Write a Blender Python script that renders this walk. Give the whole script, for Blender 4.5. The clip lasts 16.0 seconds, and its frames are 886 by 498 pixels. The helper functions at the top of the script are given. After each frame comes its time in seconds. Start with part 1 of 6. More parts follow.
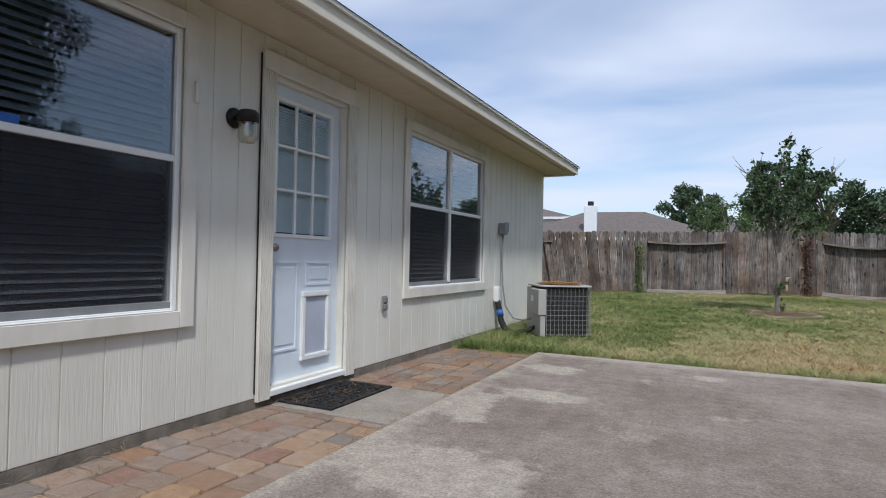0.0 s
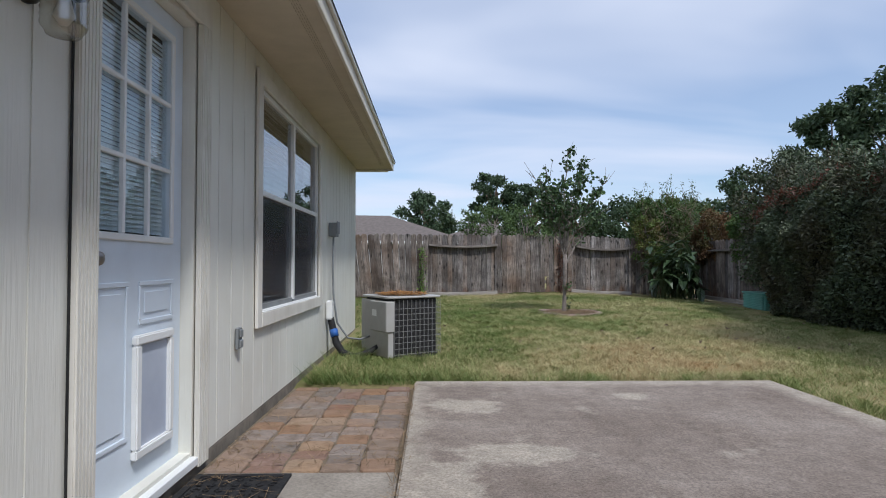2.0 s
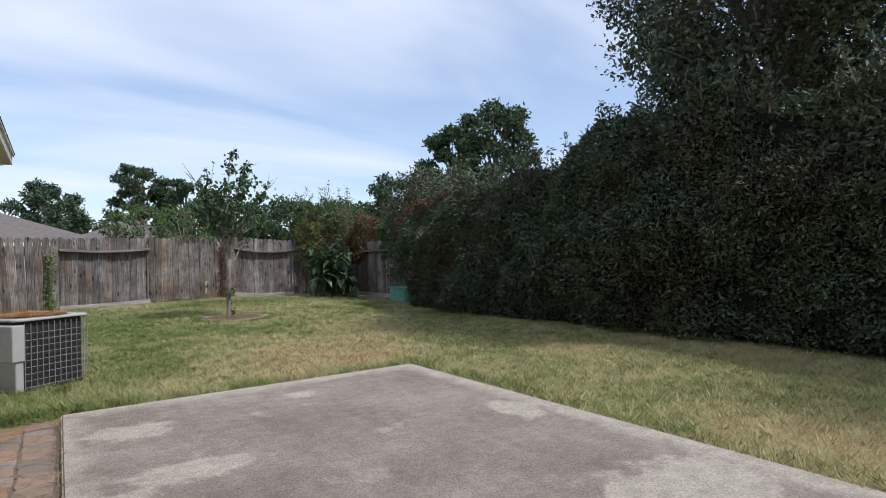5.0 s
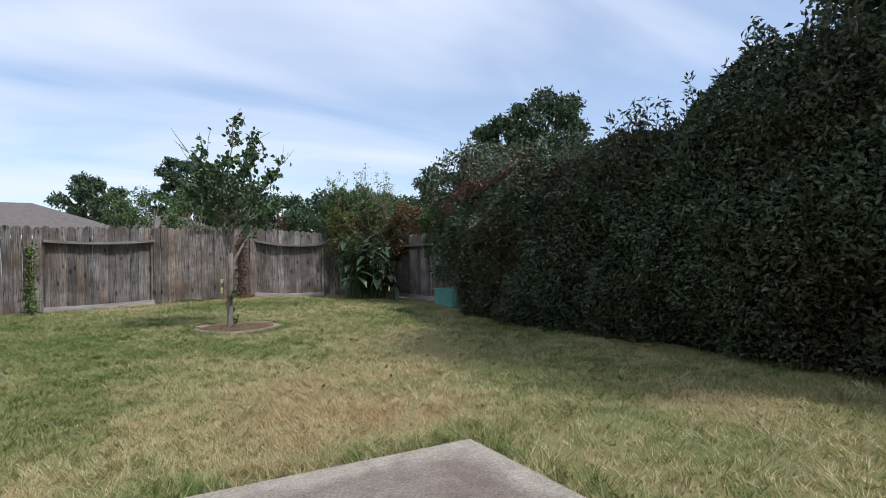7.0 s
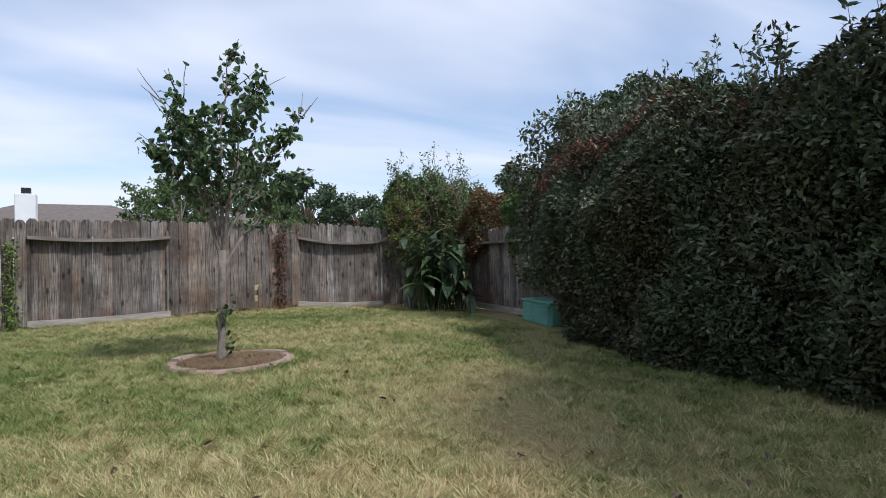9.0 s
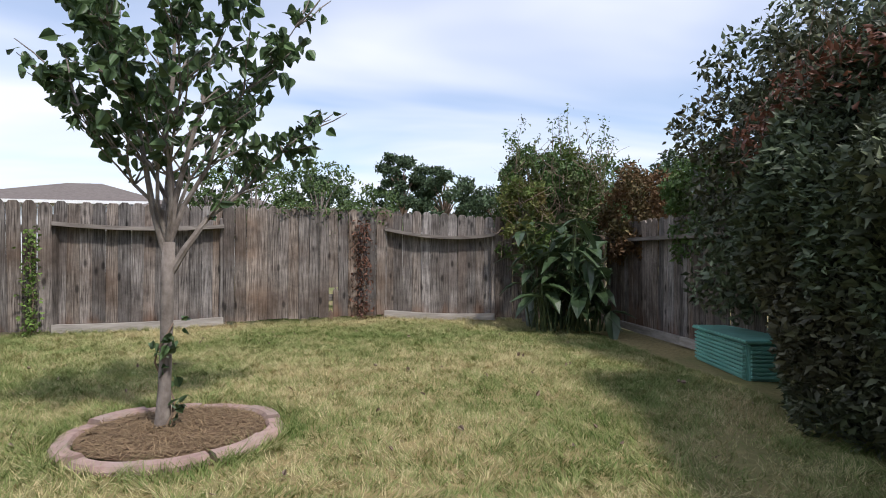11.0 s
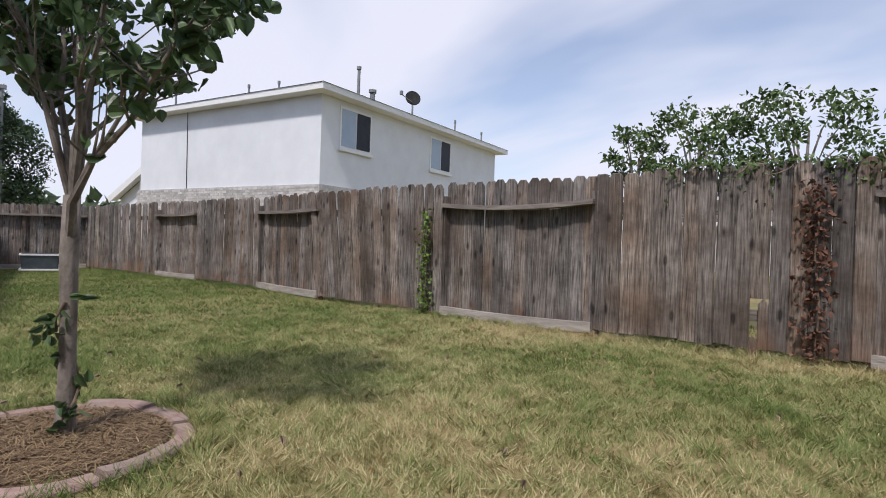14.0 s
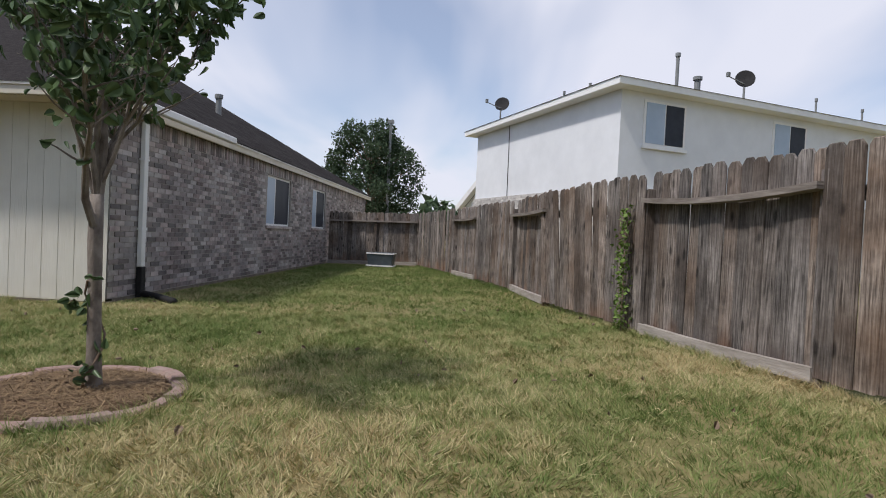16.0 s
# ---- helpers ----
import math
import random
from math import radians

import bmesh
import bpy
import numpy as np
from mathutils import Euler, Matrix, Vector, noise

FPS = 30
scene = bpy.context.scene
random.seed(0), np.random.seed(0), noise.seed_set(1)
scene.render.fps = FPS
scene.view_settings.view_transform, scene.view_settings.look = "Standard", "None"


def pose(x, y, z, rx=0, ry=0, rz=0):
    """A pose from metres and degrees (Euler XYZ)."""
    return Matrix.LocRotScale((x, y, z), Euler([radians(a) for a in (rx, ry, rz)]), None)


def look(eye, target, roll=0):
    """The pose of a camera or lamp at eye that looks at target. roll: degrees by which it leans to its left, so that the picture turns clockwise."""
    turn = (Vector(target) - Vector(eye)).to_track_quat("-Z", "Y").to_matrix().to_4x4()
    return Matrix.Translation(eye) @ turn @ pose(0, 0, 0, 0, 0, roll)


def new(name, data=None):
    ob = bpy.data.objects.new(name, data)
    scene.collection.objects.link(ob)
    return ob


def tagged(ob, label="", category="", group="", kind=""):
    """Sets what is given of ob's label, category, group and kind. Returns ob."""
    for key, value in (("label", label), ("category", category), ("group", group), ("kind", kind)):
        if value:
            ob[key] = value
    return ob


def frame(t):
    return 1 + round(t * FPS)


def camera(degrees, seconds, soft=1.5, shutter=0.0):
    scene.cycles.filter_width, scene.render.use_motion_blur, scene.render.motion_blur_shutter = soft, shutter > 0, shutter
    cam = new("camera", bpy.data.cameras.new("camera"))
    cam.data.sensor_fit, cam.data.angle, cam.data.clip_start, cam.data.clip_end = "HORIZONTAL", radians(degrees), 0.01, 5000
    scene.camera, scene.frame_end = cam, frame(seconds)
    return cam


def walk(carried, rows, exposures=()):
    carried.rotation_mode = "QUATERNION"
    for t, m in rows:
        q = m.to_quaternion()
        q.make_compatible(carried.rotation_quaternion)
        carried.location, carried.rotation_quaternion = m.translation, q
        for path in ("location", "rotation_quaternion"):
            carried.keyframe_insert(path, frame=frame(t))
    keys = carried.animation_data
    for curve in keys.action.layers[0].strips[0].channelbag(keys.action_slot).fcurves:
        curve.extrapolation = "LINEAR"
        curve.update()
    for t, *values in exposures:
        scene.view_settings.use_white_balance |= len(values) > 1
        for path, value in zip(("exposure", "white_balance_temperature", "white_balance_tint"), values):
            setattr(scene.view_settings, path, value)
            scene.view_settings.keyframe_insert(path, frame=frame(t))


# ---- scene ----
EXPOSURES = [(0.0, -0.05, 6020, 10), (2.0, -0.08, 6000, 10), (3.5, 0.0, 6050, 10), (6.3, 0.20, 6120, 10), (8.0, 0.0, 6050, 10), (10.3, 0.31, 6420, 12),
             (11.5, 0.29, 6420, 13), (12.5, 0.11, 6420, 14), (14.0, 0.0, 6480, 15), (16.0, -0.08, 6550, 13)]
cam = camera(75.8, 16.0, soft=1.0)
PATH = [
    (0, (0.119, 0.739, 0.943), (-0.756, 2.537, 0.974), 1.1),
    (0.5, (-0.285, 1.053, 0.943), (-0.981, 2.927, 0.977), 1.0),
    (1, (-0.705, 1.344, 0.945), (-1.171, 3.288, 0.986), 0.7),
    (1.5, (-1.089, 1.577, 0.95), (-1.331, 3.562, 0.996), 0.4),
    (2, (-1.386, 1.679, 0.971), (-1.357, 3.678, 1.023), -0.0),
    (2.5, (-1.645, 1.588, 0.975), (-1.252, 3.548, 1.032), -0.4),
    (3, (-1.726, 1.386, 0.974), (-1.08, 3.278, 1.034), -0.9),
    (3.5, (-1.76, 1.152, 1.039), (-0.91, 2.961, 1.096), -1.1),
    (4, (-1.801, 1.064, 1.071), (-0.794, 2.791, 1.126), -1.3),
    (4.2, (-1.797, 1.076, 1.084), (-0.725, 2.763, 1.135), -1.4),
    (6.3, (-0.746, 2.712, 1.049), (0.388, 4.36, 1.068), -1.6),
    (6.5, (-0.632, 2.984, 1.09), (0.46, 4.659, 1.101), -1.5),
    (7, (-0.318, 3.626, 1.051), (0.666, 5.367, 1.074), -1.1),
    (7.5, (0.055, 4.302, 1.021), (0.901, 6.115, 1.053), -0.9),
    (8, (0.458, 4.942, 1.002), (1.257, 6.775, 1.045), -0.8),
    (8.2, (0.598, 5.212, 0.989), (1.372, 7.055, 1.031), -1.0),
    (10.3, (1.748, 8.05, 1.062), (2.323, 9.965, 1.09), -0.3),
    (10.5, (1.89, 8.295, 1.066), (2.363, 10.238, 1.096), -0.1),
    (11, (2.255, 8.826, 1.061), (2.487, 10.812, 1.09), 0.1),
    (11.5, (2.557, 9.381, 1.028), (2.364, 11.372, 1.058), 0.6),
    (12, (3.086, 9.819, 1.099), (2.493, 11.729, 1.1), 1.2),
    (12.5, (3.479, 10.414, 1.064), (2.519, 12.169, 1.051), 1.4),
    (13, (3.782, 11.052, 1.066), (2.596, 12.663, 1.051), 1.5),
    (13.5, (3.962, 11.665, 1.018), (2.514, 13.045, 1.002), 1.8),
    (14, (4.087, 12.264, 0.984), (2.427, 13.378, 0.969), 2.0),
    (14.5, (4.125, 12.845, 0.987), (2.292, 13.645, 0.966), 2.4),
    (15, (4.126, 13.354, 0.986), (2.172, 13.777, 0.953), 2.6),
    (15.5, (4.088, 13.896, 0.989), (2.093, 14.03, 0.948), 2.8),
    (16, (4.074, 14.337, 1.01), (2.076, 14.247, 0.965), 2.8),
]
walk(cam, [(t, look(eye, target, roll)) for t, eye, target, roll in PATH], exposures=EXPOSURES)

# ---- light ----
SUN_TO = Vector((0.39, -0.57, 1.0)).normalized()
sun_elev = math.asin(SUN_TO.z)
sun_data = bpy.data.lights.new("sun", "SUN")
sun_data.energy, sun_data.angle, sun_data.color = 3.05, radians(5.0), (1.0, 0.965, 0.92)
sun_ob = new("sun", sun_data)
sun_ob.matrix_world = look((0, 0, 30), Vector((0, 0, 30)) - SUN_TO)

world = bpy.data.worlds.new("sky")
scene.world = world
world.use_nodes = True
wt = world.node_tree
wt.nodes.clear()


def wn(kind, **kw):
    n = wt.nodes.new(kind)
    for k, v in kw.items():
        n.inputs[k].default_value = v
    return n


w_out = wn("ShaderNodeOutputWorld")
w_bg = wn("ShaderNodeBackground", Strength=0.15)
w_sky = wt.nodes.new("ShaderNodeTexSky")
w_sky.sky_type, w_sky.sun_disc = "NISHITA", False
w_sky.sun_elevation, w_sky.sun_rotation = sun_elev, math.atan2(SUN_TO.x, SUN_TO.y)
w_sky.air_density, w_sky.dust_density, w_sky.ozone_density = 1.0, 0.8, 2.2
w_tc = wt.nodes.new("ShaderNodeTexCoord")
w_sep = wt.nodes.new("ShaderNodeSeparateXYZ")
wt.links.new(w_tc.outputs["Generated"], w_sep.inputs[0])
w_add = wt.nodes.new("ShaderNodeMath")
w_add.operation = "MAXIMUM"
w_add.inputs[1].default_value = 0.0
wt.links.new(w_sep.outputs["Z"], w_add.inputs[0])
w_off = wt.nodes.new("ShaderNodeMath")
w_off.inputs[1].default_value = 0.16
wt.links.new(w_add.outputs[0], w_off.inputs[0])
w_dx = wt.nodes.new("ShaderNodeMath")
w_dx.operation = "DIVIDE"
wt.links.new(w_sep.outputs["X"], w_dx.inputs[0])
wt.links.new(w_off.outputs[0], w_dx.inputs[1])
w_dy = wt.nodes.new("ShaderNodeMath")
w_dy.operation = "DIVIDE"
wt.links.new(w_sep.outputs["Y"], w_dy.inputs[0])
wt.links.new(w_off.outputs[0], w_dy.inputs[1])
w_com = wt.nodes.new("ShaderNodeCombineXYZ")
wt.links.new(w_dx.outputs[0], w_com.inputs[0])
wt.links.new(w_dy.outputs[0], w_com.inputs[1])
w_map = wt.nodes.new("ShaderNodeMapping")
w_map.vector_type = "TEXTURE"
w_map.inputs["Location"].default_value = (0.6, 0.3, 0)
w_map.inputs["Rotation"].default_value = (0, 0, radians(2))
w_map.inputs["Scale"].default_value = (1.9, 0.85, 1)
wt.links.new(w_com.outputs[0], w_map.inputs[0])
w_noise = wn("ShaderNodeTexNoise", Scale=1.0, Detail=4.0, Roughness=0.45, Distortion=0.35)
wt.links.new(w_map.outputs[0], w_noise.inputs["Vector"])
w_ramp = wt.nodes.new("ShaderNodeValToRGB")
w_ramp.color_ramp.elements[0].position, w_ramp.color_ramp.elements[1].position = 0.40, 0.64
w_ramp.color_ramp.elements[0].color = (0.25, 0.25, 0.25, 1)
w_ramp.color_ramp.elements[1].color = (0.95, 0.95, 0.95, 1)
# thin cloud grows towards the west
w_west = wt.nodes.new("ShaderNodeMath")
w_west.operation = "MULTIPLY_ADD"
w_west.inputs[1].default_value = -0.07
wt.links.new(w_sep.outputs["X"], w_west.inputs[0])
wt.links.new(w_noise.outputs["Fac"], w_west.inputs[2])
wt.links.new(w_west.outputs[0], w_ramp.inputs[0])
w_mix = wt.nodes.new("ShaderNodeMix")
w_mix.data_type = "RGBA"
wt.links.new(w_ramp.outputs[0], w_mix.inputs["Factor"])
wt.links.new(w_sky.outputs[0], w_mix.inputs["A"])
w_mix.inputs["B"].default_value = (5.5, 5.75, 6.5, 1)
wt.links.new(w_mix.outputs["Result"], w_bg.inputs["Color"])
wt.links.new(w_bg.outputs[0], w_out.inputs[0])


# ---- materials ----
def surface(name, c1, c2, scale=6.0, rough=0.8, bump=0.15, fine=60.0, metal=0.0, stretch=(1, 1, 1), island=0.0, per_object=0.0,
            c3=None, c3_scale=1.2, c3_amount=0.5, spec=0.3, trans=0.0, c3_lo=0.45, c3_hi=0.65, mottle=0.0, mottle_scale=5.0, knots=0.0, lo=0.32, hi=0.68, hues=0.0):
    """A surface with two colours mixed by noise, large stains of a third, fine relief, and variation by piece."""
    m = bpy.data.materials.new(name)
    m.use_nodes = True
    nt = m.node_tree
    bsdf = nt.nodes["Principled BSDF"]
    bsdf.inputs["Roughness"].default_value, bsdf.inputs["Metallic"].default_value = rough, metal
    bsdf.inputs["Specular IOR Level"].default_value = spec
    geo = nt.nodes.new("ShaderNodeNewGeometry")
    mp = nt.nodes.new("ShaderNodeMapping")
    mp.inputs["Scale"].default_value = stretch
    nt.links.new(geo.outputs["Position"], mp.inputs[0])
    vec = mp.outputs[0]
    if per_object or island:
        ob = nt.nodes.new("ShaderNodeObjectInfo")
        ad = nt.nodes.new("ShaderNodeVectorMath")
        ad.operation = "MULTIPLY_ADD"
        sc = nt.nodes.new("ShaderNodeMath")
        sc.inputs[1].default_value = 0.0
        nt.links.new(ob.outputs["Random"] if per_object else geo.outputs["Random Per Island"], sc.inputs[0])
        nt.links.new(sc.outputs[0], ad.inputs[0])
        ad.inputs[1].default_value = (17, 31, 7)
        nt.links.new(vec, ad.inputs[2])
        vec = ad.outputs[0]
        rnd = sc.outputs[0]
    n1 = nt.nodes.new("ShaderNodeTexNoise")
    n1.inputs["Scale"].default_value, n1.inputs["Detail"].default_value, n1.inputs["Roughness"].default_value = scale, 8, 0.62
    nt.links.new(vec, n1.inputs["Vector"])
    r1 = nt.nodes.new("ShaderNodeValToRGB")
    r1.color_ramp.elements[0].position, r1.color_ramp.elements[1].position = lo, hi
    r1.color_ramp.elements[0].color, r1.color_ramp.elements[1].color = (*c1, 1), (*c2, 1)
    nt.links.new(n1.outputs["Fac"], r1.inputs[0])
    col = r1.outputs[0]
    if c3:
        n3 = nt.nodes.new("ShaderNodeTexNoise")
        n3.inputs["Scale"].default_value, n3.inputs["Detail"].default_value = c3_scale, 5
        nt.links.new(geo.outputs["Position"], n3.inputs["Vector"])
        r3 = nt.nodes.new("ShaderNodeValToRGB")
        r3.color_ramp.elements[0].position, r3.color_ramp.elements[1].position = c3_lo, c3_hi
        r3.color_ramp.elements[0].color, r3.color_ramp.elements[1].color = (0, 0, 0, 1), (c3_amount,) * 3 + (1,)
        nt.links.new(n3.outputs["Fac"], r3.inputs[0])
        mx = nt.nodes.new("ShaderNodeMix")
        mx.data_type = "RGBA"
        nt.links.new(r3.outputs[0], mx.inputs["Factor"])
        nt.links.new(col, mx.inputs["A"])
        mx.inputs["B"].default_value = (*c3, 1)
        col = mx.outputs["Result"]
    if mottle:
        nm = nt.nodes.new("ShaderNodeTexNoise")
        nm.inputs["Scale"].default_value, nm.inputs["Detail"].default_value, nm.inputs["Roughness"].default_value = mottle_scale, 9, 0.72
        nt.links.new(geo.outputs["Position"], nm.inputs["Vector"])
        rm = nt.nodes.new("ShaderNodeMapRange")
        rm.inputs["From Min"].default_value, rm.inputs["From Max"].default_value = 0.32, 0.68
        rm.inputs["To Min"].default_value, rm.inputs["To Max"].default_value = 1 - mottle, 1 + mottle
        nt.links.new(nm.outputs["Fac"], rm.inputs["Value"])
        hm = nt.nodes.new("ShaderNodeHueSaturation")
        nt.links.new(rm.outputs[0], hm.inputs["Value"])
        nt.links.new(col, hm.inputs["Color"])
        col = hm.outputs[0]
    if knots:
        vk = nt.nodes.new("ShaderNodeTexVoronoi")
        vk.inputs["Scale"].default_value = 1.0
        mk = nt.nodes.new("ShaderNodeMapping")
        mk.inputs["Scale"].default_value = (8.0, 8.0, 3.2)
        nt.links.new(geo.outputs["Position"], mk.inputs[0])
        nt.links.new(mk.outputs[0], vk.inputs["Vector"])
        rk = nt.nodes.new("ShaderNodeMapRange")
        rk.inputs["From Min"].default_value, rk.inputs["From Max"].default_value = 0.10, 0.22
        rk.inputs["To Min"].default_value, rk.inputs["To Max"].default_value = 1 - knots, 1.0
        nt.links.new(vk.outputs["Distance"], rk.inputs["Value"])
        hk = nt.nodes.new("ShaderNodeHueSaturation")
        nt.links.new(rk.outputs[0], hk.inputs["Value"])
        nt.links.new(col, hk.inputs["Color"])
        col = hk.outputs[0]
    amount = per_object or island
    if amount:
        hs = nt.nodes.new("ShaderNodeHueSaturation")
        mr = nt.nodes.new("ShaderNodeMapRange")
        mr.inputs["To Min"].default_value, mr.inputs["To Max"].default_value = 1 - amount, 1 + amount
        nt.links.new(rnd, mr.inputs["Value"])
        nt.links.new(mr.outputs[0], hs.inputs["Value"])
        if hues:
            m7 = nt.nodes.new("ShaderNodeMath")
            m7.operation = "MULTIPLY"
            m7.inputs[1].default_value = 7.31
            nt.links.new(rnd, m7.inputs[0])
            f7 = nt.nodes.new("ShaderNodeMath")
            f7.operation = "FRACT"
            nt.links.new(m7.outputs[0], f7.inputs[0])
            s7 = nt.nodes.new("ShaderNodeMapRange")
            s7.inputs["To Min"].default_value, s7.inputs["To Max"].default_value = 1 - hues, 1 + hues * 0.3
            nt.links.new(f7.outputs[0], s7.inputs["Value"])
            nt.links.new(s7.outputs[0], hs.inputs["Saturation"])
        nt.links.new(col, hs.inputs["Color"])
        col = hs.outputs[0]
    nt.links.new(col, bsdf.inputs["Base Color"])
    if bump:
        n2 = nt.nodes.new("ShaderNodeTexNoise")
        n2.inputs["Scale"].default_value, n2.inputs["Detail"].default_value = fine, 6
        nt.links.new(vec, n2.inputs["Vector"])
        bp = nt.nodes.new("ShaderNodeBump")
        bp.inputs["Strength"].default_value, bp.inputs["Distance"].default_value = bump, 0.01
        nt.links.new(n2.outputs["Fac"], bp.inputs["Height"])
        nt.links.new(bp.outputs[0], bsdf.inputs["Normal"])
    if trans:
        tr = nt.nodes.new("ShaderNodeBsdfTranslucent")
        nt.links.new(col, tr.inputs["Color"])
        ms = nt.nodes.new("ShaderNodeMixShader")
        ms.inputs[0].default_value = trans
        nt.links.new(bsdf.outputs[0], ms.inputs[1])
        nt.links.new(tr.outputs[0], ms.inputs[2])
        nt.links.new(ms.outputs[0], nt.nodes["Material Output"].inputs[0])
    return m


def glass_pane(name, tint=(0.9, 0.93, 0.95), rough=0.0, least=0.06, most=0.55):
    m = bpy.data.materials.new(name)
    m.use_nodes = True
    nt = m.node_tree
    nt.nodes.clear()
    out = nt.nodes.new("ShaderNodeOutputMaterial")
    gl = nt.nodes.new("ShaderNodeBsdfGlossy")
    gl.inputs["Roughness"].default_value = rough
    tr = nt.nodes.new("ShaderNodeBsdfTransparent")
    tr.inputs[0].default_value = (*tint, 1)
    lw = nt.nodes.new("ShaderNodeLayerWeight")
    pw = nt.nodes.new("ShaderNodeMath")
    pw.operation = "POWER"
    pw.inputs[1].default_value = 2.2
    nt.links.new(lw.outputs["Facing"], pw.inputs[0])
    fr = nt.nodes.new("ShaderNodeMapRange")
    fr.inputs["To Min"].default_value, fr.inputs["To Max"].default_value = least, most
    nt.links.new(pw.outputs[0], fr.inputs["Value"])
    ms = nt.nodes.new("ShaderNodeMixShader")
    nt.links.new(fr.outputs[0], ms.inputs[0])
    nt.links.new(tr.outputs[0], ms.inputs[1])
    nt.links.new(gl.outputs[0], ms.inputs[2])
    nt.links.new(ms.outputs[0], out.inputs[0])
    return m


M_SIDING = surface("cream_siding", (0.69, 0.675, 0.60), (0.765, 0.75, 0.675), 3.0, 0.7, 0.25, 90, stretch=(1, 1, 0.05), c3=(0.55, 0.51, 0.43), c3_scale=1.6, c3_amount=0.28)
M_TRIM = surface("cream_trim", (0.67, 0.64, 0.565), (0.77, 0.74, 0.67), 5.0, 0.6, 0.12, 70, stretch=(1, 1, 0.15), c3=(0.45, 0.40, 0.32), c3_scale=3, c3_amount=0.3)
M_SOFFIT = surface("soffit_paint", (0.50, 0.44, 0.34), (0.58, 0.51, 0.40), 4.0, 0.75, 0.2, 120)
M_VENT = surface("vent_slots", (0.33, 0.29, 0.22), (0.40, 0.35, 0.27), 8.0, 0.8, 0.0)
M_FASCIA = surface("fascia_paint", (0.62, 0.57, 0.47), (0.70, 0.66, 0.56), 4.0, 0.6, 0.1, 50)
M_DOOR = surface("white_door_paint", (0.66, 0.73, 0.80), (0.72, 0.78, 0.84), 2.0, 0.45, 0.04, 60, c3=(0.60, 0.64, 0.68), c3_scale=5, c3_amount=0.25)
M_WHITE = surface("white_vinyl", (0.78, 0.78, 0.76), (0.84, 0.84, 0.82), 4.0, 0.4, 0.03, 60)
M_FLAP = surface("pet_flap", (0.42, 0.46, 0.55), (0.52, 0.56, 0.64), 3.0, 0.35, 0.05, 20)
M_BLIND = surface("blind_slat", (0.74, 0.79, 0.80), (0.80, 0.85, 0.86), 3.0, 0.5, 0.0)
# darker slat copy, shade behind the window screens put into the colour
M_DBLIND = surface("blind_slat_shaded", (0.30, 0.305, 0.325), (0.36, 0.365, 0.385), 3.0, 0.5, 0.0)
# unseen room surfaces, with the indoor darkness put into the colour
M_ROOM = surface("room_shade", (0.05, 0.05, 0.055), (0.07, 0.07, 0.075), 2.0, 0.9, 0.0)
M_GLASS = glass_pane("window_glass", (0.80, 0.84, 0.88), 0.0, 0.10, 0.70)
M_CLEAR = glass_pane("door_glass", (0.93, 0.96, 0.97), 0.0, 0.04, 0.35)


def screen_material():
    """Dark insect mesh that lets part of the light through."""
    m = bpy.data.materials.new("insect_screen")
    m.use_nodes = True
    nt = m.node_tree
    bsdf = nt.nodes["Principled BSDF"]
    bsdf.inputs["Base Color"].default_value, bsdf.inputs["Roughness"].default_value = (0.02, 0.02, 0.024, 1), 0.7
    tr = nt.nodes.new("ShaderNodeBsdfTransparent")
    ms = nt.nodes.new("ShaderNodeMixShader")
    ms.inputs[0].default_value = 0.36
    nt.links.new(tr.outputs[0], ms.inputs[1])
    nt.links.new(bsdf.outputs[0], ms.inputs[2])
    nt.links.new(ms.outputs[0], nt.nodes["Material Output"].inputs[0])
    return m


M_MESH = screen_material()
M_JAR = glass_pane("lamp_glass", (0.78, 0.75, 0.66), 0.25, 0.22, 0.5)


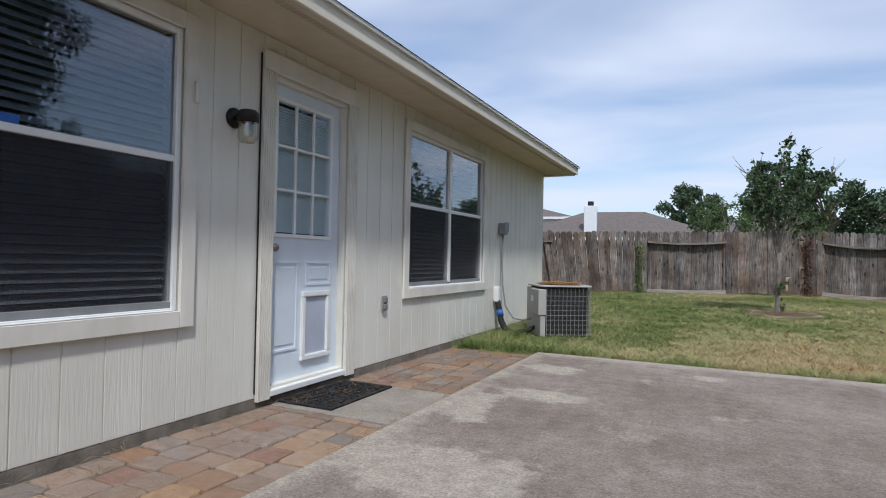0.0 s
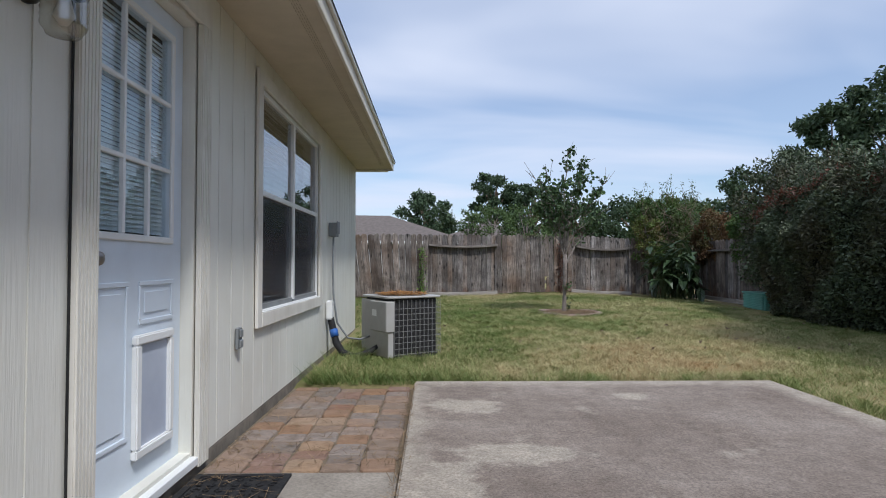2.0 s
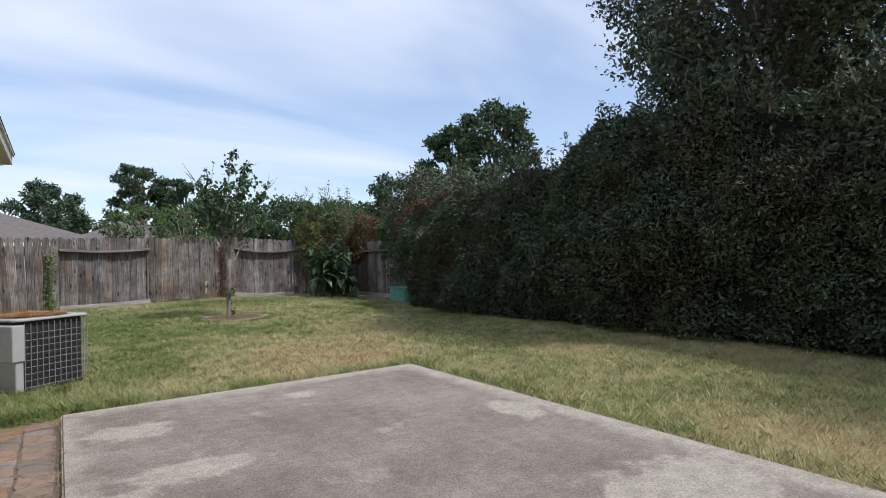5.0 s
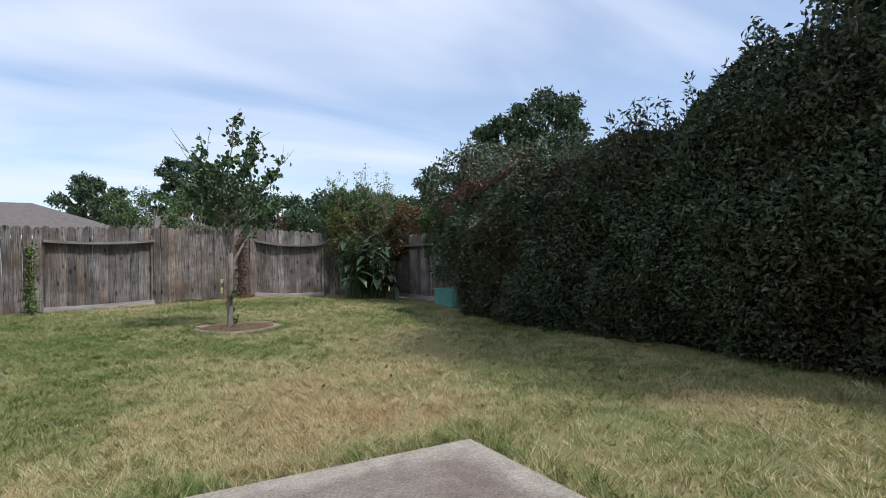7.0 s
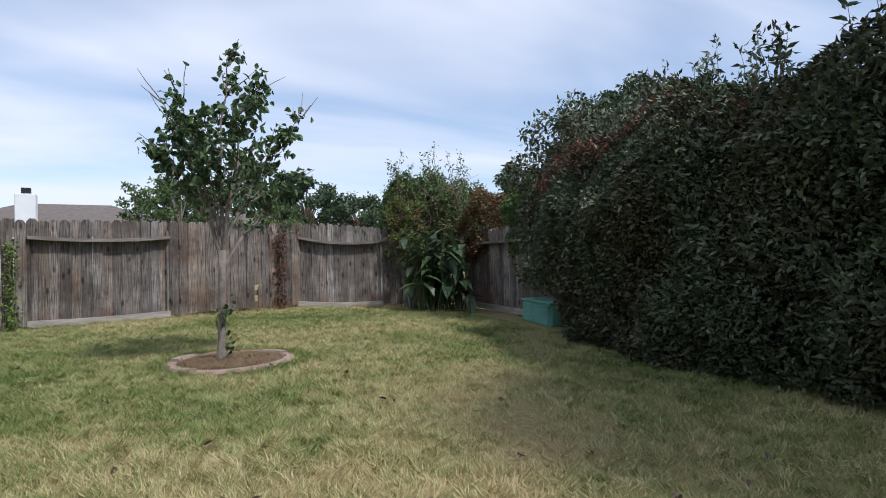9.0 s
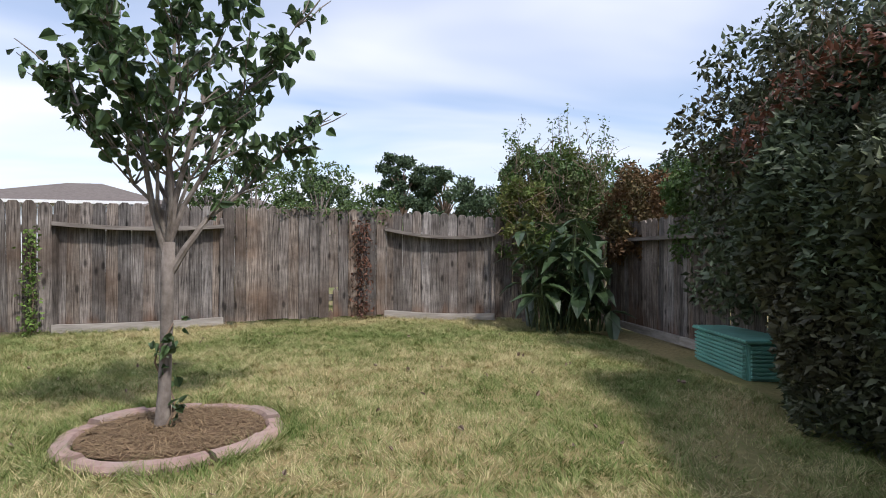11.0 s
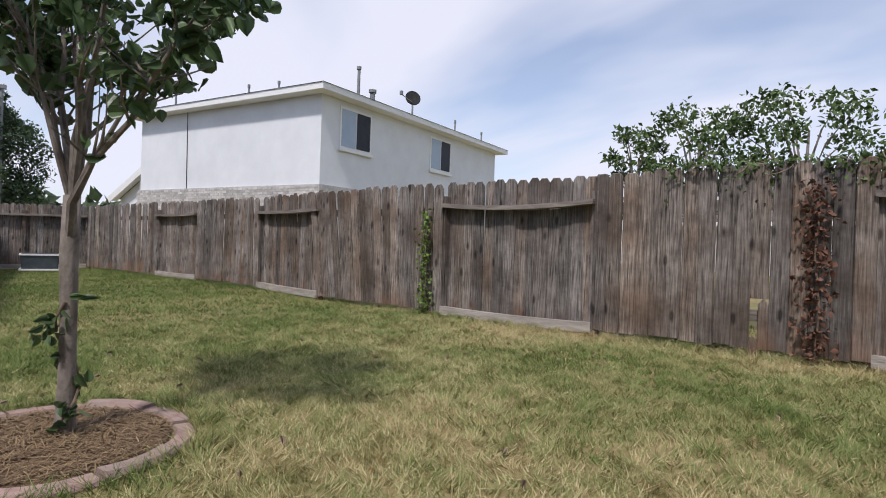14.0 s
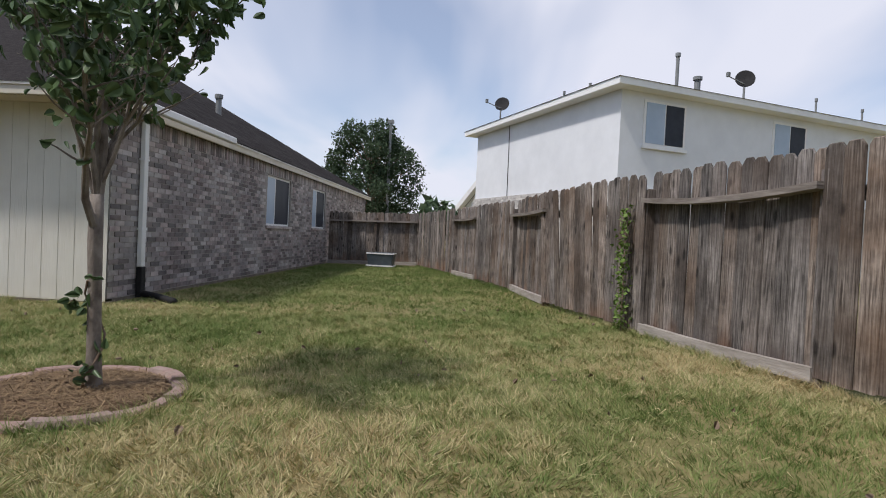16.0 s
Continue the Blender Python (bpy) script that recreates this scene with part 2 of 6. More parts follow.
def concrete_material():
    """Worn slab: brown-grey aggregate, a pale rim along the edges and pale scaled patches."""
    m = bpy.data.materials.new("patio_concrete")
    m.use_nodes = True
    nt = m.node_tree
    bsdf = nt.nodes["Principled BSDF"]
    bsdf.inputs["Roughness"].default_value, bsdf.inputs["Specular IOR Level"].default_value = 0.93, 0.2
    geo = nt.nodes.new("ShaderNodeNewGeometry")
    pos = geo.outputs["Position"]

    def noise_of(scale, detail=6, rough=0.6):
        n = nt.nodes.new("ShaderNodeTexNoise")
        n.inputs["Scale"].default_value, n.inputs["Detail"].default_value, n.inputs["Roughness"].default_value = scale, detail, rough
        nt.links.new(pos, n.inputs["Vector"])
        return n.outputs["Fac"]

    def calc(op, a, b):
        n = nt.nodes.new("ShaderNodeMath")
        n.operation = op
        for k, v in ((0, a), (1, b)):
            if isinstance(v, (int, float)):
                n.inputs[k].default_value = v
            else:
                nt.links.new(v, n.inputs[k])
        return n.outputs[0]

    def ranged(v, lo, hi, a, b):
        n = nt.nodes.new("ShaderNodeMapRange")
        for k, x in (("From Min", lo), ("From Max", hi), ("To Min", a), ("To Max", b)):
            n.inputs[k].default_value = x
        nt.links.new(v, n.inputs["Value"])
        return n.outputs[0]

    def mixed(f, a, b):
        n = nt.nodes.new("ShaderNodeMix")
        n.data_type = "RGBA"
        nt.links.new(f, n.inputs["Factor"])
        for k, v in (("A", a), ("B", b)):
            if isinstance(v, tuple):
                n.inputs[k].default_value = (*v, 1)
            else:
                nt.links.new(v, n.inputs[k])
        return n.outputs["Result"]

    sep = nt.nodes.new("ShaderNodeSeparateXYZ")
    nt.links.new(pos, sep.inputs[0])
    wob = ranged(noise_of(3.2, 9, 0.7), 0.3, 0.7, -1.0, 1.0)
    col = mixed(ranged(noise_of(1.1, 7, 0.6), 0.35, 0.65, 0, 1), (0.212, 0.170, 0.140), (0.308, 0.258, 0.218))
    # distance to the nearest free edge
    d = calc("MINIMUM", calc("SUBTRACT", 1.42, sep.outputs["X"]), calc("SUBTRACT", 6.42, sep.outputs["Y"]))
    d = calc("MINIMUM", d, calc("ADD", sep.outputs["X"], 1.62))
    pale = ranged(calc("ADD", d, calc("MULTIPLY", wob, 0.09)), 0.10, 0.24, 0.75, 0.0)
    # scaled patches
    for cx, cy, rx, ry in ((-1.22, 5.58, 0.30, 0.20), (-0.98, 4.63, 0.34, 0.17), (0.05, 5.86, 0.15, 0.12), (-1.0, 3.0, 0.55, 0.34), (0.85, 2.95, 0.5, 0.32), (-1.3, 4.1, 0.22, 0.4), (1.1, 4.4, 0.16, 0.28)):
        vm = nt.nodes.new("ShaderNodeVectorMath")
        vm.operation = "MULTIPLY_ADD"
        nt.links.new(pos, vm.inputs[0])
        vm.inputs[1].default_value, vm.inputs[2].default_value = (1 / rx, 1 / ry, 0), (-cx / rx, -cy / ry, 0)
        ln = nt.nodes.new("ShaderNodeVectorMath")
        ln.operation = "LENGTH"
        nt.links.new(vm.outputs[0], ln.inputs[0])
        pale = calc("MAXIMUM", pale, ranged(calc("ADD", ln.outputs["Value"], calc("MULTIPLY", wob, 0.55)), 0.75, 1.05, 0.8, 0.0))
    pale = calc("MAXIMUM", pale, ranged(noise_of(1.7, 8, 0.65), 0.60, 0.66, 0.0, 0.45))
    col = mixed(pale, col, (0.44, 0.385, 0.315))
    # fine grit and dark pits
    vor = nt.nodes.new("ShaderNodeTexVoronoi")
    vor.inputs["Scale"].default_value = 75.0
    nt.links.new(pos, vor.inputs["Vector"])
    grit = calc("MULTIPLY", ranged(noise_of(60, 8, 0.75), 0.3, 0.7, 0.62, 1.4), ranged(vor.outputs["Distance"], 0.08, 0.5, 0.82, 1.1))
    grit = calc("MULTIPLY", grit, ranged(noise_of(9, 9, 0.8), 0.33, 0.67, 0.72, 1.25))
    hs = nt.nodes.new("ShaderNodeHueSaturation")
    nt.links.new(grit, hs.inputs["Value"])
    nt.links.new(col, hs.inputs["Color"])
    nt.links.new(hs.outputs[0], bsdf.inputs["Base Color"])
    bp = nt.nodes.new("ShaderNodeBump")
    bp.inputs["Strength"].default_value, bp.inputs["Distance"].default_value = 0.7, 0.008
    nt.links.new(grit, bp.inputs["Height"])
    nt.links.new(bp.outputs[0], bsdf.inputs["Normal"])
    return m


M_CONC = concrete_material()
M_PAD = surface("pad_concrete", (0.23, 0.20, 0.165), (0.37, 0.325, 0.27), 60.0, 0.9, 0.5, 120, mottle=0.2, mottle_scale=4.0, c3=(0.27, 0.24, 0.2), c3_scale=2.5, c3_amount=0.6)
M_FOUND = surface("foundation", (0.13, 0.112, 0.09), (0.27, 0.235, 0.19), 8.0, 0.95, 0.4, 80)
M_PAVER = surface("clay_paver", (0.18, 0.112, 0.078), (0.36, 0.232, 0.158), 16.0, 0.96, 0.8, 110, per_object=0.25, hues=0.45, c3=(0.27, 0.225, 0.19), c3_scale=4.0, c3_amount=0.8, mottle=0.2, mottle_scale=14.0)


def tint_by_piece(m, colours, amount):
    """Mix a colour chosen at random for each piece into the base colour."""
    nt = m.node_tree
    bsdf = nt.nodes["Principled BSDF"]
    src = bsdf.inputs["Base Color"].links[0].from_socket
    ob = nt.nodes.new("ShaderNodeObjectInfo")
    r = nt.nodes.new("ShaderNodeValToRGB")
    r.color_ramp.interpolation = "CONSTANT"
    e = r.color_ramp.elements
    while len(e) < len(colours):
        e.new(0.5)
    for k, c in enumerate(colours):
        e[k].position = k / len(colours)
        e[k].color = (*c, 1)
    nt.links.new(ob.outputs["Random"], r.inputs[0])
    mx = nt.nodes.new("ShaderNodeMix")
    mx.data_type = "RGBA"
    mx.inputs["Factor"].default_value = amount
    nt.links.new(src, mx.inputs["A"])
    nt.links.new(r.outputs[0], mx.inputs["B"])
    nt.links.new(mx.outputs["Result"], bsdf.inputs["Base Color"])


tint_by_piece(M_PAVER, [(0.35, 0.205, 0.115), (0.29, 0.215, 0.155), (0.20, 0.175, 0.15), (0.26, 0.14, 0.095), (0.31, 0.225, 0.165), (0.37, 0.24, 0.13), (0.235, 0.20, 0.17)], 0.55)
M_SAND = surface("joint_dirt", (0.12, 0.095, 0.065), (0.23, 0.18, 0.125), 14.0, 1.0, 0.5, 90)
M_BRICK = surface("house_brick", (0.20, 0.165, 0.16), (0.37, 0.31, 0.30), 7.0, 0.9, 0.35, 120, per_object=0.5, hues=0.5, c3=(0.46, 0.42, 0.40), c3_scale=1.1, c3_amount=0.75)
M_BRICKJ = surface("house_brick_far", (0.20, 0.165, 0.16), (0.37, 0.31, 0.30), 7.0, 0.9, 0.35, 120, island=0.5, hues=0.5, c3=(0.46, 0.42, 0.40), c3_scale=1.1, c3_amount=0.75)
M_MORTAR = surface("mortar", (0.30, 0.28, 0.26), (0.40, 0.37, 0.34), 20.0, 0.95, 0.4, 150)
M_SHINGLE = surface("asphalt_shingle", (0.022, 0.020, 0.020), (0.05, 0.045, 0.044), 18.0, 1.0, 0.5, 200, island=0.3, spec=0.05)
M_TANROOF = surface("tan_shingle", (0.12, 0.10, 0.09), (0.175, 0.15, 0.135), 5.0, 0.95, 0.4, 60)
M_PICKET = surface("weathered_picket", (0.058, 0.045, 0.037), (0.32, 0.272, 0.232), 30.0, 0.94, 0.9, 40, stretch=(2.6, 2.6, 0.11), per_object=0.42, hues=0.45, mottle=0.42, mottle_scale=3.6, knots=0.7, lo=0.35, hi=0.66, c3=(0.115, 0.078, 0.055), c3_scale=1.6, c3_amount=0.75)


def foot_stain(m, colour):
    """Rusty soil stain in uneven tongues on the feet of some boards."""
    nt = m.node_tree
    bsdf = nt.nodes["Principled BSDF"]
    src = bsdf.inputs["Base Color"].links[0].from_socket
    geo = nt.nodes.new("ShaderNodeNewGeometry")
    sep = nt.nodes.new("ShaderNodeSeparateXYZ")
    nt.links.new(geo.outputs["Position"], sep.inputs[0])
    mp = nt.nodes.new("ShaderNodeMapping")
    mp.inputs["Scale"].default_value = (2.2, 2.2, 0.5)
    nt.links.new(geo.outputs["Position"], mp.inputs[0])
    n = nt.nodes.new("ShaderNodeTexNoise")
    n.inputs["Scale"].default_value, n.inputs["Detail"].default_value = 2.0, 7
    nt.links.new(mp.outputs[0], n.inputs["Vector"])
    a = nt.nodes.new("ShaderNodeMath")
    a.operation = "MULTIPLY_ADD"
    a.inputs[1].default_value = -1.2
    nt.links.new(n.outputs["Fac"], a.inputs[0])
    nt.links.new(sep.outputs["Z"], a.inputs[2])
    r = nt.nodes.new("ShaderNodeMapRange")
    for k, v in (("From Min", -0.62), ("From Max", -0.30), ("To Min", 0.6), ("To Max", 0.0)):
        r.inputs[k].default_value = v
    nt.links.new(a.outputs[0], r.inputs["Value"])
    mx = nt.nodes.new("ShaderNodeMix")
    mx.data_type = "RGBA"
    nt.links.new(r.outputs[0], mx.inputs["Factor"])
    nt.links.new(src, mx.inputs["A"])
    mx.inputs["B"].default_value = (*colour, 1)
    nt.links.new(mx.outputs["Result"], bsdf.inputs["Base Color"])


foot_stain(M_PICKET, (0.20, 0.105, 0.06))
M_RAIL = surface("weathered_rail", (0.12, 0.10, 0.085), (0.31, 0.275, 0.24), 9.0, 0.92, 0.5, 30, stretch=(0.3, 0.3, 3.0), per_object=0.2)
M_KICK = surface("pale_kickboard", (0.26, 0.235, 0.205), (0.44, 0.40, 0.36), 9.0, 0.92, 0.5, 30, stretch=(0.4, 0.4, 3.0), per_object=0.15)
M_SOIL = surface("lawn_thatch", (0.17, 0.14, 0.06), (0.33, 0.26, 0.125), 22.0, 1.0, 0.8, 70, c3=(0.11, 0.135, 0.04), c3_scale=0.55, c3_amount=0.8)
M_BARK = surface("pale_bark", (0.13, 0.105, 0.088), (0.31, 0.27, 0.235), 14.0, 0.9, 0.5, 60, stretch=(1, 1, 0.7))
M_LEAF = surface("pear_leaf", (0.068, 0.120, 0.050), (0.125, 0.190, 0.080), 3.0, 0.36, 0.0, island=0.4, trans=0.3, spec=0.4)
M_HEDGE = surface("hedge_leaf", (0.058, 0.086, 0.048), (0.120, 0.152, 0.082), 1.3, 0.5, 0.0, island=0.5, trans=0.06, c3=(0.09, 0.035, 0.022), c3_scale=0.9, c3_amount=0.4, spec=0.35)
M_REDTIP = surface("red_hedge_tip", (0.12, 0.05, 0.032), (0.20, 0.085, 0.05), 3.0, 0.45, 0.0, island=0.35, trans=0.15)
# near-black filler colour, the hedge's inner shade painted in
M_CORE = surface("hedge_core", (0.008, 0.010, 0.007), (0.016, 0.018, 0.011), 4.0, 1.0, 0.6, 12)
M_FAR = surface("far_leaf", (0.045, 0.078, 0.040), (0.080, 0.118, 0.058), 0.6, 0.7, 0.0, island=0.4, trans=0.08)
M_LIGHTLEAF = surface("shrub_leaf", (0.09, 0.15, 0.035), (0.15, 0.22, 0.06), 1.5, 0.55, 0.0, island=0.35, trans=0.2, c3=(0.22, 0.09, 0.04), c3_scale=1.4, c3_amount=0.5)
M_MOUND = surface("mound_leaf", (0.050, 0.100, 0.028), (0.105, 0.175, 0.05), 1.6, 0.55, 0.0, island=0.4, trans=0.18, c3=(0.13, 0.10, 0.045), c3_scale=2.2, c3_amount=0.6)
M_RUST = surface("rusty_leaf", (0.11, 0.06, 0.03), (0.19, 0.11, 0.05), 3.0, 0.7, 0.0, island=0.4, trans=0.12, c3=(0.07, 0.09, 0.03), c3_scale=3.0, c3_amount=0.6)
M_STALK = surface("green_stalk", (0.05, 0.075, 0.03), (0.085, 0.11, 0.045), 6.0, 0.6, 0.0)
M_SHRUB = surface("fence_shrub_leaf", (0.055, 0.10, 0.03), (0.12, 0.175, 0.055), 2.0, 0.5, 0.0, island=0.35, trans=0.15)
M_CANNA = surface("broad_leaf", (0.032, 0.062, 0.026), (0.078, 0.12, 0.052), 5.0, 0.35, 0.1, 30, island=0.3, trans=0.1, spec=0.5)
M_TWIG = surface("dry_twig", (0.17, 0.12, 0.085), (0.27, 0.20, 0.15), 9.0, 0.9, 0.0)
M_REDVINE = surface("red_vine_leaf", (0.10, 0.045, 0.032), (0.19, 0.095, 0.06), 6.0, 0.7, 0.0, island=0.35)
M_GREENVINE = surface("green_vine_leaf", (0.10, 0.17, 0.035), (0.17, 0.25, 0.06), 6.0, 0.6, 0.0, island=0.3, trans=0.15)
M_STONE = surface("edging_stone", (0.25, 0.165, 0.14), (0.41, 0.285, 0.245), 12.0, 0.9, 0.4, 120, per_object=0.12, c3=(0.33, 0.27, 0.23), c3_scale=6, c3_amount=0.6)
M_MULCH = surface("straw_mulch", (0.09, 0.052, 0.03), (0.22, 0.145, 0.085), 30.0, 1.0, 0.8, 60)
M_STRAW = surface("straw", (0.14, 0.088, 0.048), (0.31, 0.22, 0.125), 8.0, 0.9, 0.0, island=0.4)
M_ACMETAL = surface("ac_grey_paint", (0.40, 0.39, 0.37), (0.50, 0.49, 0.46), 5.0, 0.5, 0.06, 80, c3=(0.30, 0.27, 0.24), c3_scale=5, c3_amount=0.4)
M_ACDARK = surface("ac_coil", (0.020, 0.020, 0.022), (0.045, 0.043, 0.042), 30.0, 0.7, 0.6, 200)
M_WIRE = surface("guard_wire", (0.30, 0.295, 0.285), (0.42, 0.41, 0.40), 8.0, 0.5, 0.0, metal=0.3)
M_NEEDLE = surface("pine_needles", (0.36, 0.17, 0.055), (0.52, 0.29, 0.11), 12.0, 0.95, 0.0, island=0.4)
M_GREYBOX = surface("grey_box_paint", (0.19, 0.20, 0.20), (0.26, 0.27, 0.27), 6.0, 0.55, 0.06, 60)
M_BLACK = surface("black_rubber", (0.012, 0.012, 0.013), (0.028, 0.027, 0.027), 14.0, 0.75, 0.4, 70)
M_BLUE = surface("blue_tape", (0.03, 0.10, 0.34), (0.05, 0.15, 0.44), 10.0, 0.5, 0.0)
M_BRONZE = surface("dark_bronze", (0.025, 0.022, 0.02), (0.045, 0.038, 0.033), 8.0, 0.45, 0.05, 60, metal=0.5)
M_METAL = surface("aged_nickel", (0.22, 0.20, 0.19), (0.34, 0.31, 0.29), 9.0, 0.38, 0.04, 60, metal=0.85)
M_GREEN = surface("green_plastic", (0.15, 0.40, 0.34), (0.20, 0.48, 0.41), 4.0, 0.5, 0.06, 60, c3=(0.12, 0.22, 0.18), c3_scale=3, c3_amount=0.4)
M_STUCCO = surface("white_stucco", (0.69, 0.71, 0.73), (0.77, 0.79, 0.81), 1.2, 0.85, 0.2, 30)
M_PALEBRICK = surface("pale_brick", (0.42, 0.40, 0.38), (0.62, 0.60, 0.57), 8.0, 0.9, 0.3, 60, island=0.25)
M_TUB = surface("galvanised_tub", (0.07, 0.09, 0.11), (0.12, 0.14, 0.16), 5.0, 0.45, 0.05, 40, metal=0.4)
M_DARKGLASS = surface("far_window_glass", (0.03, 0.035, 0.045), (0.05, 0.055, 0.07), 2.0, 0.45, 0.0, spec=0.12)
M_BLUEBLIND = surface("far_window_blind", (0.36, 0.45, 0.56), (0.42, 0.51, 0.62), 2.0, 0.3, 0.0)
M_BUCKET = surface("faded_bucket", (0.22, 0.27, 0.24), (0.30, 0.35, 0.31), 6.0, 0.6, 0.08)


# grass: green and straw blades mixed, drier in some patches
def grass_material():
    m = bpy.data.materials.new("lawn_blades")
    m.use_nodes = True
    nt = m.node_tree
    bsdf = nt.nodes["Principled BSDF"]
    bsdf.inputs["Roughness"].default_value, bsdf.inputs["Specular IOR Level"].default_value = 0.7, 0.15
    geo = nt.nodes.new("ShaderNodeNewGeometry")
    dry = nt.nodes.new("ShaderNodeAttribute")
    dry.attribute_name = "dry_and_shade"
    acc = nt.nodes.new("ShaderNodeMath")
    acc.operation = "MULTIPLY_ADD"
    acc.inputs[1].default_value = 0.46
    nt.links.new(geo.outputs["Random Per Island"], acc.inputs[0])
    nt.links.new(dry.outputs["Fac"], acc.inputs[2])
    acc = acc.outputs[0]
    r = nt.nodes.new("ShaderNodeValToRGB")
    e = r.color_ramp.elements
    e[0].position, e[0].color = 0.18, (0.112, 0.165, 0.045, 1)
    e[1].position, e[1].color = 1.0, (0.42, 0.285, 0.14, 1)
    for p, c in ((0.36, (0.180, 0.235, 0.072, 1)), (0.52, (0.265, 0.290, 0.112, 1)), (0.66, (0.455, 0.405, 0.205, 1)), (0.80, (0.58, 0.49, 0.28, 1))):
        q = e.new(p)
        q.color = c
    nt.links.new(acc, r.inputs[0])
    nt.links.new(r.outputs[0], bsdf.inputs["Base Color"])
    tr = nt.nodes.new("ShaderNodeBsdfTranslucent")
    nt.links.new(r.outputs[0], tr.inputs["Color"])
    ms = nt.nodes.new("ShaderNodeMixShader")
    ms.inputs[0].default_value = 0.12
    nt.links.new(bsdf.outputs[0], ms.inputs[1])
    nt.links.new(tr.outputs[0], ms.inputs[2])
    nt.links.new(ms.outputs[0], nt.nodes["Material Output"].inputs[0])
    return m


M_GRASS = grass_material()


# ---- building helpers ----
def box(bm, x0, x1, y0, y1, z0, z1, m=None):
    vs = [bm.verts.new((x, y, z)) for z in (z0, z1) for x, y in ((x0, y0), (x1, y0), (x1, y1), (x0, y1))]
    for f in ((3, 2, 1, 0), (4, 5, 6, 7), (0, 1, 5, 4), (1, 2, 6, 5), (2, 3, 7, 6), (3, 0, 4, 7)):
        bm.faces.new([vs[i] for i in f])
    if m:
        bmesh.ops.transform(bm, matrix=m, verts=vs)
    return vs


def bevelled(bm, width, segments=1):
    bmesh.ops.bevel(bm, geom=bm.edges[:], offset=width, segments=segments, affect="EDGES", clamp_overlap=True)
    return bm


def tube(bm, pts, radii, sides=8, cap=True):
    rings = []
    for i, p in enumerate(pts):
        p = Vector(p)
        d = (Vector(pts[min(i + 1, len(pts) - 1)]) - Vector(pts[max(i - 1, 0)])).normalized()
        a = d.cross(Vector((0, 0, 1)) if abs(d.z) < 0.9 else Vector((1, 0, 0))).normalized()
        b = d.cross(a)
        r = radii[i] if hasattr(radii, "__len__") else radii
        rings.append([bm.verts.new(p + r * (math.cos(k * math.tau / sides) * a + math.sin(k * math.tau / sides) * b)) for k in range(sides)])
    for u, v in zip(rings, rings[1:]):
        for k in range(sides):
            bm.faces.new((u[k], u[(k + 1) % sides], v[(k + 1) % sides], v[k]))
    if cap:
        bm.faces.new(rings[0][::-1])
        bm.faces.new(rings[-1])


def link_bm(name, bm, material, smooth=False):
    bmesh.ops.recalc_face_normals(bm, faces=bm.faces[:])
    me = bpy.data.meshes.new(name)
    bm.to_mesh(me)
    bm.free()
    me.materials.append(material)
    if smooth:
        for p in me.polygons:
            p.use_smooth = True
    return me


def part(name, bm, material, parent=None, label="", smooth=False):
    ob = new(name, link_bm(name, bm, material, smooth))
    if parent:
        ob.parent = parent
    return tagged(ob, label)


def piece(name, me, parent, m):
    ob = new(name, me)
    ob.parent = parent
    ob.matrix_local = m
    return ob


def thing(name, label, category, group="", at=None, kind=""):
    ob = new(name)
    ob.empty_display_size = 0.1
    if at:
        ob.matrix_world = at
    return tagged(ob, label, category, group, kind)


def box_part(name, dims, material, parent=None, label="", bev=0.0, m=None):
    bm = bmesh.new()
    box(bm, *dims)
    if bev:
        bevelled(bm, bev)
    if m:
        bm.transform(m)
    return part(name, bm, material, parent, label)


def raw_mesh(name, co, tris, material):
    """A mesh from numpy arrays of corners and triangles."""
    me = bpy.data.meshes.new(name)
    me.vertices.add(len(co))
    me.vertices.foreach_set("co", np.asarray(co, np.float32).ravel())
    me.loops.add(tris.size)
    me.loops.foreach_set("vertex_index", tris.astype(np.int32).ravel())
    me.polygons.add(len(tris))
    me.polygons.foreach_set("loop_start", np.arange(0, tris.size, 3, dtype=np.int32))
    me.update(calc_edges=True)
    me.materials.append(material)
    return me


def leaves(name, centres, length, width, material, rng, droop=0.3, fold=0.25, outward=None, jitter=0.4):
    """Leaves with a folded midrib, four triangles each, one at each centre."""
    n = len(centres)
    d = rng.normal(size=(n, 3))
    d[:, 2] -= droop
    if outward is not None:
        d = d * 0.7 + outward
    d /= np.linalg.norm(d, axis=1)[:, None] + 1e-9
    a = np.cross(d, rng.normal(size=(n, 3)))
    a /= np.linalg.norm(a, axis=1)[:, None] + 1e-9
    nrm = np.cross(d, a)
    s = 1 + jitter * (rng.random(n) - 0.5)[:, None] * 2
    L, W = length * s, width * s
    p0 = centres
    p1 = centres + d * L * 0.42 + a * W * 0.5 + nrm * W * fold
    p2 = centres + d * L * 0.42 - a * W * 0.5 + nrm * W * fold
    p3 = centres + d * L - nrm * L * 0.12
    p4 = centres + d * L * 0.5
    co = np.stack([p0, p1, p2, p3, p4], 1).reshape(-1, 3)
    base = np.arange(n)[:, None, None] * 5
    tris = (base + np.array([[0, 1, 4], [1, 3, 4], [0, 4, 2], [4, 3, 2]])[None]).reshape(-1, 3)
    return raw_mesh(name, co, tris, material)


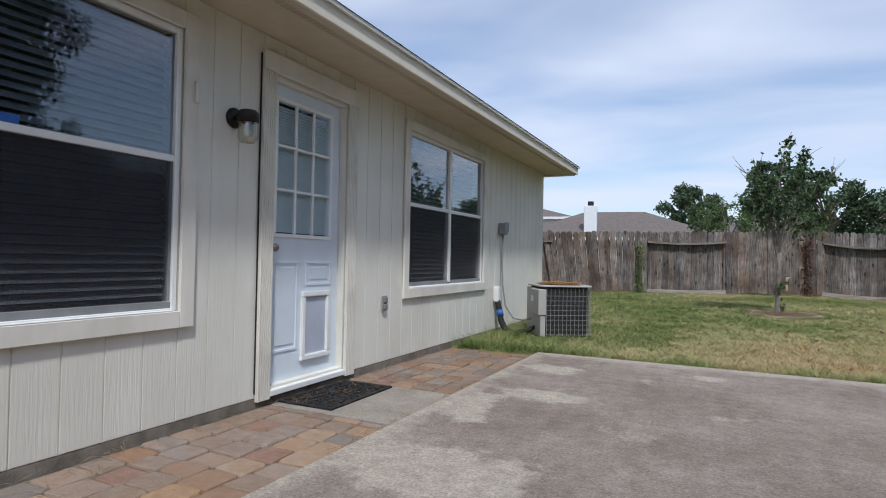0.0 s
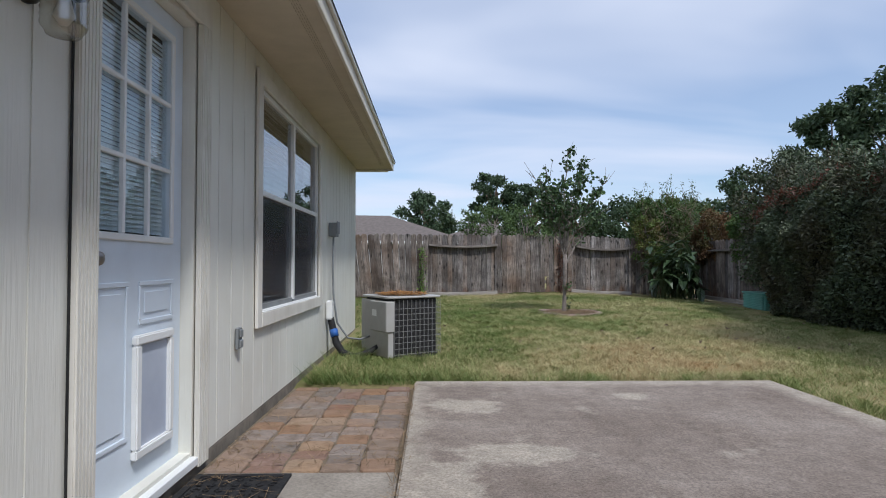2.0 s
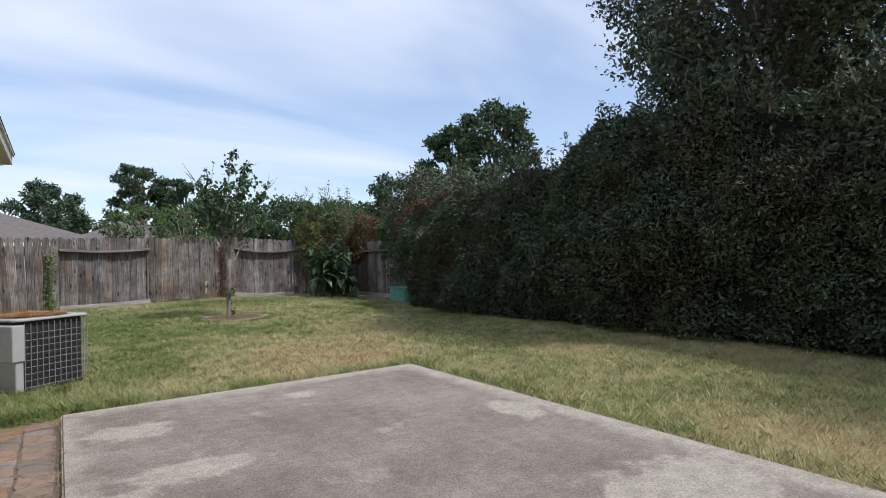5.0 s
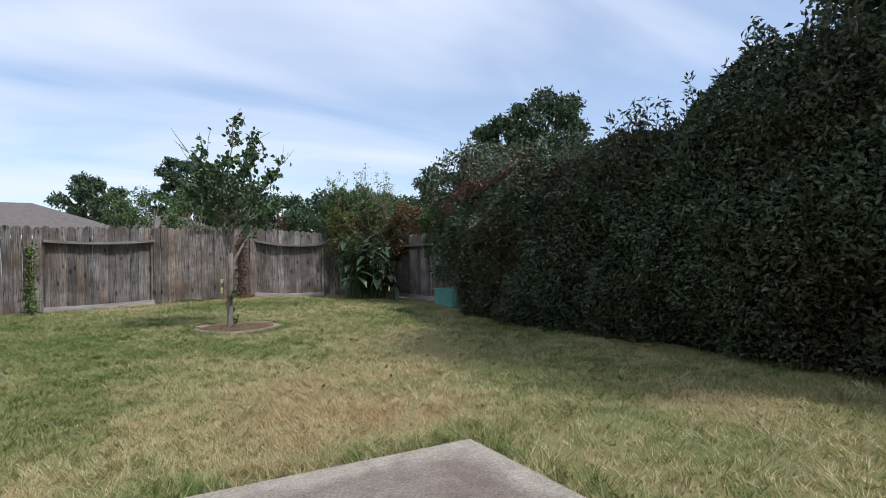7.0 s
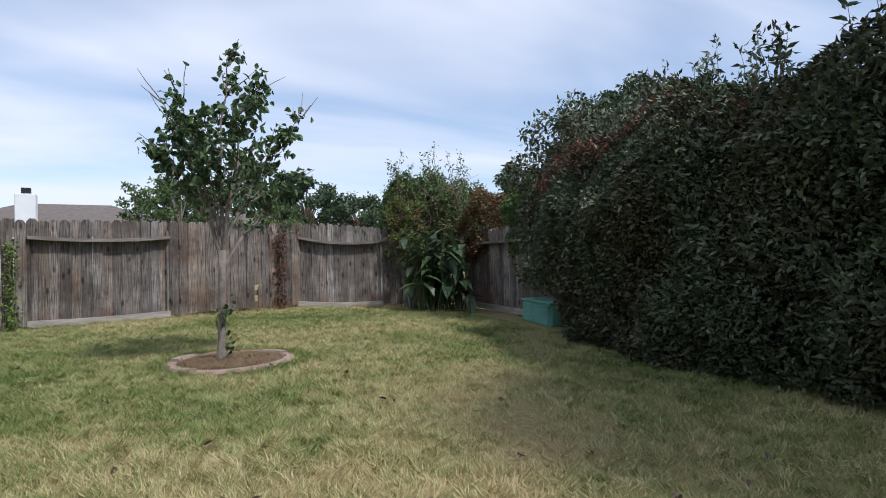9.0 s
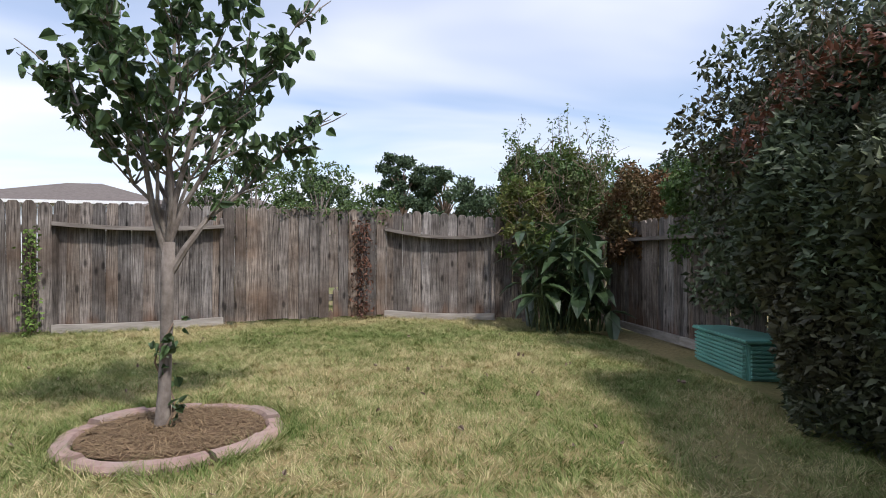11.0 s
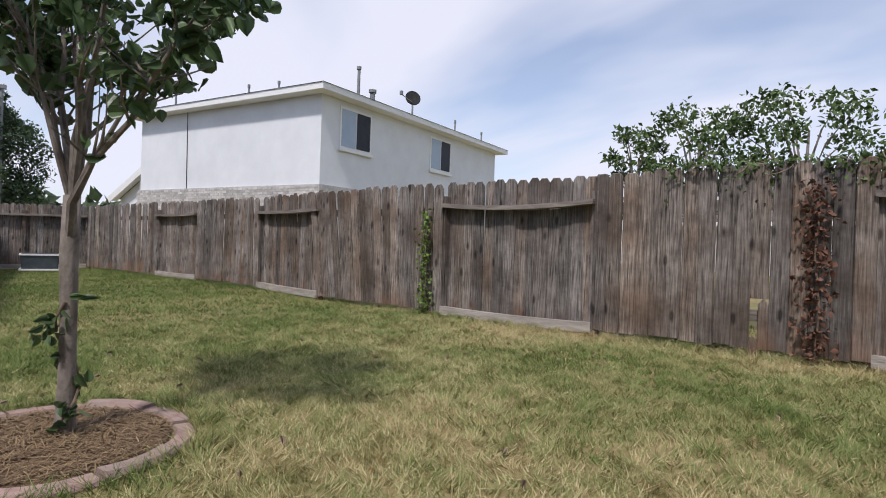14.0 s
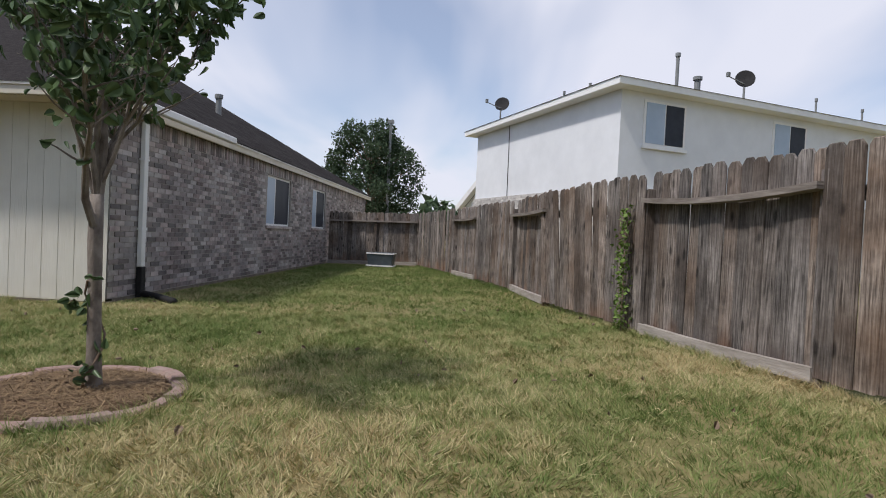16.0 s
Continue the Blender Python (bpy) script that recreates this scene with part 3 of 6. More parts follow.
def round_leaves(name, centres, length, width, material, rng, droop=0.6, jitter=0.35):
    """Broad pointed leaves on short stalks, eight edge points round a folded midrib."""
    n = len(centres)
    d = rng.normal(size=(n, 3))
    d[:, 2] -= droop
    d /= np.linalg.norm(d, axis=1)[:, None]
    a = np.cross(d, rng.normal(size=(n, 3)))
    a /= np.linalg.norm(a, axis=1)[:, None]
    nrm = np.cross(d, a)
    s = (1 + jitter * (rng.random(n) * 2 - 1))[:, None]
    L, W = length * s, width * s
    curl = (0.05 + 0.2 * rng.random(n))[:, None]
    rows = []
    for u in (0.0, 0.5, 1.0):
        rows.append(centres + d * L * u - nrm * L * curl * u * u)
    for sg in (1, -1):
        for u, w in ((0.06, 0.55), (0.28, 1.0), (0.58, 0.86), (0.84, 0.36)):
            rows.append(centres + d * L * u + a * W * 0.5 * w * sg + nrm * W * 0.16 * w - nrm * L * curl * u * u)
    co = np.stack(rows, 1).reshape(-1, 3)
    t = []
    for o in (3, 7):
        t += [[0, o, o + 1], [0, o + 1, 1], [1, o + 1, o + 2], [1, o + 2, 2], [2, o + 2, o + 3]]
    tris = (np.arange(n)[:, None, None] * 11 + np.array(t)[None]).reshape(-1, 3)
    return raw_mesh(name, co, tris, material)


def rise(x, y):
    """Height of the lawn."""
    return 0.02 * max(0.0, min(y, 17.5) - 8.0) * max(0.1, min(1.0, (6.5 - x) / 4)) - 0.02


def rise_np(x, y):
    return 0.02 * np.clip(np.minimum(y, 17.5) - 8.0, 0, None) * np.clip((6.5 - x) / 4, 0.1, 1.0) - 0.02


def smooth_noise(x, y, size, seed):
    """Soft random field from 0 to 1 with lumps of the given size in metres."""
    grid = np.random.default_rng(seed).random((97, 97))
    u, v = x / size + 41.3, y / size + 23.7
    iu, iv = np.floor(u).astype(int), np.floor(v).astype(int)
    fu, fv = u - iu, v - iv
    fu, fv = fu * fu * (3 - 2 * fu), fv * fv * (3 - 2 * fv)
    a, b, c, d = grid[iu % 97, iv % 97], grid[(iu + 1) % 97, iv % 97], grid[iu % 97, (iv + 1) % 97], grid[(iu + 1) % 97, (iv + 1) % 97]
    return (a * (1 - fu) + b * fu) * (1 - fv) + (c * (1 - fu) + d * fu) * fv


# ---- ground ----
def make_ground():
    bm = bmesh.new()
    xs = [-900, -300, -100, -40] + [v * 0.5 for v in range(-50, 31)] + [40, 100, 300, 900]
    ys = [-900, -300, -100, -30] + [v * 0.5 for v in range(-24, 61)] + [45, 100, 300, 900]
    grid = [[bm.verts.new((x, y, rise(x, y) - 0.012 + 0.012 * noise.noise((x * 0.9, y * 0.9, 0)) - (0.12 if -19.0 < x <= 1.0 and y <= 6.0 else 0.0))) for x in xs] for y in ys]
    for j in range(len(ys) - 1):
        for i in range(len(xs) - 1):
            bm.faces.new((grid[j][i], grid[j][i + 1], grid[j + 1][i + 1], grid[j + 1][i]))
    ob = part("ground", bm, M_SOIL, None, smooth=True)
    return tagged(ob, "mown lawn soil with dry thatch and green patches", "lawn", kind="structure")


make_ground()

# ---- patio, pad and paver bed ----
PX0, PX1, PY0, PY1 = -1.55, 1.42, -5.0, 6.42
WALL_X = -2.55


def make_patio():
    bm = bmesh.new()
    box(bm, PX0, PX1, PY0, PY1, -0.15, 0.0)
    bevelled(bm, 0.012, 2)
    tagged(part("patio", bm, M_CONC), "weathered grey concrete patio slab with pale patches", "patio", kind="structure")
    bm = bmesh.new()
    box(bm, WALL_X + 0.05, PX0 - 0.012, 3.58, 4.45, -0.15, -0.03)
    bevelled(bm, 0.01, 2)
    tagged(part("pavement", bm, M_PAD), "small concrete landing pad below the back door", "landing pad", kind="structure")


make_patio()

# ---- house ----
HY0, HY1 = -5.0, 10.03
BACK_X = -19.2
WIN2 = (5.44, 7.32, 0.65, 2.15)
WIN1 = (1.02, 2.90, 0.63, 2.17)
DOOR = (3.62, 4.43, 0.07, 2.12)
OPENINGS = [WIN1, DOOR, WIN2]


def make_house_walls():
    # core of the garden wall, with openings through it
    bm = bmesh.new()
    ys = [HY0] + [v for o in sorted(OPENINGS) for v in o[:2]] + [HY1 - 0.1]
    for a, b in zip(ys, ys[1:]):
        hole = [o for o in OPENINGS if abs(o[0] - a) < 1e-6 and abs(o[1] - b) < 1e-6]
        if hole:
            o = hole[0]
            box(bm, WALL_X - 0.14, WALL_X, a, b, 0.02, o[2])
            box(bm, WALL_X - 0.14, WALL_X, a, b, o[3], 2.38)
        else:
            box(bm, WALL_X - 0.14, WALL_X, a, b, 0.02, 2.38)
    wall = part("wall_east", bm, M_SIDING)
    tagged(wall, "cream painted grooved plywood siding wall", "wall", kind="structure")
    # siding boards between the grooves
    y = HY0
    step = 0.203
    while y < HY1 - 0.02:
        y1 = min(y + step - 0.009, HY1)
        spans = []
        for o in OPENINGS:
            a, b = o[0] - 0.04, o[1] + 0.04
            if y1 > a and y < b:
                spans.append((max(y, a), min(y1, b), o))
        edges = sorted({y, y1, *[s for sp in spans for s in sp[:2]]})
        for a, b in zip(edges, edges[1:]):
            if b - a < 0.004:
                continue
            hit = [sp[2] for sp in spans if sp[0] <= a + 1e-6 and sp[1] >= b - 1e-6]
            zs = [(0.025, hit[0][2] - 0.03), (hit[0][3] + 0.03, 2.37)] if hit else [(0.025, 2.37)]
            for z0, z1 in zs:
                if z1 - z0 > 0.02:
                    box_part("siding_board", (WALL_X + 0.0005, WALL_X + 0.0045, a, b, z0, z1), M_SIDING, wall)
        y += step
    bm = bmesh.new()
    box(bm, WALL_X - 0.12, WALL_X + 0.004, HY0, HY1 - 0.005, -0.2, 0.018)
    box(bm, BACK_X, WALL_X - 0.125, HY1 - 0.14, HY1 - 0.012, -0.2, 0.05)
    tagged(part("trim", bm, M_FOUND), "rough stained concrete house foundation edge", "foundation", kind="structure")
    # the other walls of the house
    bm = bmesh.new()
    box(bm, BACK_X, BACK_X + 0.14, HY0, HY1 - 0.02, 0.0, 2.38)
    tagged(part("wall_west", bm, M_SIDING), "plain cream wall on the far side", "wall", kind="structure")
    bm = bmesh.new()
    box(bm, BACK_X + 0.15, WALL_X - 0.15, HY0, HY0 + 0.14, 0.0, 2.38)
    tagged(part("wall_south", bm, M_SIDING), "plain cream end wall", "wall", kind="structure")
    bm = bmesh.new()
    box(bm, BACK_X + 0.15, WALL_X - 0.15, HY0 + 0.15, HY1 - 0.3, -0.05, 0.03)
    tagged(part("floor", bm, M_ROOM), "unseen room floor coloured near-black", "floor", kind="structure")
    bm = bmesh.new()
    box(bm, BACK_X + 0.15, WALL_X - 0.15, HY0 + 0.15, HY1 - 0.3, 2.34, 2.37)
    tagged(part("ceiling", bm, M_ROOM), "unseen room ceiling coloured near-black", "ceiling", kind="structure")
    # room partition added a metre behind the openings, near-black for unlit depth
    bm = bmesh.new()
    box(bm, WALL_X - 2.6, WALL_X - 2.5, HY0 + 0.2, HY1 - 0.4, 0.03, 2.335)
    tagged(part("wall_inside", bm, M_ROOM), "added inner room wall coloured near-black", "wall", kind="structure")


make_house_walls()

BW = [(-9.45, -7.85, 1.06, 2.14), (-12.75, -11.35, 1.06, 2.14)]


def make_brick_wall():
    y = HY1 - 0.02
    bm = bmesh.new()
    xs = [BACK_X] + [v for o in sorted(BW) for v in o[:2]] + [WALL_X - 0.03]
    for a, b in zip(xs, xs[1:]):
        hole = [o for o in BW if abs(o[0] - a) < 1e-6 and abs(o[1] - b) < 1e-6]
        for z0, z1 in ([(0.05, hole[0][2]), (hole[0][3], 2.365)] if hole else [(0.05, 2.365)]):
            box(bm, a, b, y - 0.1, y, z0, z1)
    wall = tagged(part("wall_north", bm, M_MORTAR), "grey and mauve brick house wall in shade", "wall", kind="structure")
    rng = random.Random(4)
    bl, bh = 0.203, 0.0677
    bmp = bmesh.new()
    box(bmp, -bl / 2 + 0.005, bl / 2 - 0.005, 0, 0.012, 0.005, bh - 0.005)
    near = link_bm("brick", bmp, M_BRICK)
    bmp = bmesh.new()
    box(bmp, -0.0285, 0.0285, 0, 0.014, 0, 0.195)
    soldier = link_bm("brick", bmp, M_BRICK)
    far = bmesh.new()

    def put(cx, z, upright=False):
        depth = rng.uniform(-0.003, 0.004)
        if cx > -4.35:
            piece("brick", soldier if upright else near, wall, Matrix.Translation((cx, y - 0.004 + depth, z)))
        elif upright:
            box(far, cx - 0.0285, cx + 0.0285, y - 0.004, y + 0.01 + depth, z, z + 0.195)
        else:
            box(far, cx - bl / 2 + 0.005, cx + bl / 2 - 0.005, y - 0.004, y + 0.008 + depth, z + 0.005, z + bh - 0.005)

    z, row = 0.06, 0
    while z < 2.12:
        cx = WALL_X - 0.03 - bl / 2 - (bl / 2 if row % 2 else 0)
        while cx > BACK_X + bl / 2:
            if not any(o[0] - 0.1 < cx < o[1] + 0.1 and o[2] - 0.07 < z + bh / 2 < o[3] for o in BW):
                put(cx, z)
            cx -= bl
        z += bh
        row += 1
    cx = WALL_X - 0.06
    while cx > BACK_X + 0.1:
        put(cx, 2.166, True)
        cx -= 0.0677
    ob = part("brick", far, M_BRICKJ, wall)
    tagged(ob, kind="stuff")
    for k, o in enumerate(BW):
        w = thing("window_%d" % (3 + k), "dark side window with white frame in brick wall", "window", kind="structure")
        yy = y - 0.06
        mid = o[0] + (o[1] - o[0]) * 0.62
        for dims in ((o[0], o[1], yy, yy + 0.02, o[2], o[2] + 0.04), (o[0], o[1], yy, yy + 0.02, o[3] - 0.04, o[3]),
                     (o[0], o[0] + 0.04, yy, yy + 0.02, o[2] + 0.04, o[3] - 0.04), (o[1] - 0.04, o[1], yy, yy + 0.02, o[2] + 0.04, o[3] - 0.04),
                     (mid - 0.02, mid + 0.02, yy, yy + 0.018, o[2] + 0.04, o[3] - 0.04)):
            box_part("window_frame", dims, M_WHITE, w, "white frame member")
        box_part("pane", (o[0] + 0.04, mid - 0.02, yy + 0.01, yy + 0.016, o[2] + 0.04, o[3] - 0.04), M_DARKGLASS, w, "dark glass pane")
        box_part("pane", (mid + 0.02, o[1] - 0.04, yy + 0.01, yy + 0.016, o[2] + 0.04, o[3] - 0.04), M_BLUEBLIND, w, "pane with a pale blind behind it")
        box_part("window_sill", (o[0] - 0.06, o[1] + 0.06, y - 0.02, y + 0.045, o[2] - 0.068, o[2] - 0.004), M_BRICKJ, w, "brick sill", 0.006)


make_brick_wall()


def make_roof():
    over = 0.55
    ex, ey = WALL_X + over, HY1 + 0.10
    wx = BACK_X - over
    bm = bmesh.new()
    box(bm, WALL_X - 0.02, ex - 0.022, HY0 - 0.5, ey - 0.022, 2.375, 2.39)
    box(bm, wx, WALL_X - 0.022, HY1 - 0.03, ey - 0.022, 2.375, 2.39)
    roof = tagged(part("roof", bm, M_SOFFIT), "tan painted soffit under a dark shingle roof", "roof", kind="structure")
    # perforated vent strip
    bm = bmesh.new()
    for k in range(240):
        yy = -1.0 + k * 0.045
        for j in range(4):
            box(bm, -2.16 + j * 0.014, -2.157 + j * 0.014, yy + 0.01 * (j % 2), yy + 0.024 + 0.01 * (j % 2), 2.3715, 2.3745)
    part("soffit_vent", bm, M_VENT, roof, "row of small soffit vent slots")
    box_part("fascia", (ex - 0.02, ex, HY0 - 0.5, ey, 2.35, 2.465), M_FASCIA, roof, "cream fascia board", 0.004)
    box_part("fascia", (wx, ex - 0.022, ey - 0.02, ey, 2.35, 2.465), M_FASCIA, roof, "cream fascia board", 0.004)
    # drip edge
    box_part("drip_edge", (ex + 0.002, ex + 0.022, HY0 - 0.5, ey + 0.02, 2.455, 2.48), M_WHITE, roof, "pale metal drip edge")
    box_part("drip_edge", (wx, ex + 0.0, ey + 0.002, ey + 0.022, 2.455, 2.48), M_WHITE, roof, "pale metal drip edge")
    # hip roof slopes
    pitch = math.tan(radians(30))
    cx = (wx + ex) / 2
    half = (ex - wx) / 2
    e = 0.03
    z0 = 2.48
    bm = bmesh.new()
    v = [bm.verts.new(p) for p in ((ex + e, HY0 - 0.5, z0), (ex + e, ey + e, z0), (wx - e, ey + e, z0), (wx - e, HY0 - 0.5, z0), (cx, ey - half, z0 + half * pitch), (cx, HY0 - 0.5, z0 + half * pitch))]
    bm.faces.new((v[0], v[1], v[4], v[5]))
    bm.faces.new((v[1], v[2], v[4]))
    bm.faces.new((v[2], v[3], v[5], v[4]))
    bm.faces.new((v[0], v[3], v[2], v[1]))
    bm.faces.new((v[0], v[5], v[3]))
    part("shingle_deck", bm, M_SHINGLE, roof, "dark asphalt shingles")
    # courses of shingle tabs on the brick side
    bm = bmesh.new()
    rng = random.Random(8)
    for c in range(24):
        d = c * 0.14
        x0, x1 = wx + d, ex - d
        zz = z0 + d * pitch
        x = x0 + rng.uniform(0, 0.3)
        while x < x1 - 0.3:
            m = Matrix.Translation((x, ey + e - d, zz + 0.004)) @ Matrix.Rotation(radians(-30), 4, "X")
            box(bm, 0, 0.295, -0.16, 0.0, 0.0, 0.008 + rng.uniform(0, 0.004), m)
            x += 0.3
    part("shingle", bm, M_SHINGLE, roof, "overlapping shingle tabs")["kind"] = "stuff"
    # vent stack
    v = thing("roof_vent", "short grey vent pipe on the shingle roof", "vent pipe")
    bm = bmesh.new()
    tube(bm, [(-10.0, 7.9, 3.6), (-10.0, 7.9, 4.18)], 0.07, 12)
    part("pipe", bm, M_GREYBOX, v)
    bm = bmesh.new()
    tube(bm, [(-10.0, 7.9, 4.18), (-10.0, 7.9, 4.28)], 0.10, 12)
    part("cap", bm, M_GREYBOX, v)


make_roof()


def make_blind(parent, y0, y1, z0, z1, x, material, pitch=0.044, tilt=48, half=0.024):
    bm = bmesh.new()
    z = z0 + 0.02
    while z < z1 - 0.02:
        m = Matrix.Translation((x, (y0 + y1) / 2, z)) @ Matrix.Rotation(radians(tilt), 4, "Y")
        box(bm, -half, half, -(y1 - y0) / 2, (y1 - y0) / 2, -0.0008, 0.0008, m)
        z += pitch
    part("blind", bm, material, parent, "horizontal slatted blind behind the glass")


def make_twin_window(n, o, label):
    y0, y1, z0, z1 = o
    mid, rail = (y0 + y1) / 2, z0 + (z1 - z0) * 0.535
    w = thing("window_%d" % n, label, "window", kind="structure")
    X = WALL_X
    t = 0.095
    for dims in ((X + 0.012, X + 0.034, y0 - t, y0 - 0.003, z0 - t, z1 + t), (X + 0.012, X + 0.034, y1 + 0.003, y1 + t, z0 - t, z1 + t),
                 (X + 0.012, X + 0.034, y0 - 0.002, y1 + 0.002, z1 + 0.003, z1 + t), (X + 0.012, X + 0.036, y0 - 0.002, y1 + 0.002, z0 - t, z0 - 0.003)):
        box_part("trim", dims, M_TRIM, w, "cream trim board", 0.003)
    f = 0.032
    for dims in ((X - 0.05, X + 0.006, y0, y0 + f, z0, z1), (X - 0.05, X + 0.006, y1 - f, y1, z0, z1),
                 (X - 0.05, X + 0.006, y0 + f, y1 - f, z1 - f, z1), (X - 0.05, X + 0.008, y0 + f, y1 - f, z0, z0 + 0.013),
                 (X - 0.05, X + 0.006, mid - 0.026, mid + 0.026, z0 + f, z1 - f)):
        box_part("window_frame", dims, M_WHITE, w, "white vinyl frame member", 0.003)
    for a, b in ((y0 + f, mid - 0.026), (mid + 0.026, y1 - f)):
        box_part("meeting_rail", (X - 0.045, X + 0.002, a, b, rail - 0.018, rail + 0.018), M_WHITE, w, "white meeting rail", 0.003)
        p = box_part("pane", (X - 0.022, X - 0.018, a, b, rail + 0.018, z1 - f), M_GLASS, w, "reflective glass pane")
        p.visible_shadow = False
        box_part("screen_frame", (X - 0.034, X - 0.002, a, b, z0 + 0.0135, z0 + f + 0.016), M_GREYBOX, w, "thin grey screen frame")
        p = box_part("pane", (X - 0.034, X - 0.030, a, b, z0 + f + 0.017, rail - 0.018), M_GLASS, w, "glass pane behind dark screen")
        p.visible_shadow = False
        s = box_part("screen", (X - 0.010, X - 0.008, a, b, z0 + f + 0.02, rail - 0.018), M_MESH, w, "dark insect screen")
        s.visible_shadow = False
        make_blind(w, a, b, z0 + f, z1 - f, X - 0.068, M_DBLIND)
    box_part("window_sill", (X + 0.009, X + 0.034, y0 + f, y1 - f, z0 - 0.0025, z0 + 0.006), M_WHITE, w, "white sill nosing", 0.003)
    return w


big_window = make_twin_window(1, WIN1, "large twin sash window with blinds and cream trim")
box_part("sticker", (WALL_X - 0.0175, WALL_X - 0.016, 2.02, 2.115, 1.476, 1.515), M_BLUE, big_window, "small blue alarm sticker on the glass")
make_twin_window(2, WIN2, "twin sash window with dark screens reflecting the sky")


def make_door():
    y0, y1, z0, z1 = DOOR
    d = thing("door_1", "pale blue-white glazed back door with pet flap, closed", "door", kind="structure")
    X = WALL_X
    xf = X - 0.055
    # leaf built of rails and stiles round the lights
    gy0, gy1, gz0, gz1 = y0 + 0.10, y1 - 0.13, 1.09, 2.0
    for dims in ((xf - 0.04, xf, y0 + 0.004, gy0, z0, z1 - 0.004), (xf - 0.04, xf, gy1, y1 - 0.004, z0, z1 - 0.004),
                 (xf - 0.04, xf, gy0, gy1, gz1, z1 - 0.004), (xf - 0.04, xf, gy0, gy1, z0, gz0)):
        box_part("door_leaf", dims, M_DOOR, d)
    b = 0.028
    for dims in ((xf, xf + 0.012, gy0 - b, gy1 + b, gz1, gz1 + b), (xf, xf + 0.012, gy0 - b, gy1 + b, gz0 - b, gz0),
                 (xf, xf + 0.012, gy0 - b, gy0, gz0, gz1), (xf, xf + 0.012, gy1, gy1 + b, gz0, gz1)):
        box_part("light_frame", dims, M_WHITE, d, "white moulded frame", 0.004)
    for k in (1, 2):
        yy = gy0 + (gy1 - gy0) * k / 3
        box_part("muntin", (xf - 0.012, xf + 0.008, yy - 0.009, yy + 0.009, gz0, gz1), M_WHITE, d, "white glazing bar", 0.003)
        zz = gz0 + (gz1 - gz0) * k / 3
        box_part("muntin", (xf - 0.011, xf + 0.007, gy0, gy1, zz - 0.009, zz + 0.009), M_WHITE, d, "white glazing bar", 0.003)
    p = box_part("pane", (xf - 0.018, xf - 0.014, gy0, gy1, gz0, gz1), M_CLEAR, d, "clear glass lights")
    p.visible_shadow = False
    make_blind(d, gy0, gy1, gz0, gz1, xf - 0.034, M_BLIND, 0.0195, 62, 0.0115)
    # raised panels
    for a, c, e, g in ((y0 + 0.07, y0 + 0.34, 0.27, 0.90), (y0 + 0.42, y1 - 0.09, 0.72, 0.90)):
        bm = bmesh.new()
        for dims in ((a, c, e, e + 0.02), (a, c, g - 0.02, g), (a, a + 0.02, e + 0.02, g - 0.02), (c - 0.02, c, e + 0.02, g - 0.02)):
            box(bm, xf, xf + 0.007, *dims)
        box(bm, xf, xf + 0.005, a + 0.045, c - 0.045, e + 0.045, g - 0.045)
        bevelled(bm, 0.003)
        part("raised_panel", bm, M_DOOR, d, "moulded raised panel")
    # pet flap
    a, c, e, g = y0 + 0.37, y1 - 0.115, 0.18, 0.68
    bm = bmesh.new()
    for dims in ((a, c, e, e + 0.04), (a, c, g - 0.04, g), (a, a + 0.04, e + 0.04, g - 0.04), (c - 0.04, c, e + 0.04, g - 0.04)):
        box(bm, xf + 0.001, xf + 0.028, *dims)
    bevelled(bm, 0.006, 2)
    flap = part("pet_flap_frame", bm, M_WHITE, d, "white plastic pet door frame")
    box_part("flap", (xf + 0.004, xf + 0.010, a + 0.04, c - 0.04, e + 0.04, g - 0.04), M_FLAP, flap, "translucent grey vinyl flap")
    # knob
    bm = bmesh.new()
    kz, ky = 0.99, y0 + 0.055
    tube(bm, [(xf, ky, kz), (xf + 0.006, ky, kz)], 0.03, 16)
    tube(bm, [(xf + 0.006, ky, kz), (xf + 0.03, ky, kz), (xf + 0.035, ky, kz), (xf + 0.048, ky, kz), (xf + 0.06, ky, kz), (xf + 0.064, ky, kz)], [0.011, 0.011, 0.022, 0.028, 0.022, 0.008], 16)
    part("door_handle", bm, M_METAL, d, "round aged metal knob", True)
    box_part("latch_plate", (xf, xf + 0.004, y0 + 0.006, y0 + 0.028, 1.1, 1.17), M_METAL, d, "small metal plate")
    # sill
    box_part("threshold", (X - 0.1, X + 0.035, y0 - 0.01, y1 + 0.01, 0.012, 0.052), M_WHITE, d, "white metal threshold", 0.004)
    box_part("weather_strip", (X - 0.09, X - 0.045, y0, y1, 0.054, 0.068), M_BLACK, d, "black door sweep")
    # jambs
    for a, c in ((y0 - 0.018, y0 - 0.001), (y1 + 0.001, y1 + 0.018)):
        box_part("jamb", (X - 0.13, X + 0.004, a, c, 0.053, z1 + 0.001), M_TRIM, d, "cream jamb")
    box_part("jamb", (X - 0.13, X + 0.004, y0 - 0.018, y1 + 0.018, z1 + 0.002, z1 + 0.02), M_TRIM, d, "cream head jamb")
    # fluted casing
    for a, c in ((y0 - 0.125, y0 - 0.012), (y1 + 0.012, y1 + 0.13)):
        bm = bmesh.new()
        box(bm, X + 0.012, X + 0.030, a, c, 0.0, z1 + 0.02)
        for k in range(6):
            w = (c - a) / 6
            box(bm, X + 0.030, X + 0.037, a + k * w + 0.003, a + (k + 1) * w - 0.003, 0.0, z1 + 0.02)
        part("casing", bm, M_TRIM, d, "cream fluted casing with cracked caulk")
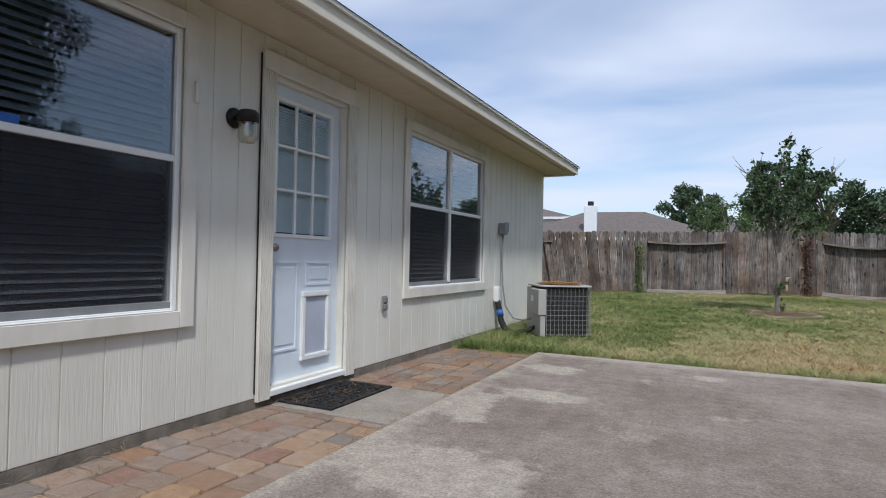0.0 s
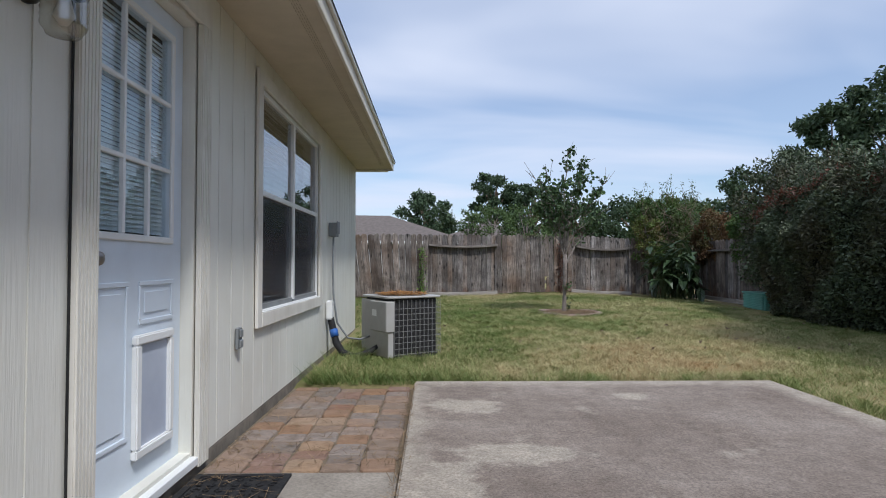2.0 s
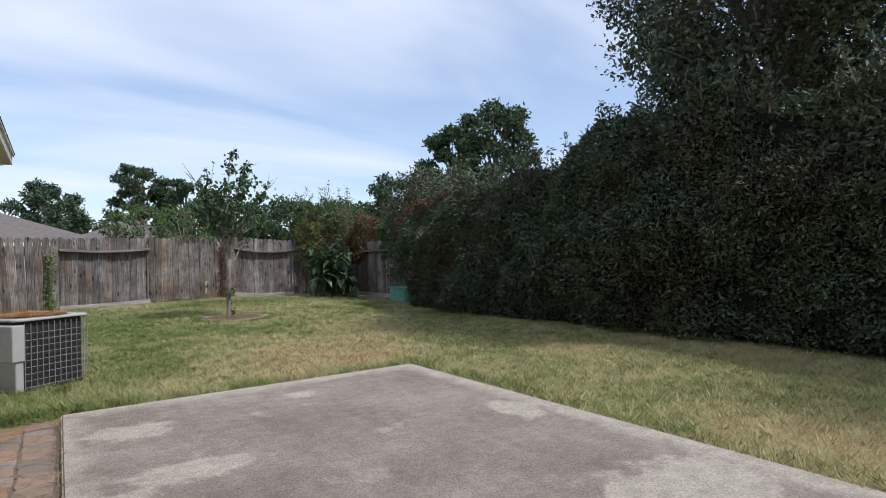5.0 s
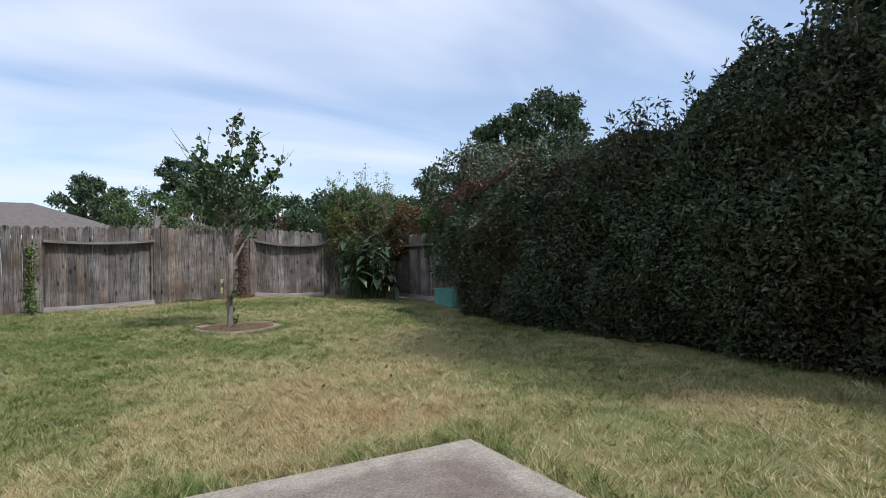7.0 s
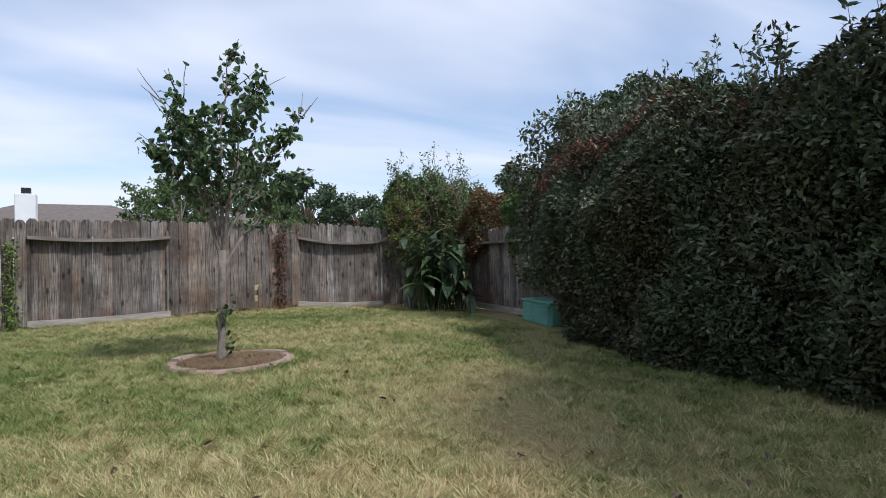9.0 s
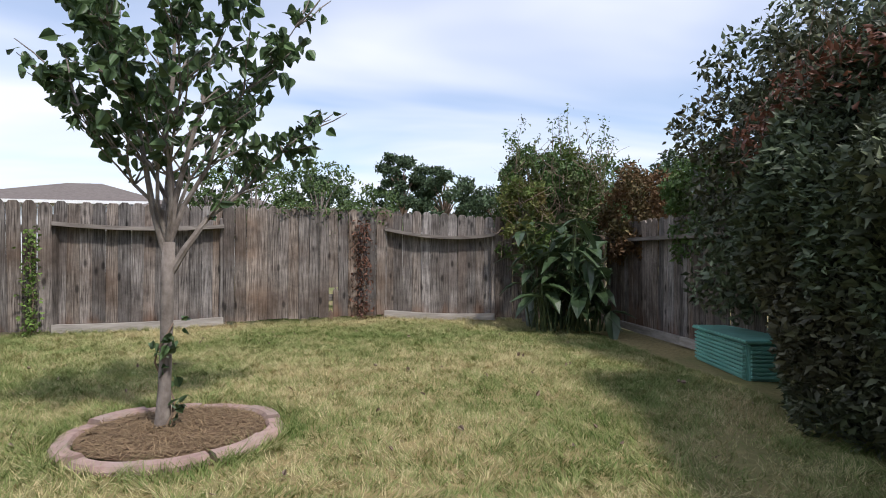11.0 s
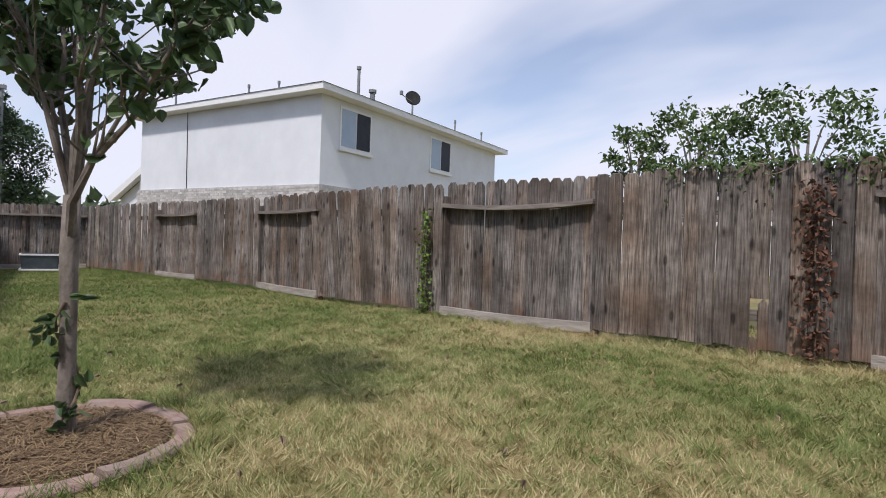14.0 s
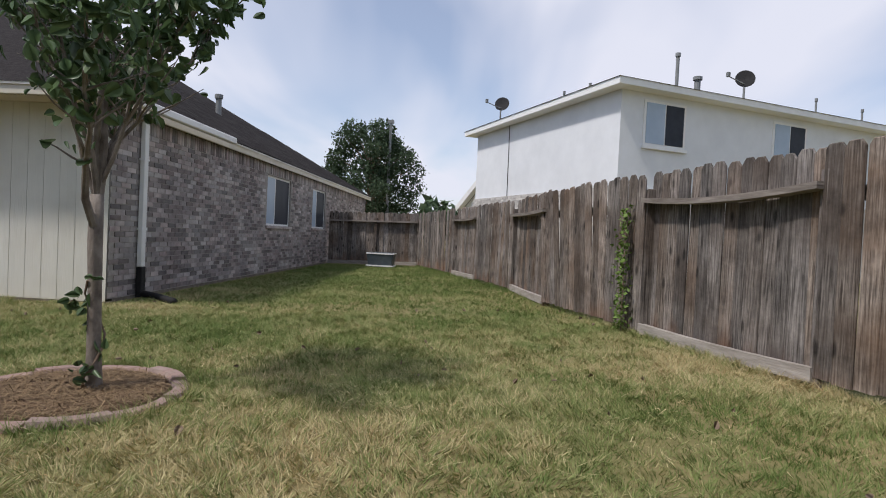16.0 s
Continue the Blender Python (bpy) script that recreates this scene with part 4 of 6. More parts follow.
    box_part("casing", (X + 0.012, X + 0.036, y0 - 0.125, y1 + 0.13, z1 + 0.022, z1 + 0.15), M_TRIM, d, "cream head casing", 0.004)
    box_part("caulk_gap", (X + 0.012, X + 0.016, y0 - 0.137, y0 - 0.127, 0.05, z1 + 0.12), M_BLACK, d, "dark open gap beside the casing")


make_door()

# ---- fences ----
def picket_meshes(height, width, seeds):
    made = []
    for k in range(seeds):
        r = random.Random(k)
        h = height + r.uniform(-0.014, 0.014)
        w = width / 2
        c = 0.034 + r.uniform(-0.008, 0.008)
        t = 0.009
        lean = r.uniform(-0.006, 0.006)
        outline = [(-w, 0), (w, 0), (w + lean, h - c * 1.3), (w - c + lean, h), (-w + c + lean, h), (-w + lean, h - c * 1.3)]
        worn = 0.007
        inner = [(max(-w + worn + lean * (z > 0.1), min(w - worn + lean * (z > 0.1), x)), z - (worn if z > h - 0.01 else 0)) for x, z in outline]
        bm = bmesh.new()
        fr = [bm.verts.new((x, -t, z)) for x, z in inner]
        md = [bm.verts.new((x, -t + 0.008, z)) for x, z in outline]
        bk = [bm.verts.new((x, t, z)) for x, z in outline]
        bm.faces.new(fr)
        bm.faces.new(bk[::-1])
        for i in range(6):
            j = (i + 1) % 6
            bm.faces.new((fr[i], md[i], md[j], fr[j]))
            bm.faces.new((md[i], bk[i], bk[j], md[j]))
        made.append(link_bm("picket", bm, M_PICKET))
    return made


PICKETS = picket_meshes(1.53, 0.1415, 12)
BROKEN = picket_meshes(1.11, 0.138, 1)[0]
STUB = picket_meshes(0.415, 0.078, 1)[0]


def fence_run(fence, a, b, boards_near, rng, sag=0.0, lean=0.0, bottom=True):
    """One section from a to b. boards_near: the boards stand on the garden side and hide the rails."""
    a, b = Vector(a), Vector(b)
    d = b - a
    length = d.length
    d.normalize()
    inward = Vector((d.y, -d.x))
    ang = math.atan2(d.y, d.x)
    side = 0.035 if boards_near else -0.04
    n = max(1, round(length / 0.142) if boards_near else math.ceil(length / 0.1415))
    for i in range(n):
        s = (i + 0.5) * length / n
        p = a + d * s + inward * (side + rng.uniform(-0.009, 0.009))
        tilt = rng.uniform(-0.42, 0.42) + lean * (1 - s / length)
        m = Matrix.Translation((p.x, p.y, rise(p.x, p.y) + 0.05 + rng.uniform(-0.012, 0.012))) @ Matrix.Rotation(ang + radians(rng.uniform(-2.5, 2.5)), 4, "Z") @ Matrix.Rotation(radians(tilt), 4, "Y") @ Matrix.Rotation(radians(rng.uniform(-0.8, 0.8)), 4, "X")
        broken = abs(p.x - 1.63) < 0.0705 and abs(p.y - 17.05) < 0.3
        piece("picket", BROKEN if broken else rng.choice(PICKETS), fence, m @ Matrix.Translation((0, 0, 0.42 if broken else 0)))
        if broken:
            piece("picket", STUB, fence, m @ Matrix.Translation((0.034, 0, 0)))
            piece("picket", STUB, fence, m @ Matrix.Translation((-0.038, 0.004, -0.32)))
    # rails, sagging between the posts
    side_r, reach = (-0.045, 0.045) if boards_near else (0.012, 0.085)
    for z, hh in ((1.25, 0.045), (0.32, 0.045)) if boards_near else ((1.31, 0.024),):
        bm = bmesh.new()
        steps = 6
        rows = []
        for k in range(steps + 1):
            u = k / steps
            p = a + d * (length * u) + inward * side_r
            zz = rise(p.x, p.y) + z - sag * 4 * u * (1 - u)
            rows.append([bm.verts.new((p.x + inward.x * o, p.y + inward.y * o, zz + h)) for o, h in ((-0.03, -hh), (reach, -hh), (reach, hh), (-0.03, hh))])
        for u, v in zip(rows, rows[1:]):
            for k in range(4):
                bm.faces.new((u[k], u[(k + 1) % 4], v[(k + 1) % 4], v[k]))
        bm.faces.new(rows[0][::-1])
        bm.faces.new(rows[-1])
        part("rail", bm, M_RAIL, fence, "sagging grey wooden rail")
    if not boards_near and bottom:
        bm = bmesh.new()
        rows = []
        for k in range(7):
            u = k / 6
            p = a + d * (length * u) + inward * 0.02
            zz = rise(p.x, p.y) + 0.075 - sag * 1.5 * u * (1 - u)
            rows.append([bm.verts.new((p.x + inward.x * o, p.y + inward.y * o, zz + h)) for o, h in ((-0.02, -0.06), (0.035, -0.06), (0.035, 0.04), (-0.02, 0.04))])
        for u, v in zip(rows, rows[1:]):
            for k in range(4):
                bm.faces.new((u[k], u[(k + 1) % 4], v[(k + 1) % 4], v[k]))
        bm.faces.new(rows[0][::-1])
        bm.faces.new(rows[-1])
        part("kickboard", bm, M_KICK, fence, "pale weathered kickboard")


def fence_post(fence, p, h=1.42, off=(0.0, 0.015)):
    p = (p[0] + off[0], p[1] + off[1])
    bm = bmesh.new()
    z = rise(*p)
    box(bm, p[0] - 0.043, p[0] + 0.043, p[1] - 0.043, p[1] + 0.043, z - 0.1, z + h)
    bevelled(bm, 0.006)
    part("post", bm, M_PICKET, fence, "grey wooden post")


NODES = [((-12.9, 12.85), True, 0.0, 0), ((-9.5, 14.0), False, 0.02, 0), ((-7.9, 14.5), True, 0.0, 1.5), ((-5.85, 15.12), False, 0.02, 0), ((-3.84, 15.42), True, 0.0, -10.0),
         ((-1.56, 16.07), False, 0.045, 0), ((0.24, 16.66), True, 0.0, 0), ((2.37, 17.32), False, 0.085, 0), ((4.04, 17.40), True, 0.0, 0), ((5.9, 17.75), None, 0, 0)]


def make_fences():
    rng = random.Random(21)
    f = thing("wooden_fence", "weathered grey dog-eared wooden fence, sections alternating", "fence", "garden fences")
    for (a, near, sag, lean), (b, *_r) in zip(NODES, NODES[1:]):
        fence_run(f, a, b, near, rng, sag, lean)
        fence_post(f, a)
    fence_post(f, NODES[-1][0])
    f = thing("wooden_fence", "shaded brown wooden side fence behind the hedge", "fence", "garden fences")
    y = 17.65
    k = 0
    while y > -8:
        fence_run(f, (5.9, y), (5.9, y - 2.4), False, rng)
        fence_post(f, (5.9, y - 2.4), 1.38, (0.06, 0.0))
        y -= 2.4
        k += 1
    f = thing("wooden_fence", "dark wooden return fence joining the brick wall", "fence", "garden fences")
    for a, b in (((-12.95, 10.1), (-12.95, 11.5)), ((-12.95, 11.5), (-12.95, 12.8))):
        fence_run(f, a, b, False, rng)
        fence_post(f, b)
    f = thing("wooden_fence", "plain wooden fence closing the yard", "fence", "garden fences")
    for k in range(4):
        fence_run(f, (5.8 - 2.1 * k, -8.0), (3.7 - 2.1 * k, -8.0), True, rng)


make_fences()


# ---- trees and shrubs ----
def limb(bm, rng, start, way, length, r0, r1, bend=0.15, steps=4, sides=7):
    pts, p, d = [Vector(start)], Vector(start), Vector(way).normalized()
    for _ in range(steps):
        d = (d + Vector((rng.uniform(-bend, bend), rng.uniform(-bend, bend), rng.uniform(-bend * 0.3, bend)))).normalized()
        p = p + d * (length / steps)
        pts.append(p.copy())
    tube(bm, pts, [r0 + (r1 - r0) * i / steps for i in range(steps + 1)], sides, False)
    return pts, d


def make_pear_tree():
    rng = random.Random(5)
    nrng = np.random.default_rng(5)
    bx, by = 1.025, 12.30
    t = thing("young_tree", "young broadleaf tree with pale trunk in stone ring", "tree")
    bm = bmesh.new()
    z0 = rise(bx, by) - 0.02
    tube(bm, [(bx, by, z0), (bx + 0.003, by, z0 + 0.05), (bx + 0.012, by, z0 + 0.25), (bx + 0.02, by, z0 + 0.55), (bx + 0.025, by - 0.005, z0 + 0.85), (bx + 0.03, by, z0 + 1.1)], [0.058, 0.044, 0.036, 0.034, 0.038, 0.034], 12)
    part("trunk", bm, M_BARK, t, "pale ringed bark trunk", True)
    leafpts = []
    # main limbs: direction, reach, top and start heights, thickness
    for az, reach, top, start, r0 in ((29, 0.84, 1.85, 0.88, 0.024), (205, 0.52, 1.95, 1.12, 0.015), (200, 0.34, 2.45, 1.0, 0.022), (60, 0.10, 3.0, 1.0, 0.026), (38, 0.42, 2.75, 1.0, 0.022),
                                      (112, 0.62, 2.25, 1.08, 0.016), (-62, 0.46, 2.35, 1.05, 0.016), (250, 0.42, 2.2, 1.1, 0.014), (2, 0.72, 2.4, 1.06, 0.018), (160, 0.52, 2.55, 1.1, 0.016), (70, 0.74, 2.1, 1.12, 0.014)):
        bm = bmesh.new()
        w = Vector((math.cos(radians(az)), math.sin(radians(az)), 0))
        b = Vector((bx + 0.02, by, z0 + start))
        pts = [b + w * reach * u + Vector((rng.gauss(0, 0.022) * (u > 0), rng.gauss(0, 0.022) * (u > 0), (top - start) * u ** 0.78)) for u in (0, 0.12, 0.28, 0.45, 0.62, 0.8, 1.0)]
        tube(bm, pts, [r0 * k for k in (1, 0.85, 0.66, 0.5, 0.38, 0.28, 0.18)], 7, False)
        for i, p in enumerate(pts[2:]):
            for _ in range(4):
                az2 = radians(az) + rng.gauss(0, 1.1)
                q, d2 = limb(bm, rng, p, (math.cos(az2), math.sin(az2), rng.uniform(0.2, 1.5)), rng.uniform(0.16, 0.42), 0.007, 0.0025, 0.25, 3, 5)
                for v in q[1:]:
                    for _ in range((1, 2, 4, 5, 5)[i]):
                        leafpts.append(v + Vector((rng.gauss(0, 0.035), rng.gauss(0, 0.035), rng.gauss(0, 0.03))))
        part("branch", bm, M_BARK, t, "thin grey branch with twigs")
    pts = np.array([tuple(p) for p in leafpts])
    zz = pts[:, 2] - z0
    rr = np.hypot(pts[:, 0] - bx - 0.16, pts[:, 1] - by - 0.03)
    lim = np.interp(zz, [1.05, 1.3, 1.65, 2.1, 2.5, 2.8, 3.1], [0.25, 0.58, 0.78, 0.81, 0.68, 0.46, 0.2])
    keep = (rr < lim * (0.85 + 0.3 * nrng.random(len(pts)))) & (zz > 1.25) & (zz < 3.12)
    pts = pts[keep]
    if len(pts) > 1750:
        pts = pts[nrng.permutation(len(pts))[:1750]]
    ob = new("crown", round_leaves("crown", pts, 0.070, 0.059, M_LEAF, nrng, 0.8))
    ob.parent = t
    tagged(ob, "glossy heart-shaped green leaves")
    # vine climbing the foot of the trunk
    v = thing("climbing_vine", "small leafy vine climbing the tree trunk", "vine")
    bm = bmesh.new()
    pts = [(bx + 0.012 + 0.052 * math.cos(i * 0.9 - 1.2), by + 0.052 * math.sin(i * 0.9 - 1.2), z0 + 0.03 + i * 0.075) for i in range(9)]
    tube(bm, pts, 0.006, 6)
    part("stem", bm, M_TWIG, v)
    c = np.array(pts)[nrng.integers(1, 9, 46)] + nrng.normal(scale=(0.025, 0.03, 0.03), size=(46, 3)) + np.array([0.02, -0.01, 0])
    ob = new("foliage", round_leaves("foliage", c, 0.06, 0.045, M_LEAF, nrng, 0.5))
    ob.parent = v


make_pear_tree()


def make_tree_ring():
    cx, cy, r = 1.12, 12.23, 0.54
    rng = random.Random(3)
    ring = thing("stone_tree_ring", "scalloped reddish concrete edging stones round the tree", "edging")
    n = 10
    bm = bmesh.new()
    span = math.tau / n - 0.03
    prof = [(-0.045, -0.04), (0.045, -0.04), (0.05, 0.03), (0.034, 0.052), (-0.034, 0.052), (-0.05, 0.03)]
    rows = []
    for k in range(7):
        a = -span / 2 + span * k / 6
        bulge = 0.012 * math.cos(math.pi * (k / 6 - 0.5))
        rows.append([bm.verts.new(((r + p[0] + bulge) * math.cos(a), (r + p[0] + bulge) * math.sin(a), p[1])) for p in prof])
    for u, v in zip(rows, rows[1:]):
        for k in range(6):
            bm.faces.new((u[k], u[(k + 1) % 6], v[(k + 1) % 6], v[k]))
    bm.faces.new(rows[0][::-1])
    bm.faces.new(rows[-1])
    me = link_bm("edging_stone", bm, M_STONE)
    for k in range(n):
        piece("edging_stone", me, ring, Matrix.Translation((cx, cy, rise(cx, cy) + rng.uniform(-0.038, -0.010))) @ Matrix.Rotation(k * math.tau / n + rng.uniform(-0.02, 0.02), 4, "Z") @ Matrix.Rotation(rng.uniform(-0.03, 0.03), 4, "X"))
    bm = bmesh.new()
    bmesh.ops.create_circle(bm, cap_ends=True, segments=40, radius=r - 0.05)
    bmesh.ops.subdivide_edges(bm, edges=bm.edges[:], cuts=1)
    bm.transform(Matrix.Translation((cx, cy, rise(cx, cy) + 0.012)))
    tagged(part("mulch_bed", bm, M_MULCH), "brown straw mulch inside the edging ring", "mulch", kind="stuff")
    nr = np.random.default_rng(9)
    n = 3400
    a, q = nr.random(n) * math.tau, (r - 0.06) * np.sqrt(nr.random(n))
    c = np.stack([cx + q * np.cos(a), cy + q * np.sin(a), np.full(n, rise(cx, cy) + 0.016) + nr.random(n) * 0.02], 1)
    d = nr.normal(size=(n, 3)) * np.array([1, 1, 0.16])
    d /= np.linalg.norm(d, axis=1)[:, None]
    s = np.cross(d, [0, 0, 1.0]) * 0.0022
    L = (0.03 + nr.random(n) * 0.06)[:, None]
    co = np.stack([c - d * L / 2 - s, c - d * L / 2 + s, c + d * L / 2 + s, c + d * L / 2 - s], 1).reshape(-1, 3)
    tr = (np.arange(n)[:, None, None] * 4 + np.array([[0, 1, 2], [0, 2, 3]])[None]).reshape(-1, 3)
    tagged(new("straw_litter", raw_mesh("straw_litter", co, tr, M_STRAW)), "loose dry straw on the mulch", "straw", kind="stuff")


make_tree_ring()


def shell_points(rng, n, x0, top, y0, y1):
    """Points on the garden face, top and end of the hedge."""
    y = y0 + (y1 - y0) * rng.random(n)
    h = top(y)
    z = rng.random(n) ** 0.9 * h
    lump = smooth_noise(y * 1.0, z * 1.0, 0.42, 20) + 0.6 * smooth_noise(y, z, 0.19, 21) - 0.8
    face = x0 - 0.26 * lump + 0.22 * np.sin(y * 1.7) * 0.4 + 0.04 * np.sin(y * 4.1 + z * 3) + 0.05 * np.sin(z * 4.3 + y) - 0.30 * np.sin(np.clip(z / h, 0, 1) * math.pi) + 0.12 * np.clip((6.5 - y) / 3, 0, 1) + 0.45 * np.clip(z / h - 0.8, 0, 1) * 2
    x = face + np.abs(rng.normal(scale=0.10, size=n))
    # rounded far end
    end = np.clip((y - (y1 - 0.9)) / 0.9, 0, 1)
    x = x + (1 - np.sqrt(1 - end ** 2 * 0.98)) * 0.9
    return np.stack([x, y, z + 0.03], 1)


def make_hedge():
    rng = np.random.default_rng(12)
    h = thing("tall_hedge", "dark evergreen hedge in shade with reddish tips", "hedge")

    def top(y):
        return 2.55 + 0.15 * np.sin(y * 1.3) + 0.1 * np.sin(y * 3.7 + 1) + np.interp(y, [-8, 6.3, 8, 10, 13], [0.35, 0.3, 0.05, -0.2, -0.32])

    pts = shell_points(rng, 128000, 4.86, top, 0.0, 12.85)
    out = np.tile(np.array([-0.7, 0.1, 0.15]), (len(pts), 1))
    ob = new("foliage", leaves("foliage", pts, 0.062, 0.027, M_HEDGE, rng, 0.2, outward=out))
    ob.parent = h
    pts = shell_points(rng, 9000, 4.95, top, -8.0, 0.0)
    ob = new("foliage", leaves("foliage", pts, 0.14, 0.06, M_HEDGE, rng, 0.2, outward=np.tile(np.array([-0.7, 0.1, 0.15]), (len(pts), 1))))
    ob.parent = h
    # top surface with sprigs
    n = 24000
    y = rng.random(n) * 14.5 - 2
    x = 4.95 + rng.random(n) * 0.95
    z = top(y) - 0.1 + rng.normal(scale=0.08, size=n)
    keep = y < 12.6
    ob = new("foliage", leaves("foliage", np.stack([x, y, z], 1)[keep], 0.065, 0.028, M_HEDGE, rng, -0.4))
    ob.parent = h
    bm = bmesh.new()
    sp = []
    pr = random.Random(2)
    for _ in range(170):
        y = pr.uniform(3, 12.3)
        p = Vector((pr.uniform(4.85, 5.6), y, float(top(np.array([y]))[0]) - 0.15))
        q, _d = limb(bm, pr, p, (pr.uniform(-0.5, 0.4), pr.uniform(-0.4, 0.4), 1.6), pr.uniform(0.2, 0.62), 0.005, 0.002, 0.15, 4, 4)
        sp += [w for w in q[1:] for _ in range(7)]
    part("sprig", bm, M_TWIG, h, "thin upright sprigs")["kind"] = "stuff"
    sp = np.array([tuple(p) for p in sp]) + rng.normal(scale=0.02, size=(len(sp), 3))
    ob = new("foliage", leaves("foliage", sp, 0.075, 0.028, M_HEDGE, rng, -0.3))
    ob.parent = h
    n = 2600
    y = 9.5 + 3.2 * rng.random(n)
    z = top(y) - 0.05 - np.abs(rng.normal(scale=0.22, size=n))
    x = 4.78 + 0.5 * rng.random(n) + 0.35 * np.clip(z - top(y) + 0.2, 0, 1)
    ob = new("foliage", leaves("foliage", np.stack([x, y, z], 1), 0.06, 0.024, M_REDTIP, rng, -0.3))
    ob.parent = h
    tagged(ob, "reddish young leaves")
    # near-black filler added inside, so no light passes through the leaves
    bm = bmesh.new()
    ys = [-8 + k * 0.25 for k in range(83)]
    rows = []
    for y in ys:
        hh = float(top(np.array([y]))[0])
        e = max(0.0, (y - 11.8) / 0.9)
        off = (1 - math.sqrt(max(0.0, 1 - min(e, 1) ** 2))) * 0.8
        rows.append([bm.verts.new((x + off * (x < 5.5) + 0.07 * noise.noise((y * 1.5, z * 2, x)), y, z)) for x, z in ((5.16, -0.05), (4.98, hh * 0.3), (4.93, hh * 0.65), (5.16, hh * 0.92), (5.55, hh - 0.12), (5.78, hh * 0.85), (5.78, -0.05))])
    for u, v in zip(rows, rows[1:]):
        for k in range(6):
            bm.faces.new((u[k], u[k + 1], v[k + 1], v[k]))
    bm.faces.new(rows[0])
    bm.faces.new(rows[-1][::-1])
    part("dark_core", bm, M_CORE, h, "near-black filler block that keeps light from passing through")


make_hedge()


def clump_tree(name, label, x, y, base, height, spread, n, leaf, material, seed, trunk_r=0.15, crown_from=0.35, clumps=14, group="", blob=0.42, trunk=True, tall=1.0):
    """A tapered trunk with limbs and clumps of leaves set round their ends."""
    pr, rng = random.Random(seed), np.random.default_rng(seed)
    t = thing(name, label, "tree" if "tree" in name else "shrub", group)
    bm = bmesh.new()
    z1 = base + height * 0.8
    tube(bm, [(x, y, base - 0.1), (x + 0.1 * trunk_r, y, base + height * 0.3), (x + trunk_r, y, z1)], [trunk_r, trunk_r * 0.75, trunk_r * 0.25], 8)
    pts = []
    for k in range(clumps):
        az = k * 2.399 + pr.uniform(-0.4, 0.4)
        f = (k + 0.5) / clumps
        z = base + height * (crown_from + (0.95 - crown_from) * f)
        prof = math.sqrt(max(0.05, 1 - (2 * f - 0.85) ** 2 / 1.7))
        rad = spread * prof * pr.uniform(0.45, 0.85)
        c = Vector((x + rad * math.cos(az), y + rad * math.sin(az), z))
        s = Vector((x, y, base + (z - base) * 0.65))
        tube(bm, [s, (s + c) / 2 + Vector((0, 0, 0.05 * height)), c], [trunk_r * 0.35, trunk_r * 0.2, trunk_r * 0.06], 5, False)
        m = n // clumps
        v = rng.normal(size=(m, 3))
        v /= np.linalg.norm(v, axis=1)[:, None]
        rr = (0.55 + 0.45 * rng.random(m)[:, None] ** 0.5) * spread * blob * pr.uniform(0.75, 1.25)
        pts.append(np.array(c) + v * rr * np.array([1, 1, 0.72 * tall]) + rng.normal(scale=0.04 * spread, size=(m, 3)))
    part("trunk", bm, M_BARK if trunk_r < 0.2 else M_TWIG, t, "brown trunk and limbs")
    pts = np.concatenate(pts)
    ob = new("crown", leaves("crown", pts, leaf, leaf * 0.5, material, rng, 0.1))
    ob.parent = t
    return t


